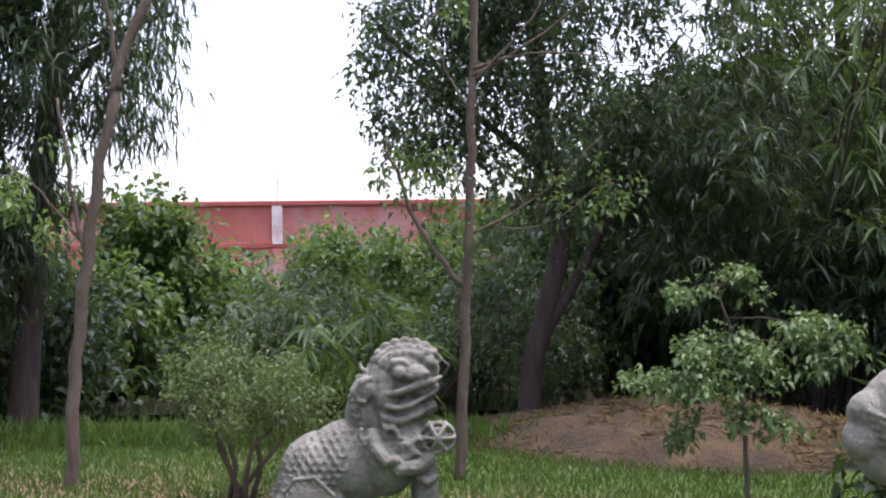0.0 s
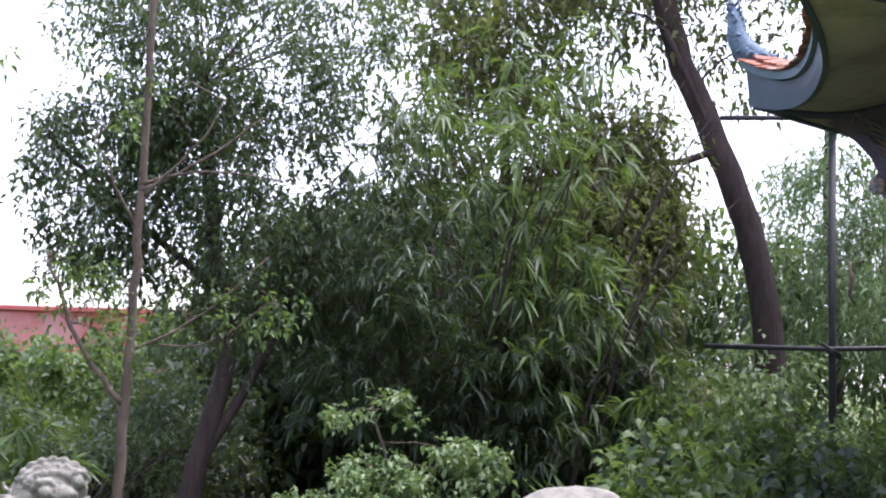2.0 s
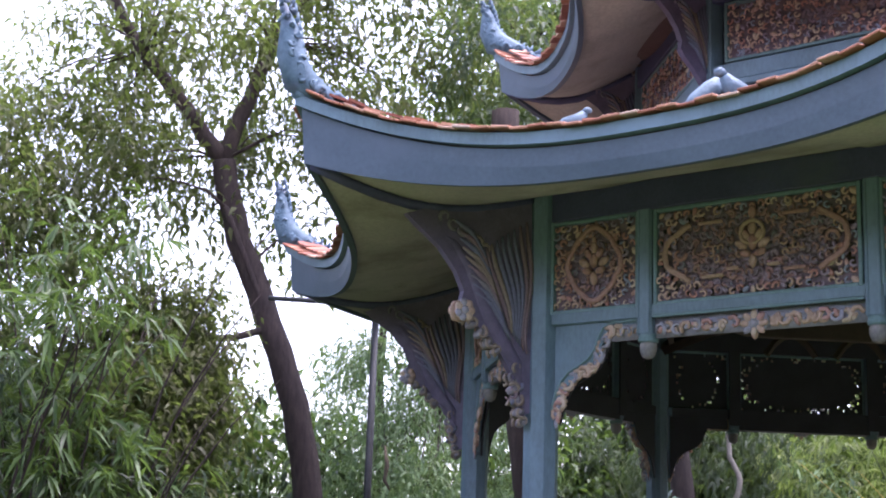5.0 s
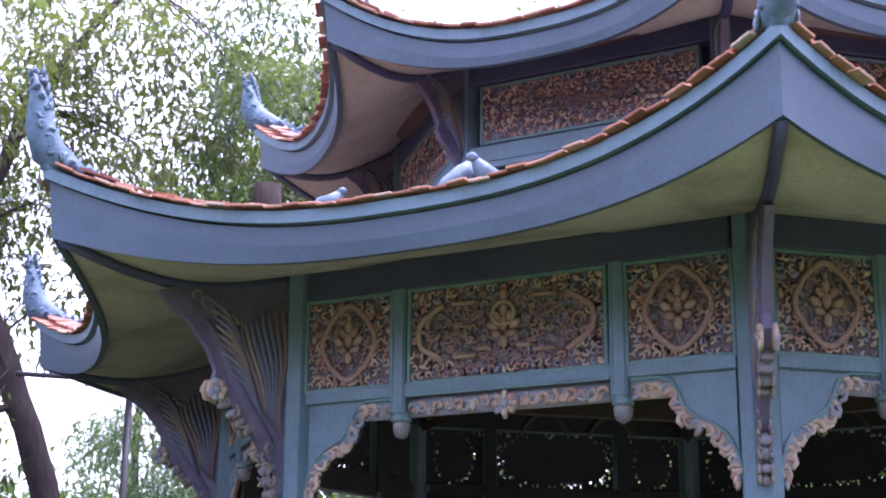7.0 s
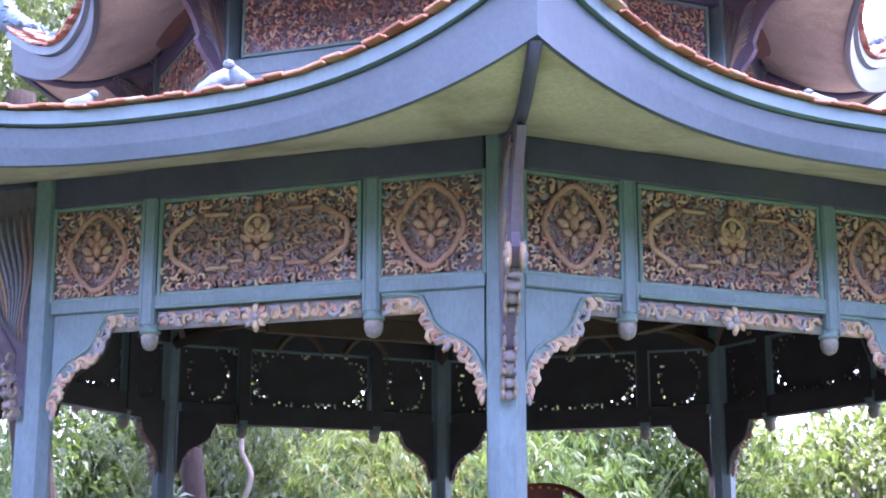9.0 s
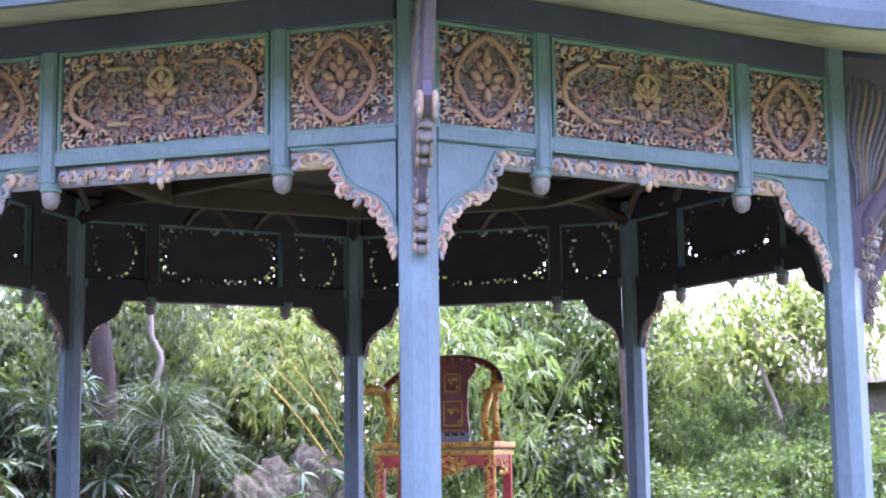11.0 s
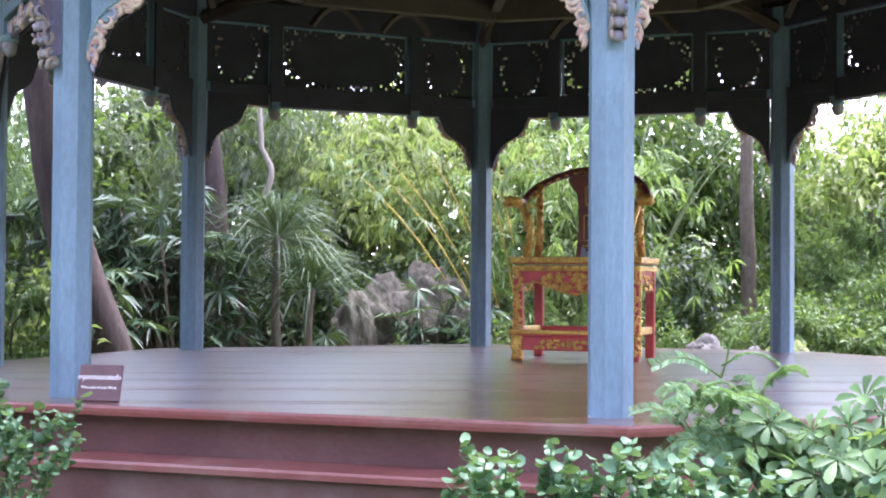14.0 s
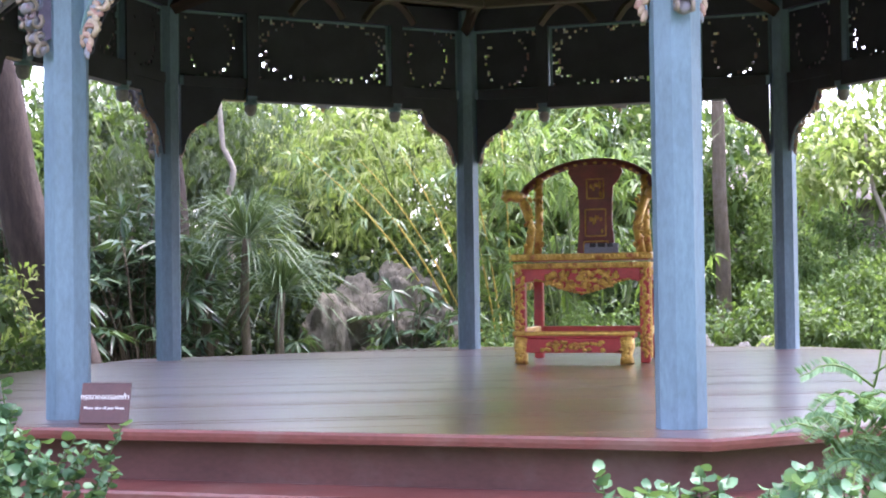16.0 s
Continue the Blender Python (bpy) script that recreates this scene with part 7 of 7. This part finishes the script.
# ---- planting in front of the deck ----
def round_leaves(base, way, size, cup=0.25):
    """Small cupped round leaves, eight-sided."""
    n = len(base)
    way = unit(way)
    side = unit(np.cross(way, rng.normal(0, 1, (n, 3)) * 0.4 + np.array((0, 0, 1.0))))
    up = np.cross(side, way)
    size = np.broadcast_to(size, n)[:, None]
    c = base + way * size * 0.55
    vs = [c]
    for k in range(8):
        a = 2 * math.pi * k / 8 + math.pi
        vs.append(c + (way * math.cos(a) * 0.55 + side * math.sin(a) * 0.46) * size + up * size * cup * (0.5 + 0.2 * math.cos(2 * a)))
    v = np.stack(vs, 1).reshape(-1, 3)
    o = (np.arange(n) * 9)[:, None]
    t = np.concatenate([o + np.array((0, 1 + k, 1 + (k + 1) % 8)) for k in range(8)])
    return v, t


def round_plant(label, stems, leaf=0.043):
    """Upright stems with pairs of waxy leaves, closing to a rosette at each tip."""
    t = thing("round_leaf_shrub", label, "shrub", None, "planting in front of the deck")
    ls = []
    for i, (a, b) in enumerate(stems):
        pts = bend(a, b, 0.04, 0.02, 7, i)
        part("stem", Geo().tube(pts, [0.007, 0.007, 0.006, 0.005, 0.004, 0.003, 0.003], 5).mesh("stem", L_DULL, True), t)
        for j in range(34):
            k = 0.55 + 0.45 * min(1, j / 24) ** 0.7
            q = pts[min(5, int(k * 6))].lerp(pts[min(6, int(k * 6) + 1)], k * 6 - int(k * 6))
            w = (j // 2) * 1.57 + (j % 2) * 3.14 + i * 0.7 + 0.2 * j
            ls.append((*q, math.cos(w), math.sin(w), 0.4 + 0.6 * (j > 26)))
    ls = np.array(ls)
    foliage("leaves", round_leaves(ls[:, :3], ls[:, 3:] + rng.normal(0, 0.3, (len(ls), 3)), leaf * rng.uniform(0.55, 1.15, len(ls)), 0.4), L_WAXY, t)


def palmate_leaves(spots, ways, size, m=8):
    """Umbrella leaves: m blunt leaflets round each stalk's end."""
    out = []
    for p, w in zip(spots, ways):
        w = w / np.linalg.norm(w)
        s1 = np.cross(w, (0.3, 0.2, 1.0))
        s1 /= np.linalg.norm(s1)
        s2 = np.cross(w, s1)
        a = 2 * math.pi * (np.arange(m) + rng.random()) / m
        d = np.cos(a)[:, None] * s1 + np.sin(a)[:, None] * s2 + w * 0.25
        sz = size * rng.uniform(0.75, 1.1, m)
        base = np.repeat(p[None], m, 0) + unit(d) * 0.012
        # two-step leaflet: broad beyond the middle, drooping at its tip
        d = unit(d)
        side = unit(np.cross(d, np.repeat(w[None], m, 0)))
        up = np.repeat(w[None], m, 0)
        s = sz[:, None]
        dz = np.array((0, 0, -1.0))
        edge = []
        for u, w_, dip in ((0.0, 0.02, 0.0), (0.3, 0.12, -0.01), (0.6, 0.2, 0.02), (0.85, 0.19, 0.07), (0.98, 0.09, 0.13)):
            mid = base + d * s * u + dz * s * dip
            edge += [mid + side * s * w_ + up * s * 0.05 * (w_ > 0.1), mid, mid - side * s * w_ + up * s * 0.05 * (w_ > 0.1)]
        v = np.stack(edge, 1).reshape(-1, 3)
        o = (np.arange(m) * 15)[:, None]
        t = np.concatenate([o + 3 * k + np.array(q) for k in range(4) for q in ((0, 1, 4), (0, 4, 3), (1, 2, 5), (1, 5, 4))])
        out.append((v, t))
    return merge(out)


def umbrella_plant(label, c, tops, size=0.086):
    t = thing("umbrella_shrub", label, "shrub", None, "planting in front of the deck")
    spots, ways = [], []
    r = random.Random(int(abs(c[0]) * 100))
    for i, tp in enumerate(tops):
        pts = bend((c[0] + r.uniform(-0.1, 0.1), c[1] + r.uniform(-0.1, 0.1), GROUND - 0.05), tp, 0.05, 0.02, 7, i)
        g = Geo().tube(pts, [0.012, 0.011, 0.01, 0.009, 0.008, 0.006, 0.004], 5)
        for j in range(20):
            k = 0.4 + 0.6 * j / 19
            q = pts[min(5, int(k * 6))].lerp(pts[min(6, int(k * 6) + 1)], k * 6 - int(k * 6))
            w = j * 2.4 + i * 1.3
            d = Vector((math.cos(w), math.sin(w), 0.45 + 0.9 * (j / 19)))
            e = q + d.normalized() * (0.14 * (1.15 - 0.5 * j / 19))
            g.tube([q, q.lerp(e, 0.5) + Vector((0, 0, 0.01)), e], [0.004, 0.003, 0.003], 4)
            spots.append(np.array(e))
            ways.append(np.array((math.cos(w) * 0.6, math.sin(w) * 0.6 - 0.35, 0.7)))
        part("stem", g.mesh("stem", L_MID, True), t)
    foliage("leaves", palmate_leaves(spots, ways, size), L_CROW, t)


def fern_plant(label, c, fronds):
    t = thing("feathery_shrub", label, "shrub", None, "planting in front of the deck")
    out = []
    for i, (b, e, sag, n, ln) in enumerate(fronds):
        pts = bend(b, e, sag, 0.005, 9, i)
        part("stem", Geo().tube(pts, [0.0035] * 5 + [0.003, 0.0025, 0.002, 0.0015], 4).mesh("stem", L_BRIGHT, True), t)
        base, way = [], []
        for j in range(n):
            k = 0.15 + 0.84 * j / n
            q = pts[min(7, int(k * 8))].lerp(pts[min(8, int(k * 8) + 1)], k * 8 - int(k * 8))
            d = (pts[-1] - pts[0]).normalized()
            side = d.cross(Vector((0, 0, 1))).normalized()
            roll = 0.5 + 0.5 * math.sin(i * 2.3)
            side = side * math.cos(roll) + side.cross(d) * math.sin(roll)
            for s in (-1, 1):
                base.append(tuple(q))
                way.append(tuple(side * s + d * 0.5))
        out.append(leaf_arrays(np.array(base), np.array(way), ln, ln * 0.27, 0.1, 0.0))
    foliage("fronds", merge(out), L_FROND, t)


r_ = random.Random(21)
stems = []
for i in range(58):
    x = -0.92 + 1.3 * ((i + 0.5) / 58) ** 0.8
    stems.append(((x + r_.uniform(-0.1, 0.2), -6.35 + r_.uniform(-0.1, 0.15), GROUND), (x + r_.uniform(-0.08, 0.05), -6.5 + r_.uniform(-0.2, 0.2), 0.05 + 0.12 * r_.random() - 0.06 * (i > 26))))
round_plant("low shrub with round waxy green leaves", stems)
stems = []
for i in range(18):
    stems.append(((-2.6 + r_.uniform(-0.15, 0.15), -5.3 + r_.uniform(-0.1, 0.1), GROUND), (-2.66 + 0.46 * (i / 17) ** 1.3, -5.3 + r_.uniform(-0.15, 0.15), 0.0 + 0.24 * r_.random())))
for i in range(7):
    stems.append(((-2.75 + r_.uniform(-0.1, 0.1), -4.7 + r_.uniform(-0.1, 0.1), GROUND), (-2.85 + r_.uniform(-0.12, 0.2), -4.75 + r_.uniform(-0.1, 0.1), 0.15 + 0.17 * r_.random())))
round_plant("shrub with round waxy leaves beside the step", stems)
umbrella_plant("umbrella-leaved shrub with pale green leaflets", (0.85, -6.2), [(0.98, -6.45, 0.42), (0.62, -6.3, 0.26), (0.8, -6.55, 0.2), (1.15, -6.4, 0.3), (0.95, -6.65, 0.12), (1.25, -6.6, 0.05), (0.7, -6.7, 0.0), (1.1, -6.75, 0.22), (0.85, -6.35, 0.36), (1.3, -6.3, 0.2), (0.55, -6.55, 0.14)])
umbrella_plant("umbrella-leaved shrub with pale green leaflets", (0.3, -6.1), [(0.3, -6.3, 0.14), (0.12, -6.2, 0.16), (0.42, -6.45, 0.1), (0.5, -6.2, 0.22), (0.25, -6.5, 0.06), (0.4, -6.6, 0.04), (0.2, -6.05, 0.1)])
fronds = [((0.02, -6.0, 0.32), (0.14, -5.95, 0.52), 0.07, 22, 0.016), ((0.02, -6.0, 0.32), (-0.24, -6.1, 0.36), 0.05, 36, 0.034), ((0.02, -6.0, 0.36), (0.24, -6.02, 0.33), 0.06, 36, 0.034),
          ((-0.05, -6.05, GROUND), (0.02, -6.0, 0.34), 0.02, 3, 0.03)]
for i in range(70):
    a, k = i * 2.4, 0.14 + 0.14 * (i / 69)
    z0 = 0.27 - 0.3 * (i / 69)
    x0, y0 = 0.02 + 0.12 * math.cos(a * 1.7), -6.05 + 0.1 * math.sin(a * 1.7)
    fronds.append(((x0, y0, z0), (x0 + k * math.cos(a), y0 + k * math.sin(a) - 0.04, z0 + 0.06 - 0.05 * (i % 3)), 0.05, 34, 0.032))
fern_plant("feathery shrub with fine fern-like fronds", (0.0, -6.0), fronds)
